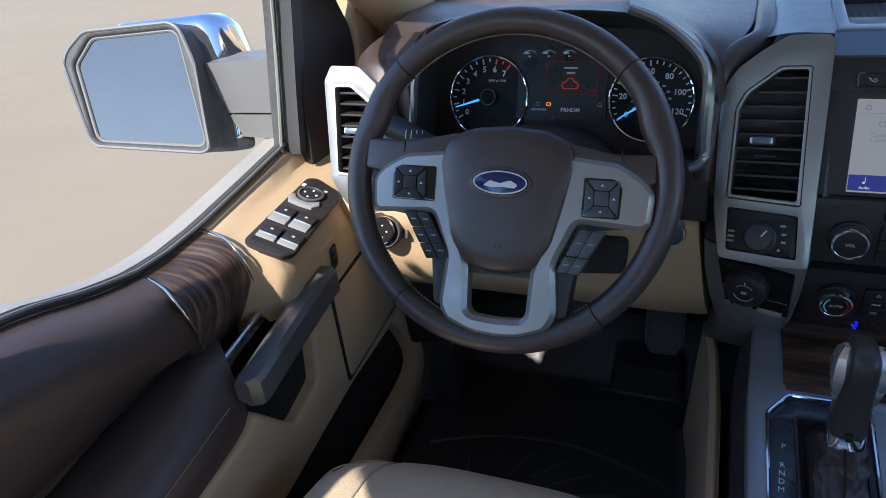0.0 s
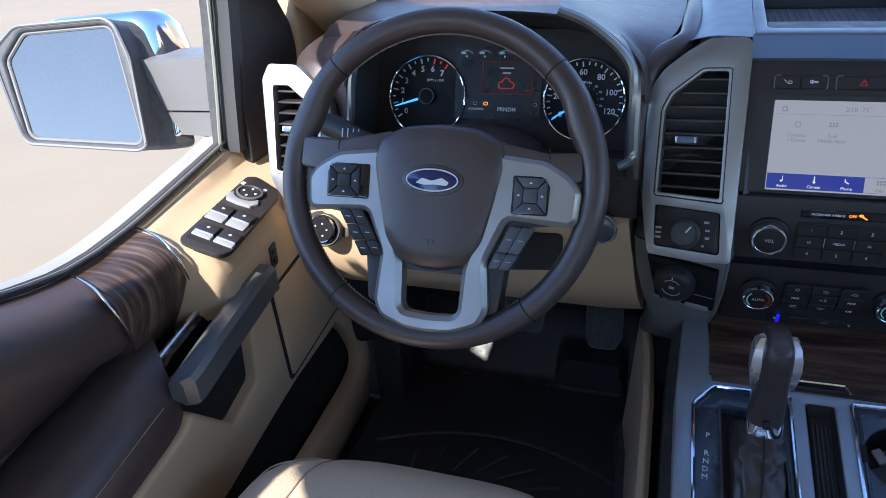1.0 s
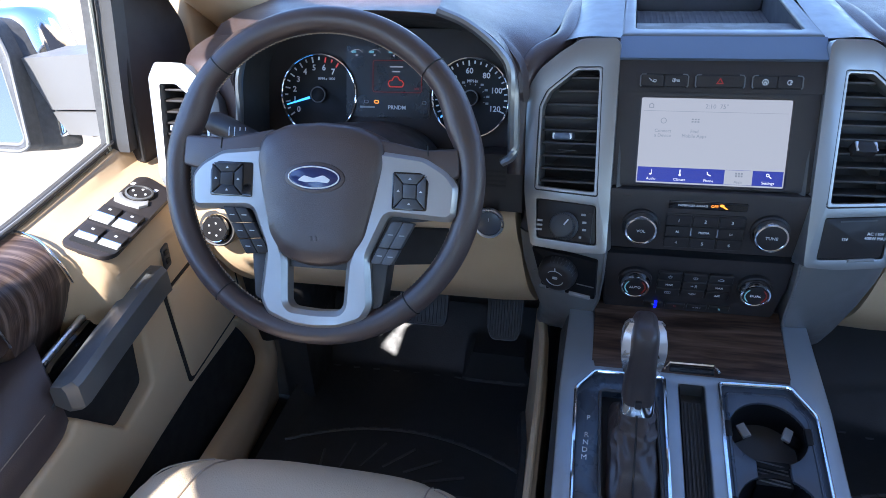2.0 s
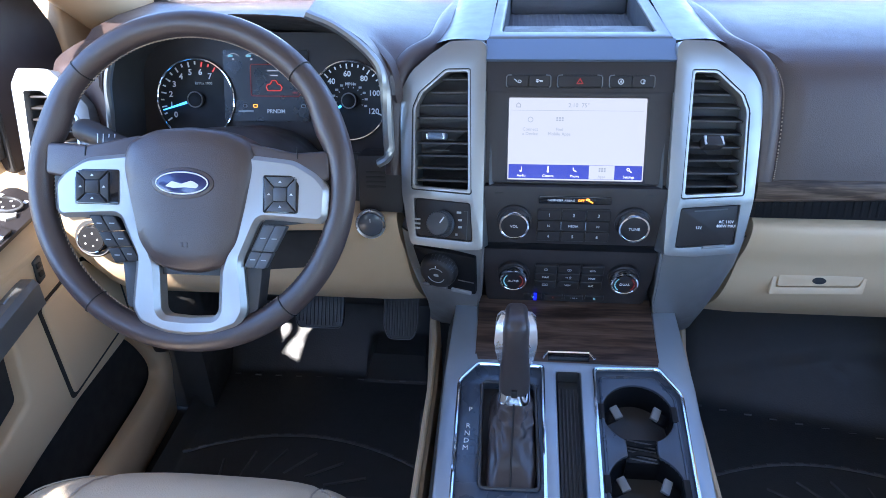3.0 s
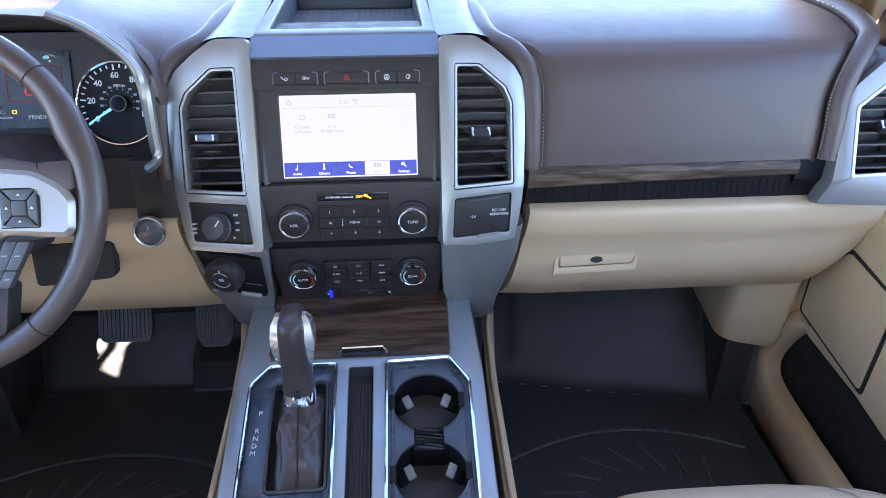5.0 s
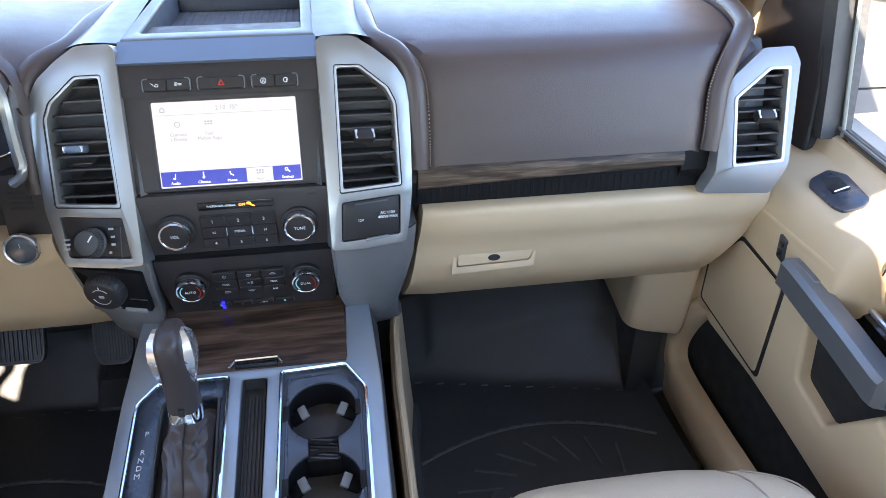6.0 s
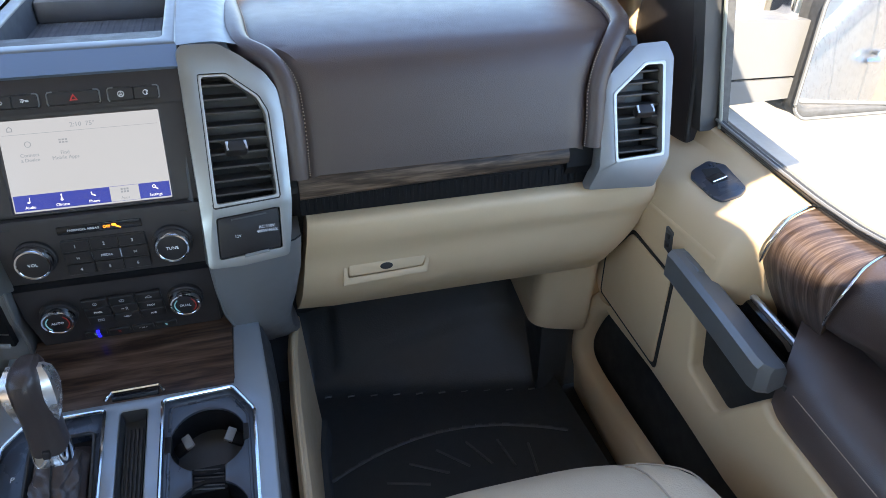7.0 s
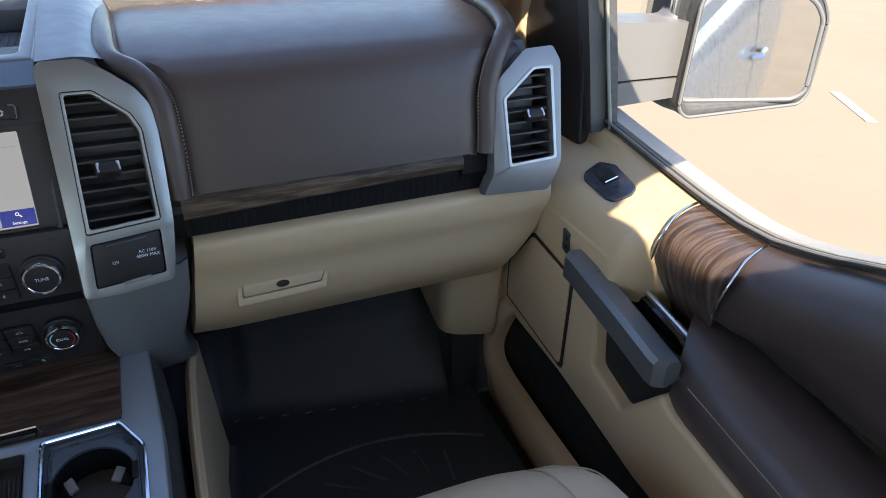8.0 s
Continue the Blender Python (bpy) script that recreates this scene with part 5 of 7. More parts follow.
            L = 0.13 if i % minor == 0 else 0.08
            hot = name == "tach" and i > k * minor * 0.85
            mm = dm @ Matrix.Rotation(radians(a), 4, "Z")
            part("tick", plate(rect(r * (0.94 - L), r * 0.94, -r * 0.017, r * 0.017), mm, -0.004, -0.0028), REDLIT if hot else MARK, d)
        mm = dm @ Matrix.Rotation(radians(needle), 4, "Z")
        part("needle", plate([(r * 0.25, -r * 0.03), (r * 0.90, -r * 0.012), (r * 0.90, r * 0.012), (r * 0.25, r * 0.03)], mm, -0.001, 0.0008), NEEDLE, d, "lit blue needle")
        part("needle_hub", lathe([(r * 0.2, -0.004), (r * 0.19, 0.002), (r * 0.15, 0.003), (0, 0.003)], dm, 24), WELLM, d)
        part("hub_ring", tube([dm @ Vector((r * 0.19 * math.cos(radians(a)), r * 0.19 * math.sin(radians(a)), 0.0025)) for a in range(0, 360, 15)], 0.0010, 6, True), GREYM, d, "grey hub ring")
        return dm, d
    dm, d = dial(0.0, 0.060, "black rev counter dial", [str(k) for k in range(8)], 214, 57, 197, 2, "tach")
    part("legend", words("RPM x 1000", 0.0055, dm @ Matrix.Translation((0.012, 0.024, -0.0035))), MARK, d)
    dm, d = dial(0.236, 0.057, "black speedometer dial", ["0", "20", "40", "60", "80", "100", "120"], 213, -23, 212, 4, "speed")
    part("legend", words("MPH", 0.0065, dm @ Matrix.Translation((0, 0.024, -0.0035))), MARK, d)
    for i in range(11):
        a = radians(208 - 22.5 * i)
        mm = dm @ Matrix.Translation((0.0250 * math.cos(a), 0.0250 * math.sin(a), 0))
        part("inner_mark", plate(rect(-0.0022, 0.0022, -0.0015, 0.0015, 0.0004), mm, -0.004, -0.003), ICON, d, "plain bar for a tiny figure")
        mm = dm @ Matrix.Rotation(a, 4, "Z")
        part("inner_tick", plate(rect(0.0190, 0.0210, -0.0005, 0.0005), mm, -0.004, -0.003), ICON, d)

    # middle display
    disp = part("display", plate(rect(0.044, 0.174, -0.031, 0.073, 0.003), gm, -0.006, -0.003), DISPLAY, t, "dim lit driver display")
    frame_ = tube([gm @ Vector((a, b_, -0.0025)) for a, b_ in rect(0.086, 0.161, 0.006, 0.052, 0.003)], 0.0006, 4, True)
    part("message_frame", frame_, REDDIM, disp, "dim red message frame")
    car = [(0.112, 0.014), (0.132, 0.014), (0.134, 0.019), (0.131, 0.023), (0.128, 0.023), (0.125, 0.0285), (0.119, 0.0285), (0.116, 0.023), (0.112, 0.023), (0.110, 0.019)]
    part("warning_icon", tube([gm @ Vector((a, b_, -0.002)) for a, b_ in rounded(car, 0.001, 2)], 0.0009, 5, True), REDLIT, disp, "lit red vehicle symbol")
    for v, w in ((0.043, 0.010), (0.036, 0.006)):
        part("message_bar", plate(rect(0.122 - w, 0.122 + w, v - 0.0009, v + 0.0009), gm, -0.003, -0.0022), SCRTXT, disp)
    part("message_ok", plate(rect(0.150, 0.157, 0.010, 0.0125), gm, -0.003, -0.0022), REDDIM, disp)
    for u in (0.060, 0.088, 0.118, 0.148):
        gauge = part("gauge_icon", plate(rect(u - 0.008, u - 0.001, 0.0625, 0.0660, 0.0006), gm, -0.003, -0.0022), TEALDIM, disp, "dim teal gauge bar")
        part("gauge_arc", tube([gm @ Vector((u + 0.0105 * math.cos(radians(a)), 0.0600 + 0.0075 * math.sin(radians(a)), -0.0024)) for a in range(25, 156, 13)], 0.0004, 4), SCRTXT, gauge)
        part("gauge_mark", plate(rect(u - 0.0015, u + 0.0015, 0.0580, 0.0605, 0.0006), gm, -0.003, -0.0022), SCRTXT, gauge)
    part("gear_text", words("PRNDM", 0.0082, gm @ Matrix.Translation((0.124, -0.0165, -0.0028)), 0.0006, 0.00015), MARK, disp)
    part("trip_bar", plate(rect(0.066, 0.089, -0.0178, -0.0150), gm, -0.003, -0.0022), ICON, disp, "plain bar of tiny figures")
    for u, mm in ((0.076, ICON), (0.092, AMBER), (0.166, ICON)):
        part("lamp", tube([gm @ Vector((a, b_, -0.0024)) for a, b_ in rect(u - 0.0028, u + 0.0028, -0.0105, -0.0065, 0.0008)], 0.0005, 4, True), mm, disp)
    # dark panel right of the cluster with a small grille
    side = plate([(-0.03, -0.05), (0.035, -0.05), (0.035, 0.10), (0.024, 0.10), (0.018, 0.034), (-0.03, 0.034)], basis((-0.272, 0.955, 0.615), (0, -1, 0.2)), -0.05, 0.0, bevel=0.004)
    part("side_panel", side, CHARCOAL, t)
    for k in range(4):
        part("grille_slot", plate(rect(-0.018, 0.010, 0.008 - 0.007 * k, 0.011 - 0.007 * k), basis((-0.272, 0.955, 0.615), (0, -1, 0.2)), -0.001, 0.0008), DARKGAP, t)
    return t


cluster()


def hood_blend():
    """Leather top of the dash in front of the driver."""
    rows = [[(x, y, z) for x in np.linspace(-0.76, -0.37, 20)] for y, z in ((1.09, 0.70), (1.105, 0.772), (1.14, 0.786), (1.22, 0.79), (1.38, 0.785))]
    b = loft(rows, closed=False)
    # leather flank from the hood's silver edge back and down to the rolled edge by the middle vent
    fr = spline([(-0.346, 0.948, 0.847), (-0.305, 0.946, 0.832), (-0.264, 0.944, 0.800), (-0.246, 0.940, 0.760)], 16)
    st = spline([(-0.346, 0.948, 0.847), (-0.36, 1.05, 0.845), (-0.38, 1.2, 0.826), (-0.40, 1.36, 0.80)], 14)
    en = spline([(-0.246, 0.940, 0.760), (-0.242, 0.975, 0.775), (-0.224, 1.003, 0.787), (-0.203, 1.1, 0.793), (-0.195, 1.36, 0.789)], 14)
    grid_ = []
    for i in range(14):
        u = i / 13
        grid_.append([st[i].lerp(en[i], k / 15) + (fr[k] - fr[0].lerp(fr[15], k / 15)) * (1 - u) ** 1.5 for k in range(16)])
    part("hood_flank", loft(grid_, closed=False), BROWN, DASH, "brown leather flank of the instrument hood")
    left = spline([(-0.640, 0.955, 0.60), (-0.652, 0.95, 0.70), (-0.645, 0.952, 0.77), (-0.615, 0.955, 0.82)], 12)
    out_ = spline([(-0.690, 0.985, 0.60), (-0.70, 0.985, 0.70), (-0.71, 1.0, 0.765), (-0.72, 1.12, 0.782)], 12)
    part("hood_flank", loft([[a.lerp(c, k / 10) for a, c in zip(left, out_)] for k in range(11)], closed=False), BROWN, DASH, "brown leather flank of the instrument hood")
    part("driver_top", b, BROWN, DASH, "brown leather dash top")


hood_blend()


# ---- floor console ----
def con_z(y):
    return 0.397 + 0.2 * (y - 0.825)


CON = basis((0, 0.825, 0.397), (0, -0.2, 1))


def cl(pts):
    """Plan points (x, y) laid into the console's sloped top."""
    k = math.hypot(1, 0.2)
    return [(p[0], (p[1] - 0.825) * k) for p in pts]


def floor_console():
    t = thing("floor_console", (0, 0.6, 0.0), "floor console in satin silver with gear selector and cup holders", "floor console")
    outer = cl([(-0.128, 0.945), (-0.163, 0.945), (-0.168, 0.80), (-0.160, 0.25), (0.165, 0.25), (0.171, 0.80), (0.164, 0.945), (0.128, 0.945), (0.1245, 0.832), (-0.1225, 0.832)])
    sh = rounded(cl([(-0.122, 0.822), (-0.032, 0.822), (-0.029, 0.42), (-0.138, 0.42), (-0.146, 0.791)]), 0.006)
    cup = rounded(cl([(0.037, 0.822), (0.124, 0.826), (0.149, 0.785), (0.143, 0.42), (0.033, 0.42)]), 0.006)
    slot = rounded(cl([(-0.014, 0.815), (0.018, 0.815), (0.016, 0.42), (-0.012, 0.42)]), 0.003)
    top = plate(outer, CON, -0.03, 0.0, [sh, cup, slot], 0.003, 3, warp=lambda u, v: -6.0 * max(0, abs(u) - 0.135) ** 2 - 0.0)
    part("top_trim", top, CONSIL, t, "satin silver top trim")
    sides = loft([[(-0.160, y, z - 0.008), (-0.176, y, z - 0.06), (-0.185, y, 0.06), (0.185, y, 0.06), (0.176, y, z - 0.06), (0.163, y, z - 0.008), (0.15, y, z - 0.05), (-0.15, y, z - 0.05)]
                  for y, z in ((0.25, con_z(0.25)), (0.60, con_z(0.60)), (0.80, con_z(0.80)), (0.95, con_z(0.95)))])
    part("lower_body", sides, BLACK, t, "black lower body")
    for loop, mm in ((sh, "shifter"), (cup, "cup")):
        part("chrome_frame", tube([CON @ Vector((p[0], p[1], 0.0008)) for p in loop], 0.0026, 8, True, 0.8), CHROME, t, "chrome frame")
    # shifter plate with a rectangular mouth
    mouth = rounded(cl([(-0.1145, 0.794), (-0.0430, 0.794), (-0.0378, 0.639), (-0.1100, 0.638)]), 0.007)
    plate_out = cl([(-0.126, 0.828), (-0.028, 0.828), (-0.025, 0.415), (-0.142, 0.415), (-0.150, 0.792)])
    part("shift_plate", plate(plate_out, CON, -0.02, -0.004, [mouth], 0.001), DARKBLUE, t, "satin black gate plate with sky blue tint")
    part("mouth_floor", plate(cl([(-0.12, 0.80), (-0.035, 0.80), (-0.035, 0.62), (-0.12, 0.62)]), CON, -0.022, -0.018), DARKGAP, t)
    part("mouth_rim", tube([CON @ Vector((p[0], p[1], -0.003)) for p in mouth], 0.0022, 6, True), BLACK, t)
    for text, y in (("P", 0.7485), ("R", 0.723), ("N", 0.712), ("D", 0.7015), ("M", 0.691)):
        part("gear_letter", words(text, 0.0100, CON @ Matrix.Translation((-0.1275 - (0.7485 - y) * 0.05, (y - 0.825) * 1.02, -0.0038))), MARK, t)
    # slot with ribbed mat
    part("slot_floor", plate(cl([(-0.02, 0.82), (0.024, 0.82), (0.022, 0.41), (-0.018, 0.41)]), CON, -0.032, -0.022), BLACK, t, "black ribbed slot floor")
    slot_in = [(0.003 + (p[0] - 0.003) * 0.93, -0.21 + (p[1] + 0.21) * 0.995) for p in slot]
    part("slot_wall", loft([[CON @ Vector((p[0], p[1], w)) for p in slot_in] for w in (-0.031, 0.0006)], True, False), BLACK, t, "black slot lining")
    ribs = [tube([CON @ Vector((x, (0.80 - 0.825) * 1.02, -0.020)), CON @ Vector((x, (0.42 - 0.825) * 1.02, -0.020))], 0.0014, 6) for x in np.arange(-0.010, 0.0141, 0.0048)]
    tagged(part("slot_ribs", join(*ribs), RUBBER, t, "rubber ribs"), kind="stuff")
    # cup holder insert
    def circle(cx, cy, r, a0, a1, n=22):
        return [(cx + r * math.cos(radians(a0 + (a1 - a0) * k / n)), cy + r * math.sin(radians(a0 + (a1 - a0) * k / n))) for k in range(n + 1)]
    k = 1.02
    cy1, cy2 = (0.757 - 0.825) * k, (0.654 - 0.825) * k
    R = 0.0455
    q = math.degrees(math.asin(0.019 / R))
    dumb = circle(0.090, cy1, R, -90 + q, 270 - q, 36) + circle(0.090, cy2, R, 90 + q, 450 - q, 36)
    ins = cl([(0.031, 0.828), (0.126, 0.832), (0.154, 0.787), (0.148, 0.415), (0.029, 0.415)])
    part("cup_insert", plate(ins, CON, -0.012, -0.005, [dumb], 0.0015), CUPM, t, "satin black cup insert with sky blue tint")
    inner_frame = rounded(cl([(0.045, 0.812), (0.120, 0.816), (0.140, 0.782), (0.136, 0.43), (0.042, 0.43)]), 0.006)
    part("insert_lip", tube([CON @ Vector((p[0], p[1], -0.0048)) for p in inner_frame], 0.0022, 6, True, 0.6), DARKBLUE, t)
    for cy in (cy1, cy2):
        cm = CON @ Matrix.Translation((0.090, cy, 0))
        cw = part("cup_well", lathe([(R + 0.004, -0.008), (R, -0.009), (R - 0.003, -0.05), (R - 0.006, -0.090), (0, -0.091)], cm, 40), WELLM, t, "deep black cup well")
        part("well_ring", lathe([(R - 0.012, -0.0905), (R - 0.012, -0.088), (R - 0.014, -0.087), (R - 0.016, -0.0905)], cm, 32), BTN, cw)
        for a in (-1, 1):
            mm = cm @ Matrix.Translation((a * 0.0257, 0.009, -0.018)) @ Matrix.Rotation(radians(-a * 22), 4, "Z") @ Matrix.Rotation(radians(a * 18), 4, "Y")
            part("cup_tab", slab((-0.0055, 0.0055), (-0.0095, 0.0095), (-0.003, 0.002), 0.0012, mm), GREYM, cw, "grey spring tab")
            part("tab_arm", slab((0.0, 0.020) if a > 0 else (-0.020, 0.0), (-0.0085, 0.0085), (-0.008, -0.002), 0.002, mm), WELLM, cw, "black spring arm")
        for a in (0, 180):
            mm = cm @ Matrix.Rotation(radians(a), 4, "Z") @ Matrix.Translation((R + 0.001, 0, -0.008))
            part("tab_notch", slab((-0.004, 0.004), (-0.012, 0.012), (-0.004, 0.0045), 0.001, mm), DIALF, cw)
    bridge = plate([(0.070, cy2 + 0.036), (0.110, cy2 + 0.036), (0.110, cy1 - 0.036), (0.070, cy1 - 0.036)], CON, -0.06, -0.012)
    part("well_bridge", bridge, WELLM, t, "black ribbed bridge between the cups")
    for i in range(6):
        v = cy2 + 0.039 + i * 0.0052
        part("bridge_rib", tube([CON @ Vector((0.073, v + 0.003, -0.0118)), CON @ Vector((0.107, v - 0.003, -0.0118))], 0.0010, 5), BLACK, t)
    # wood ramp up to the stack, with a chrome-lipped lid
    ramp = loft([[(x, 0.829, 0.396), (x, 0.84, 0.400), (x, 0.90, 0.413), (x, 0.950, 0.427), (x, 0.95, 0.38), (x, 0.829, 0.37)] for x in (-0.127, 0.127)])
    part("wood_ramp", ramp, WOOD, t, "dark brown open-pored wood panel")
    part("lid_lip", tube([(-0.033, 0.833, 0.402), (-0.025, 0.844, 0.406), (0.032, 0.845, 0.406), (0.039, 0.834, 0.402)], 0.0022, 6), CHROME, t, "chrome lid lip")
    part("lid_edge", slab((-0.025, 0.032), (0.834, 0.843), (0.396, 0.405), 0.001), GLOSS, t)
    return t


floor_console()


def console_skirt(s):
    """Beige side panel between the console and the footwell."""
    t = thing("console_side_panel", (s * 0.20, 0.6, 0.0), "beige side panel beside the floor console", "trim panel")
    rings = []
    for y, xt, zt in ((1.10, 0.218, 0.305), (1.02, 0.206, 0.292), (0.90, 0.200, 0.285), (0.60, 0.196, 0.275), (0.20, 0.196, 0.265)):
        rings.append([(s * (xt - 0.008), y, zt - 0.006), (s * xt, y, zt), (s * (xt + 0.008), y, zt - 0.008), (s * (xt + 0.02), y, 0.12), (s * (xt + 0.03), y, -0.005), (s * (xt - 0.01), y, -0.005)])
    part("panel", loft(rings), BEIGE, t)
    part("top_bead", tube([r[1] for r in rings], 0.004, 8), BEIGE, t)
    part("carpet_edge", loft([[(r[4][0] + s * d, r[4][1], z) for d, z in ((-0.004, 0.05), (0.006, 0.045), (0.012, -0.004), (-0.004, -0.004))] for r in rings]), CARPET, t, "dark carpet edge along the floor")


for side in (-1, 1):
    console_skirt(side)


def gear_shifter():
    m = basis((-0.071, 0.738, 0.419), (0, 0.10, 1))
    t = thing("gear_shifter", (-0.071, 0.725, 0.37), "console gear selector with brown leather grip and boot", "gear shifter")
    def ring(w, a, b_, cy, n=24, p=3.0):
        out = []
        for k in range(n):
            q = 2 * math.pi * k / n
            c, s_ = math.cos(q), math.sin(q)
            out.append(m @ Vector((a * math.copysign(abs(c) ** (2 / p), c), cy + b_ * math.copysign(abs(s_) ** (2 / p), s_), w)))
        return out
    grip = [(0.008, 0.0196, 0.0175, 0.0), (0.035, 0.0190, 0.0175, 0.0), (0.070, 0.0182, 0.020, -0.001), (0.100, 0.0174, 0.026, -0.003), (0.126, 0.0168, 0.030, -0.004), (0.141, 0.0160, 0.030, -0.004),
            (0.150, 0.0135, 0.026, -0.003), (0.1555, 0.0085, 0.017, -0.002)]
    part("grip", loft([ring(0.008 + (w - 0.008) * 0.78, a, b_, cy) for w, a, b_, cy in grip]), GRIPM, t, "dark brown leather grip")
    for s in (-1, 1):
        rows = []
        for w, x, hb in ((0.056, 0.0176, 0.004), (0.068, 0.0212, 0.010), (0.090, 0.0245, 0.015), (0.108, 0.0258, 0.018), (0.124, 0.0252, 0.017), (0.140, 0.0230, 0.013), (0.150, 0.0185, 0.006)):
            w = 0.008 + (w - 0.008) * 0.78
            rows.append([m @ Vector((s * (x - (0.010 if abs(v) > 0.8 else 0.0)), hb * v - 0.003, w)) for v in (-1, -0.8, -0.4, 0, 0.4, 0.8, 1)] + [m @ Vector((s * 0.008, -0.003, w))])
        part("side_plate", loft(rows), SATIN, t, "satin chrome side plate")
    part("collar", loft([ring(-0.006, 0.0205, 0.018, 0.0), ring(0.0, 0.0205, 0.018, 0.0), ring(0.012, 0.0195, 0.0172, 0.0), ring(0.013, 0.018, 0.016, 0.0)]), CHROME, t, "chrome collar")
    part("button", slab((-0.004, 0.004), (-0.022, -0.015), (0.008, 0.018), 0.0015, m), BTN, t)
    # leather boot
    rows = []
    n = 40
    for i in range(25):
        f = i / 24
        row = []
        for k in range(n):
            q = 2 * math.pi * k / n
            c, s_ = math.cos(q), math.sin(q)
            a, b_ = 0.0185 + 0.0075 * f + 0.0050 * f ** 7, 0.0175 + 0.040 * f ** 1.3 + 0.017 * f ** 6
            p = 2.2 + 0.8 * f + 3.0 * f ** 4
            x = -0.071 - 0.0015 * f + a * math.copysign(abs(c) ** (2 / p), c)
            y = 0.738 + (0.712 - 0.738) * f + b_ * math.copysign(abs(s_) ** (2 / p), s_)
            base = con_z(y) - 0.012
            z = 0.416 + (base - 0.416) * (0.25 * f + 0.75 * f ** 0.8) + 0.012 * math.sin(f * math.pi)
            fold = (0.0026 * math.sin(q * 5 + f * 5) + 0.0016 * math.sin(q * 8 - f * 17) + 0.0016 * math.sin(f * 30 + 2 * math.sin(q))) * math.sin(f * math.pi) ** 0.7 + 0.0015 * noise.noise(Vector((x * 60, y * 60, z * 60)))
            row.append((x + c * fold, y + s_ * fold, z))
        rows.append(row)
    part("boot", loft(rows, True, False), GRIPM, t, "creased brown leather boot")
    seam = [Vector(r[int(n * 0.75)]) + Vector((0, -0.0008, 0.0012)) for r in rows]
    part("boot_seam", tube(seam, 0.0012, 6), DARKGAP, t)


gear_shifter()


# ---- doors ----
BELT = [(1.02, 0.640), (0.955, 0.631), (0.85, 0.618), (0.735, 0.605), (0.66, 0.602), (0.607, 0.606), (0.54, 0.622), (0.465, 0.648), (0.35, 0.672), (-0.12, 0.682)]


def belt(y):
    for (a, za), (c, zc) in zip(BELT, BELT[1:]):
        if c <= y <= a:
            return za + (zc - za) * (a - y) / (a - c)
    return BELT[0][1] if y > BELT[0][0] else BELT[-1][1]


def yz(s, x):
    """Frame in a door's face: u forward, v up, n into the cab."""
    return Matrix(((0, 0, -s, s * x), (1, 0, 0, 0), (0, 1, 0, 0), (0, 0, 0, 1)))


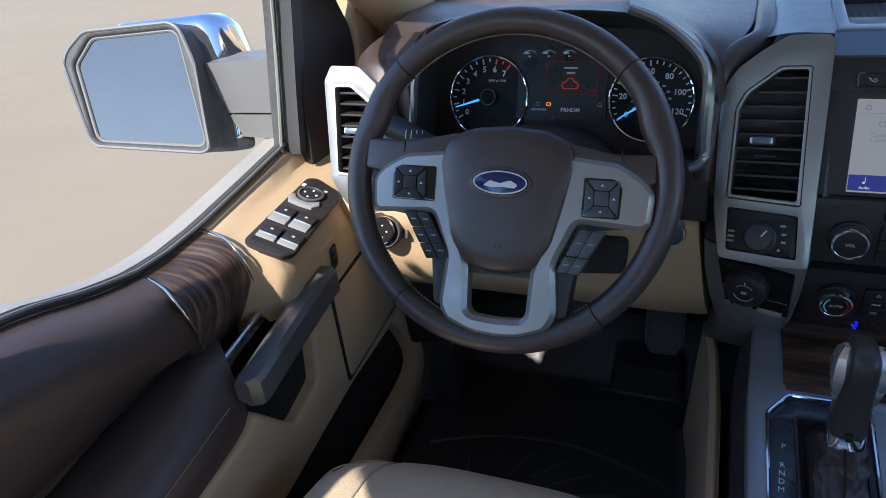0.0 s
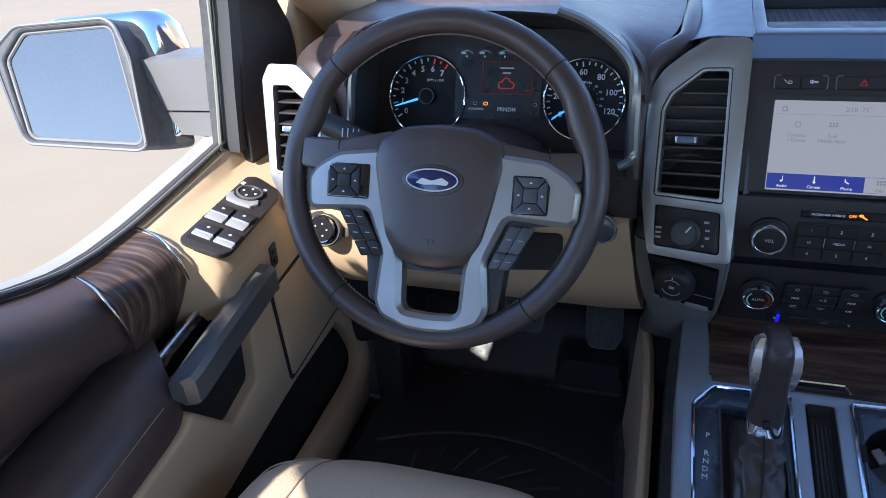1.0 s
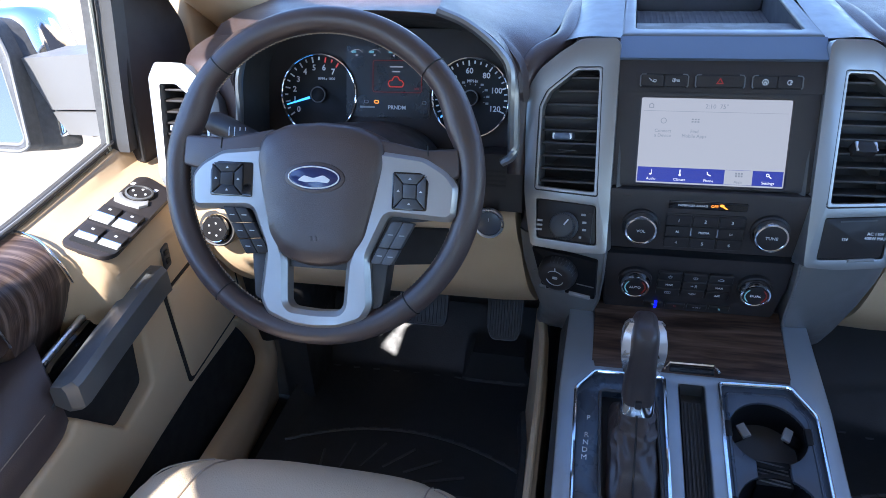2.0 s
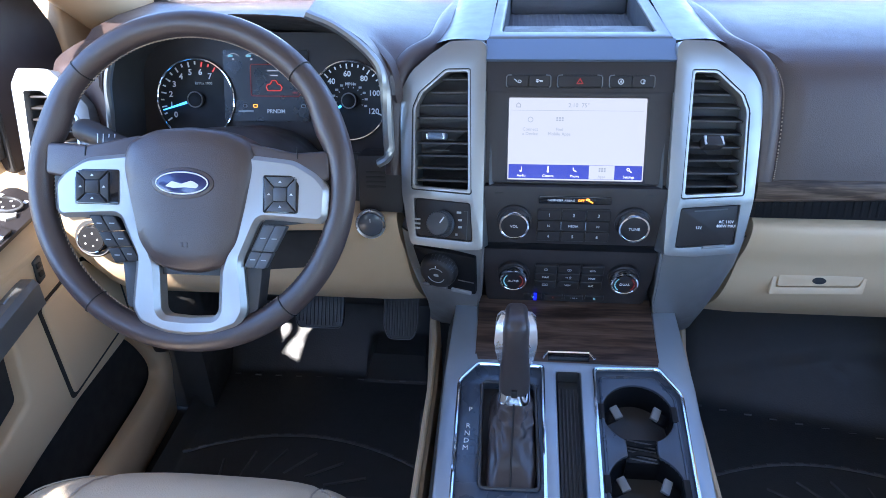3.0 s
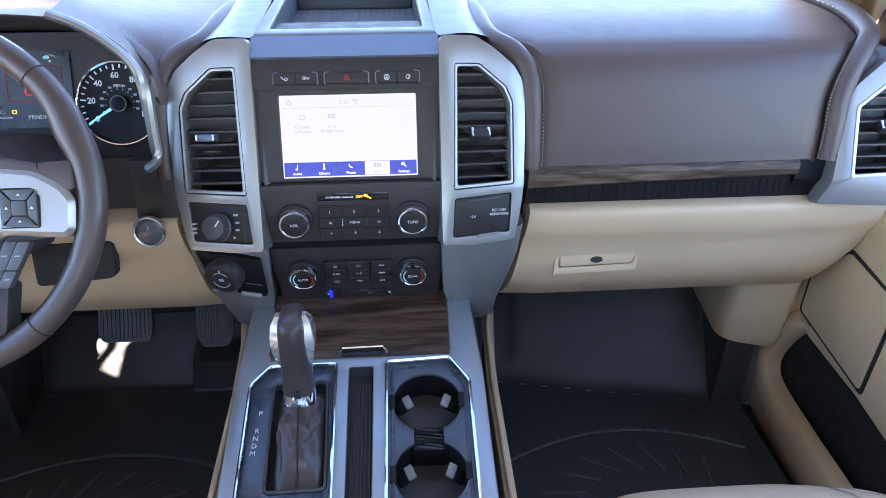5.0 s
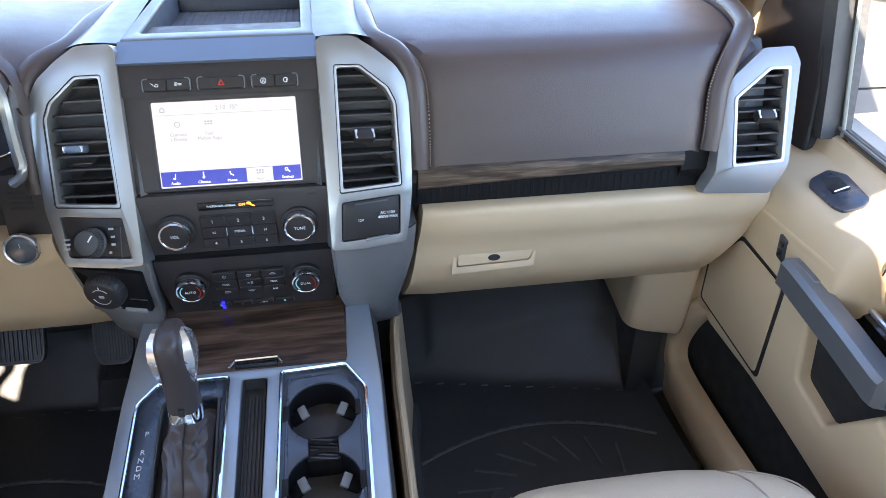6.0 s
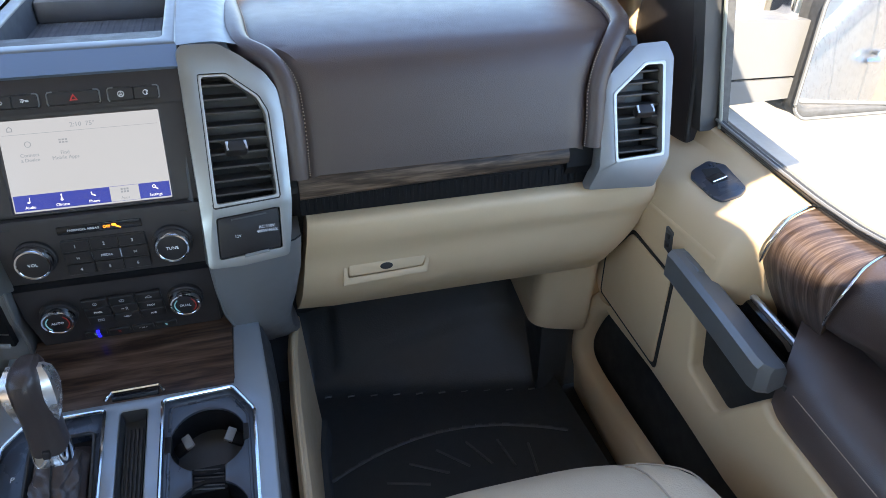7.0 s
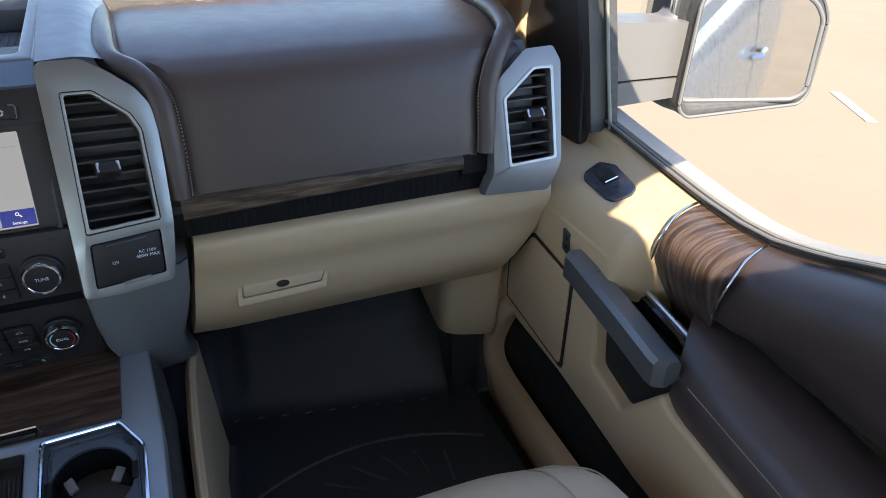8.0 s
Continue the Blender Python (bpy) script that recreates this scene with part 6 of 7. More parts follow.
def door(s):
    side = "driver" if s < 0 else "passenger"
    t = thing("front_door", (s * 0.85, 0.5, -0.05), "closed %s door with beige trim, wood inlay and brown armrest" % side, "vehicle door", "front doors")
    ys = list(np.linspace(1.06, 0.757, 14))

    # upper beige shelf
    rings = []
    for y in ys:
        b = belt(y)
        sh = 0.592
        rings.append([(s * x, y, z) for x, z in ((0.897, b - 0.006), (0.888, b - 0.010), (0.878, sh + 0.006), (0.868, sh), (0.838, sh - 0.009), (0.808, sh - 0.018), (0.792, sh - 0.030), (0.781, sh - 0.055), (0.7755, sh - 0.085),
                                                 (0.7775, 0.47), (0.80, 0.46), (0.90, 0.46))])
    # the shelf's rear end curls back under the wood
    last, b = rings[-1], belt(0.735)
    curl = [(0.897, b - 0.010), (0.876, b - 0.010), (0.868, b - 0.011), (0.848, b - 0.013), (0.838, b - 0.017), (0.829, b - 0.030), (0.826, b - 0.050), (0.832, b - 0.085), (0.850, b - 0.12), (0.868, b - 0.145), (0.885, b - 0.17), (0.90, b - 0.17)]
    for k in range(1, 7):
        f = k / 6
        e = f * f * (3 - 2 * f)
        rings.append([(p[0] + (s * q[0] - p[0]) * e, 0.757 - 0.042 * f, p[2] + (q[1] - p[2]) * e) for p, q in zip(last, curl)])
    part("upper_trim", loft(rings), BEIGE, t, "beige upper trim shelf")

    # main face, open under the pull bar
    m = yz(s, 0.777)
    face = [(1.010, 0.258), (1.062, 0.285), (1.085, 0.32), (1.085, 0.53), (0.757, 0.53), (0.757, 0.50), (0.778, 0.425), (0.764, 0.333), (0.689, 0.312), (0.617, 0.400), (0.60, 0.385), (0.30, 0.345), (-0.10, 0.345), (-0.10, 0.215), (0.64, 0.222), (0.75, 0.239), (0.857, 0.253)]
    part("main_trim", plate(rounded(face, 0.010), m, -0.11, 0.0, bevel=0.010, seg=3), BEIGE, t, "beige main door trim")
    inner = [(0.82, 0.44), (0.80, 0.318), (0.685, 0.296), (0.60, 0.39), (0.62, 0.44)]
    # flat near-black sheet in place of the recess's own shade
    part("pull_pocket", plate(inner, yz(s, 0.800), -0.01, 0.0), DARKGAP, t, "near-black sheet standing for shade behind the pull bar")
    part("recess_wall", plate([(0.80, 0.40), (0.80, 0.57), (0.745, 0.57), (0.745, 0.40)], yz(s, 0.868), -0.02, 0.0), BEIGE, t)
    part("recess_floor", slab((min(s * 0.79, s * 0.90), max(s * 0.79, s * 0.90)), (0.60, 0.80), (0.425, 0.432), 0.001), BLACK, t)

    # speaker panel with a dark seam round it
    spk = [(0.967, 0.456), (1.038, 0.369), (1.039, 0.294), (0.849, 0.273), (0.845, 0.443)]
    spo = [(0.969, 0.463), (1.045, 0.371), (1.046, 0.289), (0.842, 0.266), (0.838, 0.447)]
    part("speaker_seam", plate(rounded(spo, 0.010), m, -0.002, 0.0015), DARKGAP, t, "dark seam")
    part("speaker_panel", plate(rounded(spk, 0.009), m, -0.002, 0.004, bevel=0.002), BEIGE, t, "beige speaker panel")

    # lock rocker
    mk = m @ Matrix.Translation((0.866, 0.497, 0.0))
    lk = part("lock_switch", plate(rounded([(-0.008, -0.020), (0.010, -0.016), (0.013, 0.020), (-0.006, 0.016)], 0.003), mk, -0.002, 0.004, bevel=0.0015), BLACK, t, "black door lock switch")
    for v in (-0.006, 0.008):
        part("lock_rocker", plate(rect(-0.003, 0.007, v - 0.004, v + 0.004, 0.001), mk, 0.003, 0.006, bevel=0.0008), BTN, lk)

    # pull bar: faceted beam from high front to low rear
    rings = []
    for y, zt, f in ((0.834, 0.496, 0.88), (0.830, 0.501, 1.0), (0.815, 0.5005, 1.0), (0.70, 0.481, 1.0), (0.60, 0.4655, 1.0), (0.588, 0.4635, 0.95), (0.578, 0.459, 0.6)):
        q = [(0.7495, -0.003), (0.756, 0.0045), (0.782, 0.0030), (0.789, -0.004), (0.789, -0.034), (0.758, -0.043), (0.7495, -0.037)]
        y += 0.026 * max(0.0, 0.70 - y) / 0.12
        rings.append([(s * (0.789 + (x - 0.789) * f), y, zt + (dz if dz > -0.01 else dz * (0.55 + 0.45 * f))) for x, dz in q])
    part("pull_bar", loft(rings), GREYP, t, "dark satin grey pull bar", smooth=22)
    root = loft([[(s * x, y, z) for x, z in ((0.770, zt - 0.032), (0.760, zt - 0.004), (0.768, zt + 0.003), (0.806, zt + 0.001), (0.812, zt - 0.006), (0.812, zt - 0.032))] for y, zt in ((0.828, 0.499), (0.82, 0.502), (0.79, 0.4985), (0.777, 0.4965), (0.774, 0.492))])
    part("bar_root", root, GREYP, t, smooth=22)

    # inside release: black paddle with a chrome edge
    rel = loft([[(s * x, y, z) for x, z in ((0.820, z0 - 0.030), (0.822, z0 - 0.004), (0.828, z0), (0.838, z0 - 0.001), (0.842, z0 - 0.030))]
                for y, z0 in ((0.786, 0.464), (0.780, 0.473), (0.768, 0.4745), (0.655, 0.4585), (0.642, 0.452))])
    part("release_paddle", rel, GLOSS, t, "gloss black release paddle")
    part("release_edge", tube([(s * 0.830, 0.772, 0.4790), (s * 0.830, 0.640, 0.4600)], 0.0052, 10), SATIN, t, "satin chrome release edge")

    # wood inlay: rolls from the sill over and back into the recess
    def roll(y, lift=0.0):
        b = belt(y)
        return [(0.897, b - 0.006 + lift), (0.872, b - 0.004 + lift), (0.842, b - 0.008 + lift), (0.822 - lift, b - 0.022), (0.817 - lift, b - 0.045), (0.826 - lift, b - 0.080), (0.846 - lift, b - 0.12), (0.868 - lift, b - 0.155), (0.885 - lift, b - 0.20)]
    slant = [v.x for v in spline([(0.0, 0, 0), (-0.008, 0, 0), (-0.018, 0, 0), (-0.026, 0, 0), (-0.022, 0, 0), (-0.008, 0, 0), (0.010, 0, 0), (0.026, 0, 0), (0.040, 0, 0)], 22)]
    wys = np.linspace(0.738, 0.616, 12)
    rings = []
    for y in wys:
        p = spline([(a, c, 0) for a, c in roll(y)], 22)
        rings.append([(s * q.x, y + o, q.y) for q, o in zip(p, slant)] + [(s * 0.91, y, belt(y) - 0.2), (s * 0.91, y, belt(y) - 0.008)])
    part("wood_inlay", loft(rings), WOODV, t, "dark brown open-pored wood inlay")
    for y, n_ in ((0.741, 22), (0.615, 15)):
        p = spline([(a, c, 0) for a, c in roll(y, 0.002)], 22)
        part("inlay_edge", tube([(s * q.x, y + o, q.y) for q, o in list(zip(p, slant))[:n_]], 0.0018, 12), CHROME, t, "chrome inlay edge")

    # leather upper behind the wood
    rings = []
    back_slant = [v.x for v in spline([(0.0, 0, 0), (-0.010, 0, 0), (-0.024, 0, 0), (-0.022, 0, 0), (-0.008, 0, 0), (0.012, 0, 0), (0.028, 0, 0), (0.034, 0, 0)], 20)]
    for y in np.linspace(0.622, -0.11, 22):
        b = belt(y)
        f = min(1.0, (0.622 - y) / 0.03)
        p = spline([(0.897, b - 0.006, 0), (0.868, b - 0.003, 0), (0.836, b - 0.014, 0), (0.822, b - 0.045, 0), (0.828, b - 0.085, 0), (0.850, min(0.52, b - 0.115), 0), (0.874, 0.487, 0), (0.885, 0.468, 0)], 20)
        rings.append([(s * (q.x + 0.004 * (1 - f)), y + o, q.y) for q, o in zip(p, back_slant)] + [(s * 0.91, y, 0.46), (s * 0.91, y, b - 0.008)])
    part("leather_upper", loft(rings), BROWN, t, "brown leather upper trim")
    # armrest
    rings = []
    for y in np.linspace(0.614, -0.10, 18):
        f = min(1.0, (0.620 - y) / 0.03)
        z0 = 0.4375 - (0.60 - max(y, 0.3)) * 0.14
        p = spline([(0.895, z0 + 0.050, 0), (0.868, z0 + 0.052, 0), (0.832, z0 + 0.043, 0), (0.803, z0 + 0.022, 0), (0.789, z0 - 0.003, 0), (0.785, z0 - 0.028, 0), (0.786, z0 - 0.055, 0)], 20)
        rings.append([(s * (0.84 + (q.x - 0.84) * (0.9 + 0.1 * f)), y + max(0.0, q.x - 0.79) * 0.8, q.y - 0.008 * (1 - f)) for q in p] + [(s * 0.80, y, z0 - 0.07), (s * 0.895, y, z0 - 0.07)])
    part("armrest", loft(rings), DOORL, t, "brown leather armrest")
    st = []
    for i in range(140):
        y = 0.585 - i * 0.0047
        z0 = 0.4375 - (0.60 - max(y, 0.3)) * 0.14
        st.append(tube([(s * 0.7885, y, z0 - 0.003), (s * 0.7885, y - 0.0033, z0 - 0.003 - 0.0005)], 0.0007, 4))
    tagged(part("armrest_stitching", join(*st), STITCH, t, "tan stitching"), kind="stuff")

    # map pocket: rim band, wall and a near-black sheet painted as its inner shade
    outer = spline([(0.776, 1.052, 0.288), (0.775, 1.088, 0.245), (0.773, 1.118, 0.190), (0.770, 1.123, 0.130), (0.768, 1.108, 0.080), (0.766, 1.070, 0.050), (0.764, 1.00, 0.026), (0.762, 0.88, 0.005), (0.76, 0.5, 0.0), (0.76, 0.0, 0.0)], 48)
    inner = spline([(0.776, 1.000, 0.282), (0.775, 1.042, 0.235), (0.773, 1.068, 0.185), (0.770, 1.077, 0.145), (0.768, 1.062, 0.120), (0.766, 1.015, 0.111), (0.764, 0.94, 0.109), (0.762, 0.85, 0.108), (0.76, 0.5, 0.105), (0.76, 0.0, 0.105)], 48)
    rings = []
    for p, q in zip(outer, inner):
        rings.append([(s * (p.x + (q.x - p.x) * f + dx), p.y + (q.y - p.y) * f, p.z + (q.z - p.z) * f)
                      for f, dx in ((0.0, 0.026), (0.0, 0.010), (0.10, 0.0), (0.35, -0.007), (0.65, -0.008), (0.90, -0.003), (1.0, 0.006), (1.0, 0.026))])
    part("pocket_rim", loft(rings), BEIGE, t, "beige rounded pocket rim", smooth=60)
    wall = loft([[(s * (p.x + 0.004), p.y - 0.002, p.z + 0.004), (s * (p.x + 0.014), p.y - 0.004, p.z + 0.004), (s * (p.x + 0.03), p.y - 0.004, -0.03), (s * (p.x + 0.02), p.y - 0.002, -0.03)] for p in outer[16:]])
    part("pocket_wall", wall, BEIGE, t)
    part("pocket_inside", plate([(1.10, -0.03), (1.10, 0.22), (1.05, 0.28), (-0.1, 0.28), (-0.1, -0.03)], yz(s, 0.802), -0.02, 0.0), DARKGAP, t, "near-black sheet standing for shade in the map pocket")

    # window seal, outer sill, lowered glass
    by = list(np.linspace(0.972, -0.11, 40))
    part("window_seal", tube([(s * 0.9015, y, belt(y) + 0.001) for y in by], 0.0062, 8), BLACK, t, "black rubber window seal")
    part("seal_lip", tube([(s * 0.894, y, belt(y) + 0.0065) for y in by], 0.0024, 6), GREYM, t, "pale seal lip")
    sill = loft([[(s * 0.908, y, belt(y) - 0.008), (s * 0.914, y, belt(y) + 0.004), (s * 0.952, y, belt(y) - 0.002), (s * 0.972, y, belt(y) - 0.030), (s * 0.93, y, belt(y) - 0.06)] for y in np.linspace(1.02, -0.11, 36)])
    part("outer_sill", sill, BELTM, t, "pale grey outer belt moulding")
    gl = loft([[(s * 0.906, y, 0.30), (s * 0.910, y, 0.30), (s * 0.910, y, belt(y) - 0.012), (s * 0.906, y, belt(y) - 0.012)] for y in (0.96, 0.735, 0.607, 0.465, -0.09)])
    part("side_window", gl, GLASS, t, "clear side window, lowered into the door")

    # sail panel and front window channel
    sail = plate(rounded([(1.15, 0.57), (0.995, 0.59), (1.008, 0.70), (1.025, 0.80), (1.05, 0.95), (1.10, 0.95), (1.165, 0.832), (1.198, 0.78), (1.205, 0.735), (1.19, 0.66)], 0.012), yz(s, 0.868), -0.02, 0.004, bevel=0.008, seg=3)
    part("sail_panel", sail, CHARCOAL, t, "charcoal sail panel")
    chan = loft([[(s * x, y + dy, z) for x, dy in ((0.868 - k, 0.0), (0.905 - k, 0.0), (0.905 - k, 0.030), (0.868 - k, 0.030))] for y, z, k in ((0.972, 0.622, 0.0), (0.985, 0.72, 0.006), (1.0, 0.83, 0.015), (1.0, 0.93, 0.03))])
    part("window_channel", chan, BLACK, t, "black window channel")
    edge = loft([[(s * x, y + dy, z) for x, dy in ((0.898 - k, -0.003), (0.913 - k, -0.006), (0.913 - k, 0.0), (0.898 - k, 0.002))] for y, z, k in ((0.970, 0.618, 0.0), (0.983, 0.72, 0.006), (0.998, 0.83, 0.015), (0.998, 0.93, 0.03))])
    part("glass_edge", edge, DARKM, t, "dark glass channel edge")
    line = spline([(s * (0.895 - k), y - 0.006, z) for y, z, k in ((0.968, 0.628, 0.0), (0.970, 0.645, 0.0), (0.982, 0.72, 0.006), (0.996, 0.83, 0.015), (0.996, 0.93, 0.03))], 16)
    part("channel_lip", tube(line, 0.0030, 6), SEALM, t, "pale grey-green channel lip")
    groove = spline([(s * 0.863, y, z) for y, z in ((0.993, 0.60), (1.004, 0.70), (1.021, 0.80), (1.045, 0.94))], 14)
    part("sail_groove", tube(groove, 0.0045, 8), DARKGAP, t, "dark groove beside the sail panel")
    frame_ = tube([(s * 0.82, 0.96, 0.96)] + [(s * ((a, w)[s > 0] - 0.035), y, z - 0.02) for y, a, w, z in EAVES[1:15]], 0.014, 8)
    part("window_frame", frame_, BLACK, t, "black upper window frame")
    # unseen strip added outside the roof edge to narrow the floor's sun streak
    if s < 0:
        sun_strip = loft([[(s * (a + k), y, z + dz) for k, dz in ((0.030, -0.004), (0.036, -0.010), (0.056, -0.006), (0.056, 0.004), (0.036, 0.004))] for y, a, z in ((0.155, 0.895, 1.205), (0.108, 0.904, 1.21), (0.064, 0.937, 1.21), (-0.016, 0.980, 1.21), (-0.07, 0.985, 1.21))])
        part("sun_blocker", sun_strip, BLACK, t, "unseen black strip added beside the roof to block sun")
    return t


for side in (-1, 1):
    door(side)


def window_switch(s):
    x0, y0, z0 = (0.838, 0.872, 0.5845) if s > 0 else (-0.812, 0.850, 0.5765)
    m = basis((x0, y0, z0), (-s * 0.30, 0, 1), (0, 1, 0))
    flat = lambda pts: [(y - y0, -(x - x0) * 1.044) for x, y in pts]
    at = lambda x, y, w=0.0: m @ Matrix.Translation((y - y0, -(x - x0) * 1.044, w))
    if s > 0:
        t = thing("window_switch", m.translation, "single black window switch set in the door shelf", "window switch")
        out = flat([(0.859, 0.926), (0.871, 0.900), (0.858, 0.828), (0.843, 0.818), (0.816, 0.822), (0.812, 0.838), (0.817, 0.903), (0.828, 0.918)])
        part("plate", plate(rounded(out, 0.006), m, -0.004, 0.003, bevel=0.0015), DARKBLUE, t, "blue-black plate")
        part("well", plate(rounded(flat([(0.838, 0.909), (0.858, 0.899), (0.853, 0.862), (0.828, 0.864)]), 0.003), m, 0.002, 0.0036), DARKGAP, t)
        rk = part("rocker", slab((-0.016, 0.012), (-0.011, 0.011), (-0.004, 0.0045), 0.002, at(0.841, 0.880) @ Matrix.Rotation(radians(10), 4, "Y")), BTN, t, "black rocker")
        part("rocker_edge", tube([at(0.852, 0.866, 0.006).translation, at(0.831, 0.866, 0.006).translation], 0.0014, 6), CHROME, rk, "chrome edge")
        return
    t = thing("window_switch_panel", m.translation, "charcoal panel with mirror dial and four window switches", "window switch")
    out = flat([(-0.851, 0.950), (-0.838, 0.960), (-0.792, 0.943), (-0.783, 0.924), (-0.767, 0.760), (-0.776, 0.745), (-0.829, 0.743), (-0.838, 0.752)])
    part("plate", plate(rounded(out, 0.008), m, -0.004, 0.003, bevel=0.0015), CHARCOAL, t)
    md = at(-0.820, 0.904, 0.003)
    d = part("mirror_dial", lathe([(0.021, 0), (0.021, 0.003), (0.018, 0.006), (0.0175, 0.004), (0, 0.005)], md), BTN, t, "round mirror adjuster")
    part("dial_ring", lathe([(0.0205, 0.003), (0.0205, 0.0055), (0.0175, 0.0062), (0.0175, 0.004)], md), SILVER, d)
    for a in range(4):
        part("marking", plate(ellipse(0.010 * math.cos(a * math.pi / 2), 0.010 * math.sin(a * math.pi / 2), 0.0020, 0.0020, 8), md, 0.0045, 0.0055), MARK, d)
    for x in (-0.844, -0.808):
        part("marking", plate(rect(-0.004, 0.004, -0.003, 0.003, 0.001), at(x, 0.928, 0.003), 0, 0.0006), MARK, t)
    cres = [(0.0235 * math.cos(radians(a)), 0.0235 * math.sin(radians(a))) for a in range(115, 246, 13)] + [(-0.021, -0.027), (-0.034, -0.020), (-0.036, 0.0), (-0.034, 0.020), (-0.021, 0.027)]
    part("dial_crescent", plate(cres, md, -0.001, 0.0045, bevel=0.0015), PALE, d, "pale crescent under the dial")
    for k, (xc, y) in enumerate(((-0.809, 0.836), (-0.800, 0.783))):
        part("switch_well", plate(rect(-0.027, 0.017, -0.034, 0.034, 0.004), at(xc, y, 0.002), 0, 0.0016), DARKGAP, t)
        for e in (-0.0165, 0.0165):
            lay = at(xc + e, y, 0.003) @ Matrix.Rotation(radians(-7), 4, "Y")
            rk = part("rocker", slab((-0.006, 0.014), (-0.0150, 0.0150), (-0.002, 0.0055), 0.002, lay), BTN, t, "black rocker")
            part("rocker_lip", slab((-0.024 if k == 0 else -0.016, -0.0055), (-0.0152, 0.0152), (-0.002, 0.0050), 0.002, lay), PALE, rk, "lip paled to stand for sky glare")
            part("rocker_edge", tube([lay @ Vector((-0.0060, -0.0145, 0.0052)), lay @ Vector((-0.0060, 0.0145, 0.0052))], 0.0010, 5), CHROME, rk, "chrome edge")
            part("marking", plate(rect(0.003, 0.0065, -0.0022, 0.0022, 0.0006), lay, 0.0053, 0.0060), ICON, rk)


window_switch(-1)
window_switch(1)


def door_mirror(s):
    t = thing("door_mirror", (s * 1.12, 0.96, 0.63), "large chrome-capped door mirror on a grey arm", "side mirror", "door mirrors")
    loc = [(-0.149, 0.037), (-0.137, 0.060), (-0.102, 0.090), (0.068, 0.1035), (0.087, 0.093), (0.112, 0.040), (0.1335, -0.098), (0.120, -0.1055), (-0.090, -0.1025), (-0.104, -0.091), (-0.129, -0.022)]
    hole = [(-0.129, 0.0345), (-0.092, 0.0796), (0.066, 0.0925), (0.079, 0.0842), (0.1225, -0.086), (0.113, -0.0960), (-0.086, -0.0942), (-0.097, -0.086)]
    if s > 0:
        loc = [(-0.1145, -0.097), (-0.099, -0.1125), (0.108, -0.0998), (0.121, -0.081), (0.1255, 0.040), (0.110, 0.072), (0.080, 0.092), (-0.070, 0.105), (-0.092, 0.097), (-0.104, 0.070)]
        hole = [(-0.106, -0.081), (-0.0955, -0.0935), (0.086, -0.0885), (0.1055, -0.074), (0.1055, 0.044), (0.089, 0.069), (0.065, 0.083), (-0.066, 0.096), (-0.084, 0.090), (-0.096, 0.068)]
    cx, cz = s * 1.14, 0.74
    m = basis((cx, 0.945, cz), (-s * (0.10 if s < 0 else 0.22), -1, 0.34 if s < 0 else 0.03), (1, 0, 0))
    ring_o, ring_i = rounded(loc, 0.012), rounded(hole, 0.009)
    part("housing_rim", plate(ring_o, m, -0.04, 0.0, [ring_i], 0.006, 3), DARKM, t, "dusty black housing rim")
    hull = lambda w, f, o: [m @ Vector((p[0] * f - s * o, p[1] * f, w)) for p in ring_o]
    deep = 1.7 if s < 0 else 1.0
    part("housing_side", loft([hull(-0.034, 1.0, 0), hull(-0.06, 0.995, 0.012 * deep), hull(-0.085, 0.97, 0.022 * deep), hull(-0.09, 0.94, 0.022 * deep)]), DARKM, t, "dusty black housing side")
    shell = lambda w, f, o, up: [m @ Vector((p[0] * f - s * o, p[1] * f + up, w)) for p in ring_o]
    cap = [shell(-0.050, 0.985, 0.010, 0.006), shell(-0.062, 1.0, 0.022, 0.018), shell(-0.095, 0.985, 0.036, 0.026), shell(-0.125, 0.92, 0.044, 0.024), shell(-0.150, 0.80, 0.046, 0.016), shell(-0.168, 0.62, 0.046, 0.0), shell(-0.175, 0.35, 0.046, 0.0)]
    part("cap", loft(cap), CHROME, t, "chrome mirror cap", smooth=60)
    gm = m if s < 0 else m @ Matrix.Rotation(-0.224, 4, "Y") @ Matrix.Rotation(0.015, 4, "X")
    gl = [(a * 0.985, b_ * 0.985) for a, b_ in hole]
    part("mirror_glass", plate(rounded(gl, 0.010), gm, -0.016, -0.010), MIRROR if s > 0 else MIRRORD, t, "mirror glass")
    part("glass_rim", tube([gm @ Vector((p[0], p[1], -0.0095)) for p in rounded(gl, 0.010)], 0.0036, 8, True), GREYM, t, "grey mirror edge")
    part("rim_edge", tube([m @ Vector((p[0] * 0.985, p[1] * 0.985, 0.0)) for p in ring_o], 0.0030, 6, True), GREYM, t, "grey outer rim edge")
    lo, mid_, hi = (0.635, 0.682, 0.772) if s < 0 else (0.648, 0.692, 0.785)
    arm = loft([[(s * 0.90, y, z) for y, z in ((1.0, mid_), (1.0, hi), (1.075, hi), (1.075, mid_))], [(s * 1.06, y, z) for y, z in ((0.99, mid_), (0.99, hi - 0.008), (1.06, hi - 0.008), (1.06, mid_))]])
    part("arm", arm, GREYM, t, "grey mirror arm")
    low = loft([[(s * 0.90, y, z) for y, z in ((1.0, lo), (1.0, mid_ - 0.004), (1.07, mid_ - 0.004), (1.07, lo))], [(s * 1.045, y, z) for y, z in ((0.99, lo + 0.008), (0.99, mid_ - 0.004), (1.06, mid_ - 0.004), (1.06, lo + 0.008))]])
    part("arm_lower", low, GREYM, t, "grey lower arm cover")


for side in (-1, 1):
    door_mirror(side)


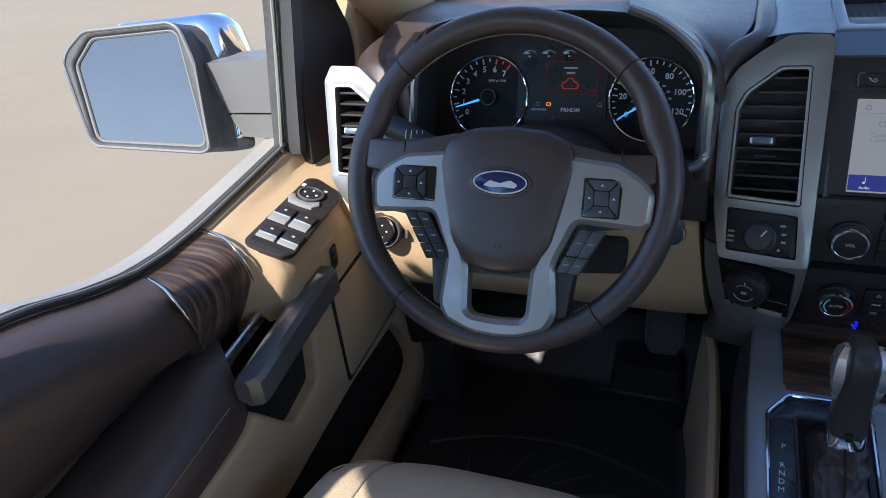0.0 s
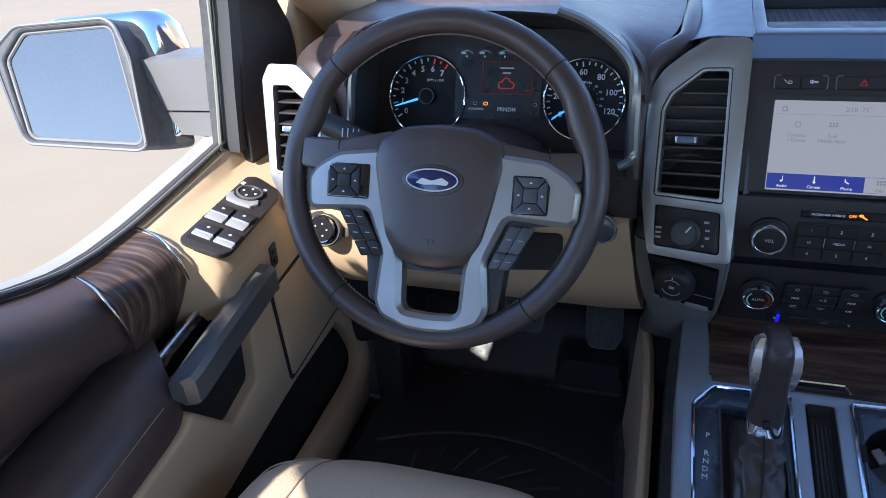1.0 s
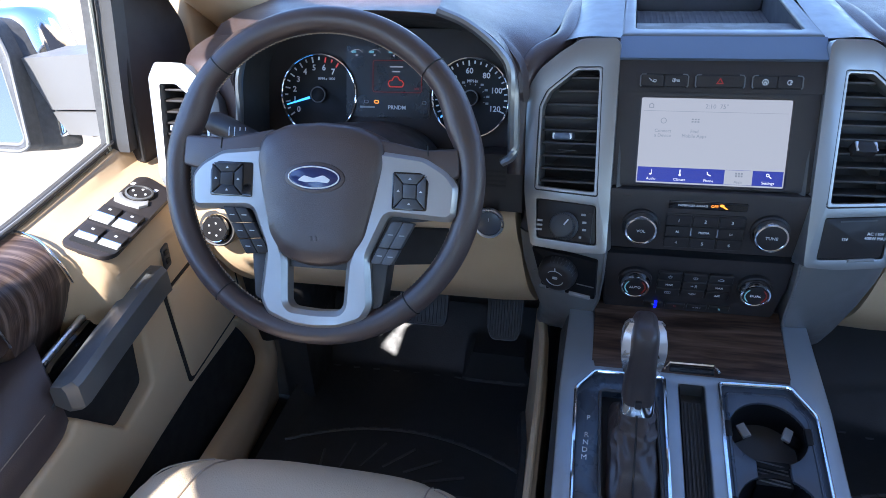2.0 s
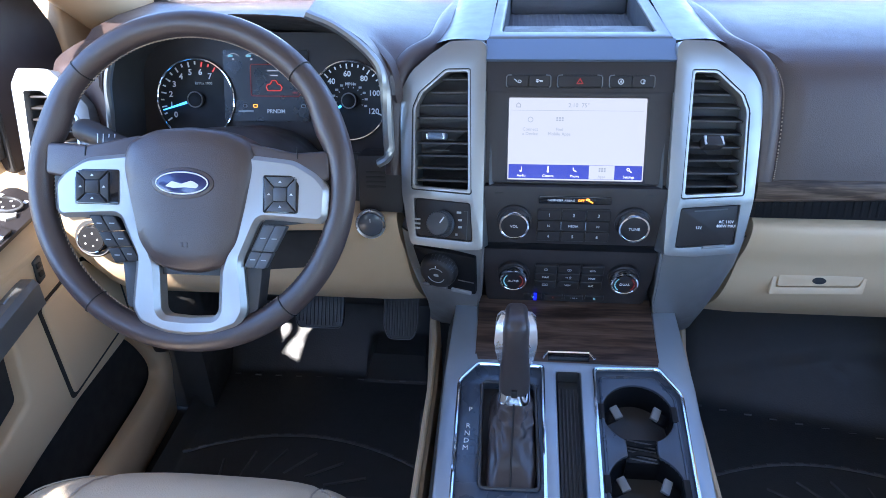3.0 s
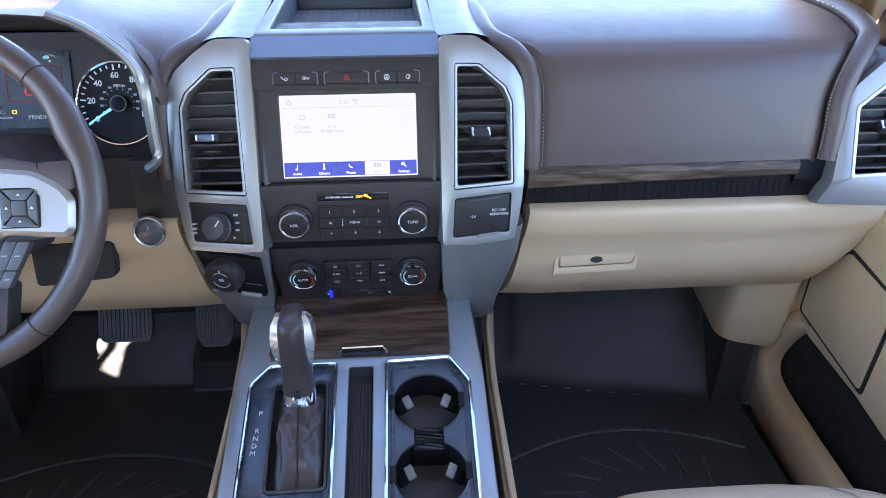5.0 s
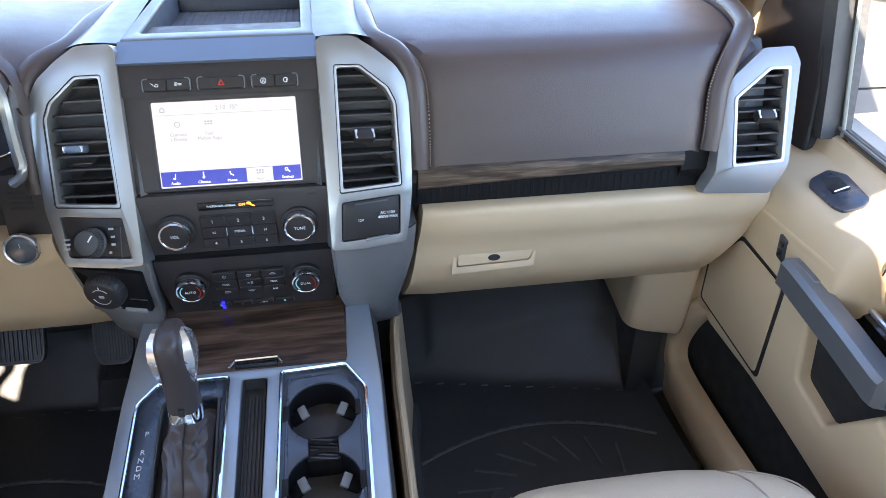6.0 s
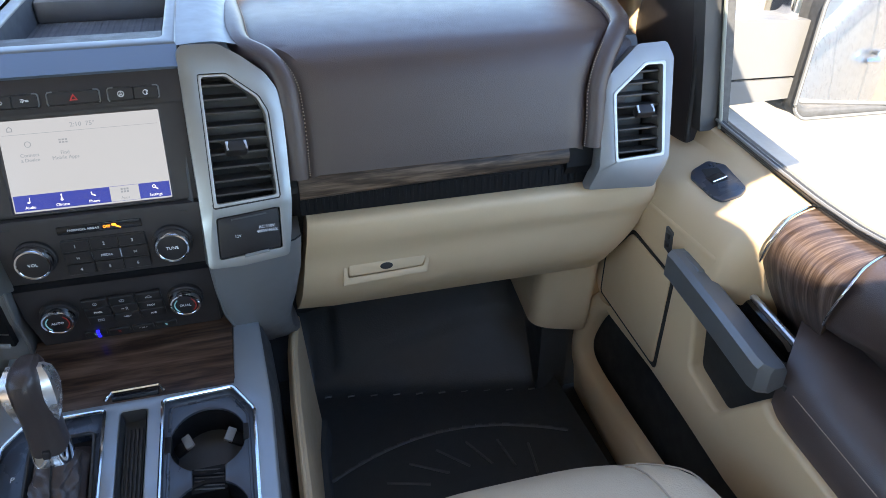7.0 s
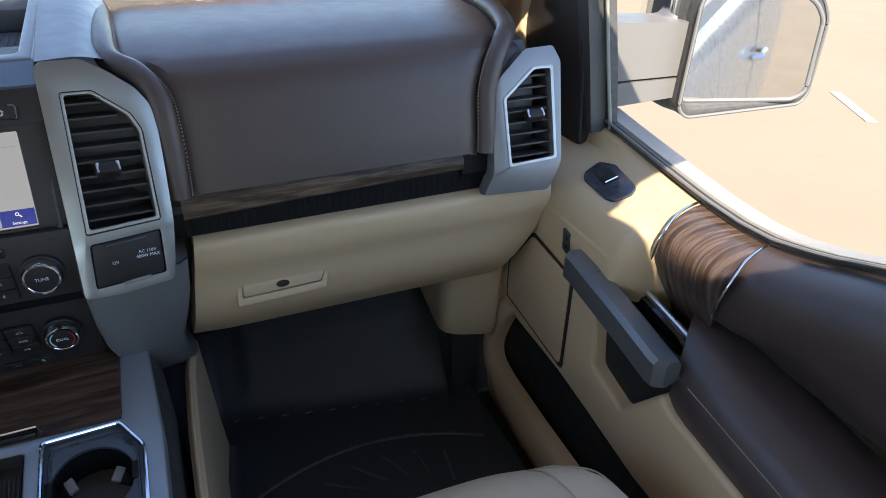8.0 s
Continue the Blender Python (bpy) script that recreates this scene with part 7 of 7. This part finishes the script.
# ---- parked cars, far off ----
def parked_car(at, turn, paint, label):
    m = Matrix.Translation(at) @ Matrix.Rotation(radians(turn), 4, "Z")
    t = thing("parked_car", at, label, "car", "parked cars")
    low = [(-0.86, 0.30), (-0.90, 0.55), (-0.88, 0.80), (-0.78, 0.92), (0.78, 0.92), (0.88, 0.80), (0.90, 0.55), (0.86, 0.30)]
    rings = []
    for y, f, zs in ((-2.30, 0.86, 0.84), (-2.22, 0.96, 0.95), (-1.9, 1.0, 1.0), (1.3, 1.0, 1.02), (1.9, 0.98, 0.98), (2.22, 0.93, 0.90), (2.32, 0.82, 0.78)):
        rings.append([m @ Vector((x * f, y, 0.30 + (z - 0.30) * zs)) for x, z in low])
    part("body", loft(rings), paint, t)
    cab = [[m @ Vector((x * w, y, z)) for x in (-1, 1)] for y, z, w in ((-1.95, 0.93, 0.80), (-1.55, 1.42, 0.62), (-0.1, 1.47, 0.63), (0.35, 1.42, 0.62), (1.15, 0.94, 0.80))]
    roof = loft([[a, b, b - Vector((0, 0, 0.04)), a - Vector((0, 0, 0.04))] for a, b in cab[1:4]])
    part("roof", roof, paint, t)
    for a, c in ((cab[0], cab[1]), (cab[3], cab[4])):
        part("windscreen", loft([[a[0], a[1]], [c[0], c[1]]], closed=False), GLOSS, t, "dark glazing")
    for s in (0, 1):
        side = loft([[cab[k][s] for k in (1, 2, 3)], [m @ Vector(((-0.80, 0.80)[s], y, 0.93)) for y in (-1.95, -0.4, 1.15)]], closed=False)
        part("side_glass", side, GLOSS, t, "dark glazing")
        for y in (-1.4, 1.4):
            wm = m @ basis(((-0.86, 0.86)[s], y, 0.33), ((-1, 1)[s], 0, 0), (0, 1, 0))
            w = part("wheel", lathe([(0.33, -0.20), (0.335, -0.05), (0.31, 0.03), (0.22, 0.035)], wm, 24), RUBBER, t, "black tyre")
            part("rim", lathe([(0.22, 0.02), (0.20, 0.0), (0.06, 0.02), (0, 0.025)], wm, 20), SILVER, w, "silver wheel rim")
    for s in (-1, 1):
        part("headlight", slab((s * 0.68 - 0.13, s * 0.68 + 0.13), (2.16, 2.27), (0.62, 0.74), 0.02, m), CHROME, t)
        part("tail_light", slab((s * 0.70 - 0.12, s * 0.70 + 0.12), (-2.29, -2.2), (0.66, 0.80), 0.02, m), REDP, t)
    part("bumper", slab((-0.82, 0.82), (-2.36, -2.24), (0.30, 0.50), 0.04, m), paint, t)
    part("bumper", slab((-0.80, 0.80), (2.26, 2.38), (0.28, 0.48), 0.04, m), BLACK, t)


parked_car((7.1, 9.9, -0.74), 6, PAINT, "white car parked on the pale concrete")
parked_car((3.6, -17.5, -0.74), 70, REDP, "red car parked behind the truck")


# ---- footwells, pedals, seats ----
def mat_z(s, x, y):
    """Height of the moulded floor liner: flat, then a ramp up to the toe board."""
    if s < 0:
        r = max(0.0, y - 1.24)
        return r * r * 40 if r < 0.015 else 0.009 + (r - 0.015) * 1.2
    r = max(0.0, y - 1.205 + 0.21 * (x - 0.2965))
    return r * r * 14 if r < 0.04 else 0.0224 + (r - 0.04) * 1.12


def floor_liner(s):
    t = thing("floor_mat", (s * 0.45, 0.75, 0.0), "black moulded rubber floor liner with raised ribs", "floor mat", "floor mats")
    xs = np.linspace(0.215, 0.735, 66)
    rows = []
    for y in np.concatenate([np.linspace(0.15, 1.10, 36), np.linspace(1.11, 1.35, 46)]):
        row = []
        for x in xs:
            e = min(x - 0.215, 0.735 - x)
            lip = 0.035 * max(0, 1 - e / 0.03) ** 2
            block = 0.0
            if s < 0 and 0.25 < x < 0.395:
                block = max(0.0, 0.068 + 0.10 * (y - 1.24) - mat_z(s, x, y)) * max(0.0, min(1.0, (y - 1.232) / 0.010, (x - 0.25) / 0.012, (0.395 - x) / 0.016))
            if s > 0 and 0.29 < x < 0.70 and y > 1.25:
                block = 0.012 * max(0.0, min(1.0, (y - 1.25) / 0.012, (x - 0.29) / 0.02, (0.70 - x) / 0.02))
            row.append((s * x, y, mat_z(s, x, y) + lip + block + 0.004 * noise.noise(Vector((x * 6, y * 6, s)))))
        rows.append(row)
    part("liner", loft(rows, closed=False), RUBBER, t, "black rubber liner")
    ribs = []
    cx = 0.50
    arc = lambda x: 1.053 - 1.2 * (x - 0.486) ** 2
    edge = np.linspace(0.245, 0.715, 36)
    ribs.append(tube([(s * x, arc(x), 0.002) for x in edge], 0.0030, 6))
    for i in range(0, 35, 2):
        ribs.append(tube([(s * edge[i], arc(edge[i]), 0.0035), (s * edge[i + 1], arc(edge[i + 1]), 0.0035)], 0.0034, 6))
    for i in range(10):
        x = 0.26 + i * 0.047
        y = 1.232 if s < 0 else 1.205 - 0.21 * (x - 0.2965)
        ribs.append(tube([(s * x, y, mat_z(s, x, y) + 0.001), (s * (x + 0.014), y, mat_z(s, x, y) + 0.001)], 0.0022, 5))
    for i in range(7):
        a = radians(45 + i * 15)
        x, y = cx + 0.165 * math.cos(a), 0.79 + 0.165 * math.sin(a)
        x2, y2 = cx + 0.235 * math.cos(a + 0.22), 0.79 + 0.225 * math.sin(a + 0.22)
        ribs.append(tube([(s * x, y, 0.001), (s * x2, y2, 0.001)], 0.0026, 6))
    for i in range(5):
        y = 0.80 - i * 0.05
        ribs.append(tube([(s * 0.30, y, 0.003), (s * 0.68, y + 0.01, 0.003)], 0.0032, 6))
    part("ribs", join(*ribs), RIBBED, t, "raised rubber ribs, paled to stand for their sheen")
    button_ = lathe([(0.022, 0.0), (0.022, 0.007), (0.018, 0.010), (0.010, 0.008), (0, 0.009)], Matrix.Translation((s * 0.375, 0.88, 0.0)), 20)
    part("anchor", button_, BLACK, t, "round anchor button")


for side in (-1, 1):
    floor_liner(side)


def pedal(name, label, x0, x1, z0, z1, y, taper):
    m = basis(((x0 + x1) / 2, y, (z0 + z1) / 2), (0, -0.86, 0.5))
    w, h = (x1 - x0) / 2, (z1 - z0) / 2 * 1.15
    t = thing(name, m.translation, label, "pedal")
    pad = part("pad", plate(rounded([(-w * taper, -h), (w * taper, -h), (w, -h * 0.5), (w, h), (-w, h), (-w, -h * 0.5)], 0.010, 6), m, -0.012, 0.0, bevel=0.003, seg=3), RUBBER, t, "black rubber pad")
    for k in range(12):
        u = w * (-0.86 + 1.72 * k / 11)
        part("rib", slab((u - 0.0015, u + 0.0015), (-h * (0.86 if abs(u) < w * 0.7 else 0.66), h * 0.9), (-0.002, 0.0025), 0.0008, m), RUBBER, pad)
    rim_ = rounded([(-w * taper, -h), (w * taper, -h), (w, -h * 0.5), (w, h), (-w, h), (-w, -h * 0.5)], 0.010, 6)
    part("rim", tube([m @ Vector((a * 0.985, c * 0.985, 0.0005)) for a, c in rim_], 0.0014, 5, closed=True), RIBBED, t, "paler rubber rim")
    part("arm", tube([m @ Vector((0, 0.0, -0.012)), m @ Vector((0, 0.08, -0.03)), m @ Vector((0, 0.16, -0.10)), m @ Vector((0, 0.20, -0.19))], 0.010, 8), BLACK, t, "black pedal arm")


pedal("brake_pedal", "wide black rubber brake pedal with fine ribs", -0.492, -0.398, 0.229, 0.292, 1.13, 0.90)
pedal("accelerator_pedal", "black ribbed accelerator pedal with rounded foot", -0.323, -0.257, 0.203, 0.290, 1.145, 0.72)


def kick_panel(s):
    t = thing("kick_panel", (s * 0.73, 1.15, 0.0), "%s kick panel at the end of the footwell" % ("beige" if s > 0 else "black"), "trim panel")
    rings = []
    for z, y0, g in ((0.176, 1.13, 0.02), (0.179, 1.105, 0.008), (0.190, 1.092, 0.0), (0.215, 1.085, 0.0), (0.30, 1.075, 0.0), (0.45, 1.06, 0.0), (0.52, 1.05, 0.0)):
        q = rounded([(0.668 + g, y0 + 0.03), (0.674 + g, y0 + 0.008), (0.695 + g, y0 - 0.008), (0.765, y0 - 0.03), (0.772, 1.09), (0.88, 1.095), (0.88, 1.36), (0.70, 1.36)], 0.012, 6)
        rings.append([(s * a, b, z) for a, b in q])
    # driver's panel coloured near-black to stand for the dark footwell
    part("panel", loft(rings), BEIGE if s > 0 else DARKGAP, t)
    low = [[(s * 0.70, 1.12, z), (s * 0.758, 1.115, z), (s * 0.762, 1.13, z), (s * 0.88, 1.135, z), (s * 0.88, 1.36, z), (s * 0.72, 1.36, z)] for z in (-0.02, 0.19)]
    part("lower_panel", loft(low), BLACK, t, "black lower kick panel")


for side in (-1, 1):
    kick_panel(side)


def seat(s):
    t = thing("front_seat", (s * 0.467, 0.3, -0.01), "cream leather bucket seat with stitched bolsters", "car seat", "front seats")
    cx = 0.467
    front = 0.702 if s < 0 else 0.678
    def top(u, v):
        """u across -1..1, v from rear 0 to front 1."""
        z = 0.335 + 0.03 * max(0, abs(u) - 0.62) / 0.38 * (1 - 0.6 * v) + 0.006 * math.sin(v * 3)
        z -= 0.075 * max(0, v - 0.86) ** 2 / 0.14 ** 2 * 0.8
        z -= 0.07 * max(0, abs(u) - 0.86) ** 2 / 0.14 ** 2
        z -= 0.006 * math.exp(-((abs(u) - 0.66) / 0.015) ** 2)
        return z
    rows = []
    for i in range(31):
        v = i / 30
        row = []
        for k in range(41):
            u = -1 + 2 * k / 40
            w = 0.235 - 0.02 * max(0, v - 0.8) / 0.2
            yf = front - 0.06 * abs(u) ** 4
            y = -0.02 + (yf + 0.02) * v
            row.append((s * (cx + u * w), y, top(u, v)))
        rows.append(row)
    b = loft(rows, closed=False)
    part("cushion", b, CREAM, t, "cream leather cushion")
    edge = [Vector(r[0]) for r in rows] + [Vector(p) for p in rows[-1][1:]] + [Vector(r[-1]) for r in rows[::-1][1:]]
    sk = loft([[tuple(p) for p in edge], [(p.x, p.y, p.z - 0.05) for p in edge], [(p.x + (s * cx - p.x) * 0.08, p.y - 0.01, 0.14) for p in edge], [(p.x + (s * cx - p.x) * 0.1, p.y - 0.02, 0.03) for p in edge]], closed=False)
    part("cushion_side", sk, CREAM, t, "cream leather side")
    for sg in (-1, 1):
        pts = []
        for i in range(31):
            v = i / 30
            u = sg * 0.66
            w = 0.235 - 0.02 * max(0, v - 0.8) / 0.2
            yf = front - 0.06 * abs(u) ** 4
            pts.append((s * (cx + u * w), -0.02 + (yf + 0.02) * v, top(u, v) + 0.0035))
        part("seam", tube(pts, 0.0013, 5), STITCH, t, "stitched seam")
        arc = []
        for i in range(14):
            f = i / 13
            u = sg * (0.70 + 0.26 * f)
            v = 0.955 - 0.10 * f ** 2.2
            w = 0.235 - 0.02 * max(0, v - 0.8) / 0.2
            yf = front - 0.06 * abs(u) ** 4
            arc.append((s * (cx + u * w), -0.02 + (yf + 0.02) * v, top(u, v) + 0.001))
        part("seam", tube(arc, 0.0012, 5), STITCH, t, "stitched seam")
    back = loft([[(s * (cx + a), y + c, z) for a, c in ((-0.24, -0.02), (-0.18, 0.02), (0, 0.0), (0.18, 0.02), (0.24, -0.02), (0.22, -0.12), (-0.22, -0.12))] for y, z in ((-0.06, 0.33), (-0.14, 0.60), (-0.20, 0.90), (-0.22, 0.98))])
    part("backrest", back, CREAM, t, "cream leather backrest")
    base = slab((s * cx - 0.20, s * cx + 0.20), (0.05, 0.52), (-0.005, 0.16), 0.01)
    part("base", base, BLACK, t, "black seat base")


for side in (-1, 1):
    seat(side)
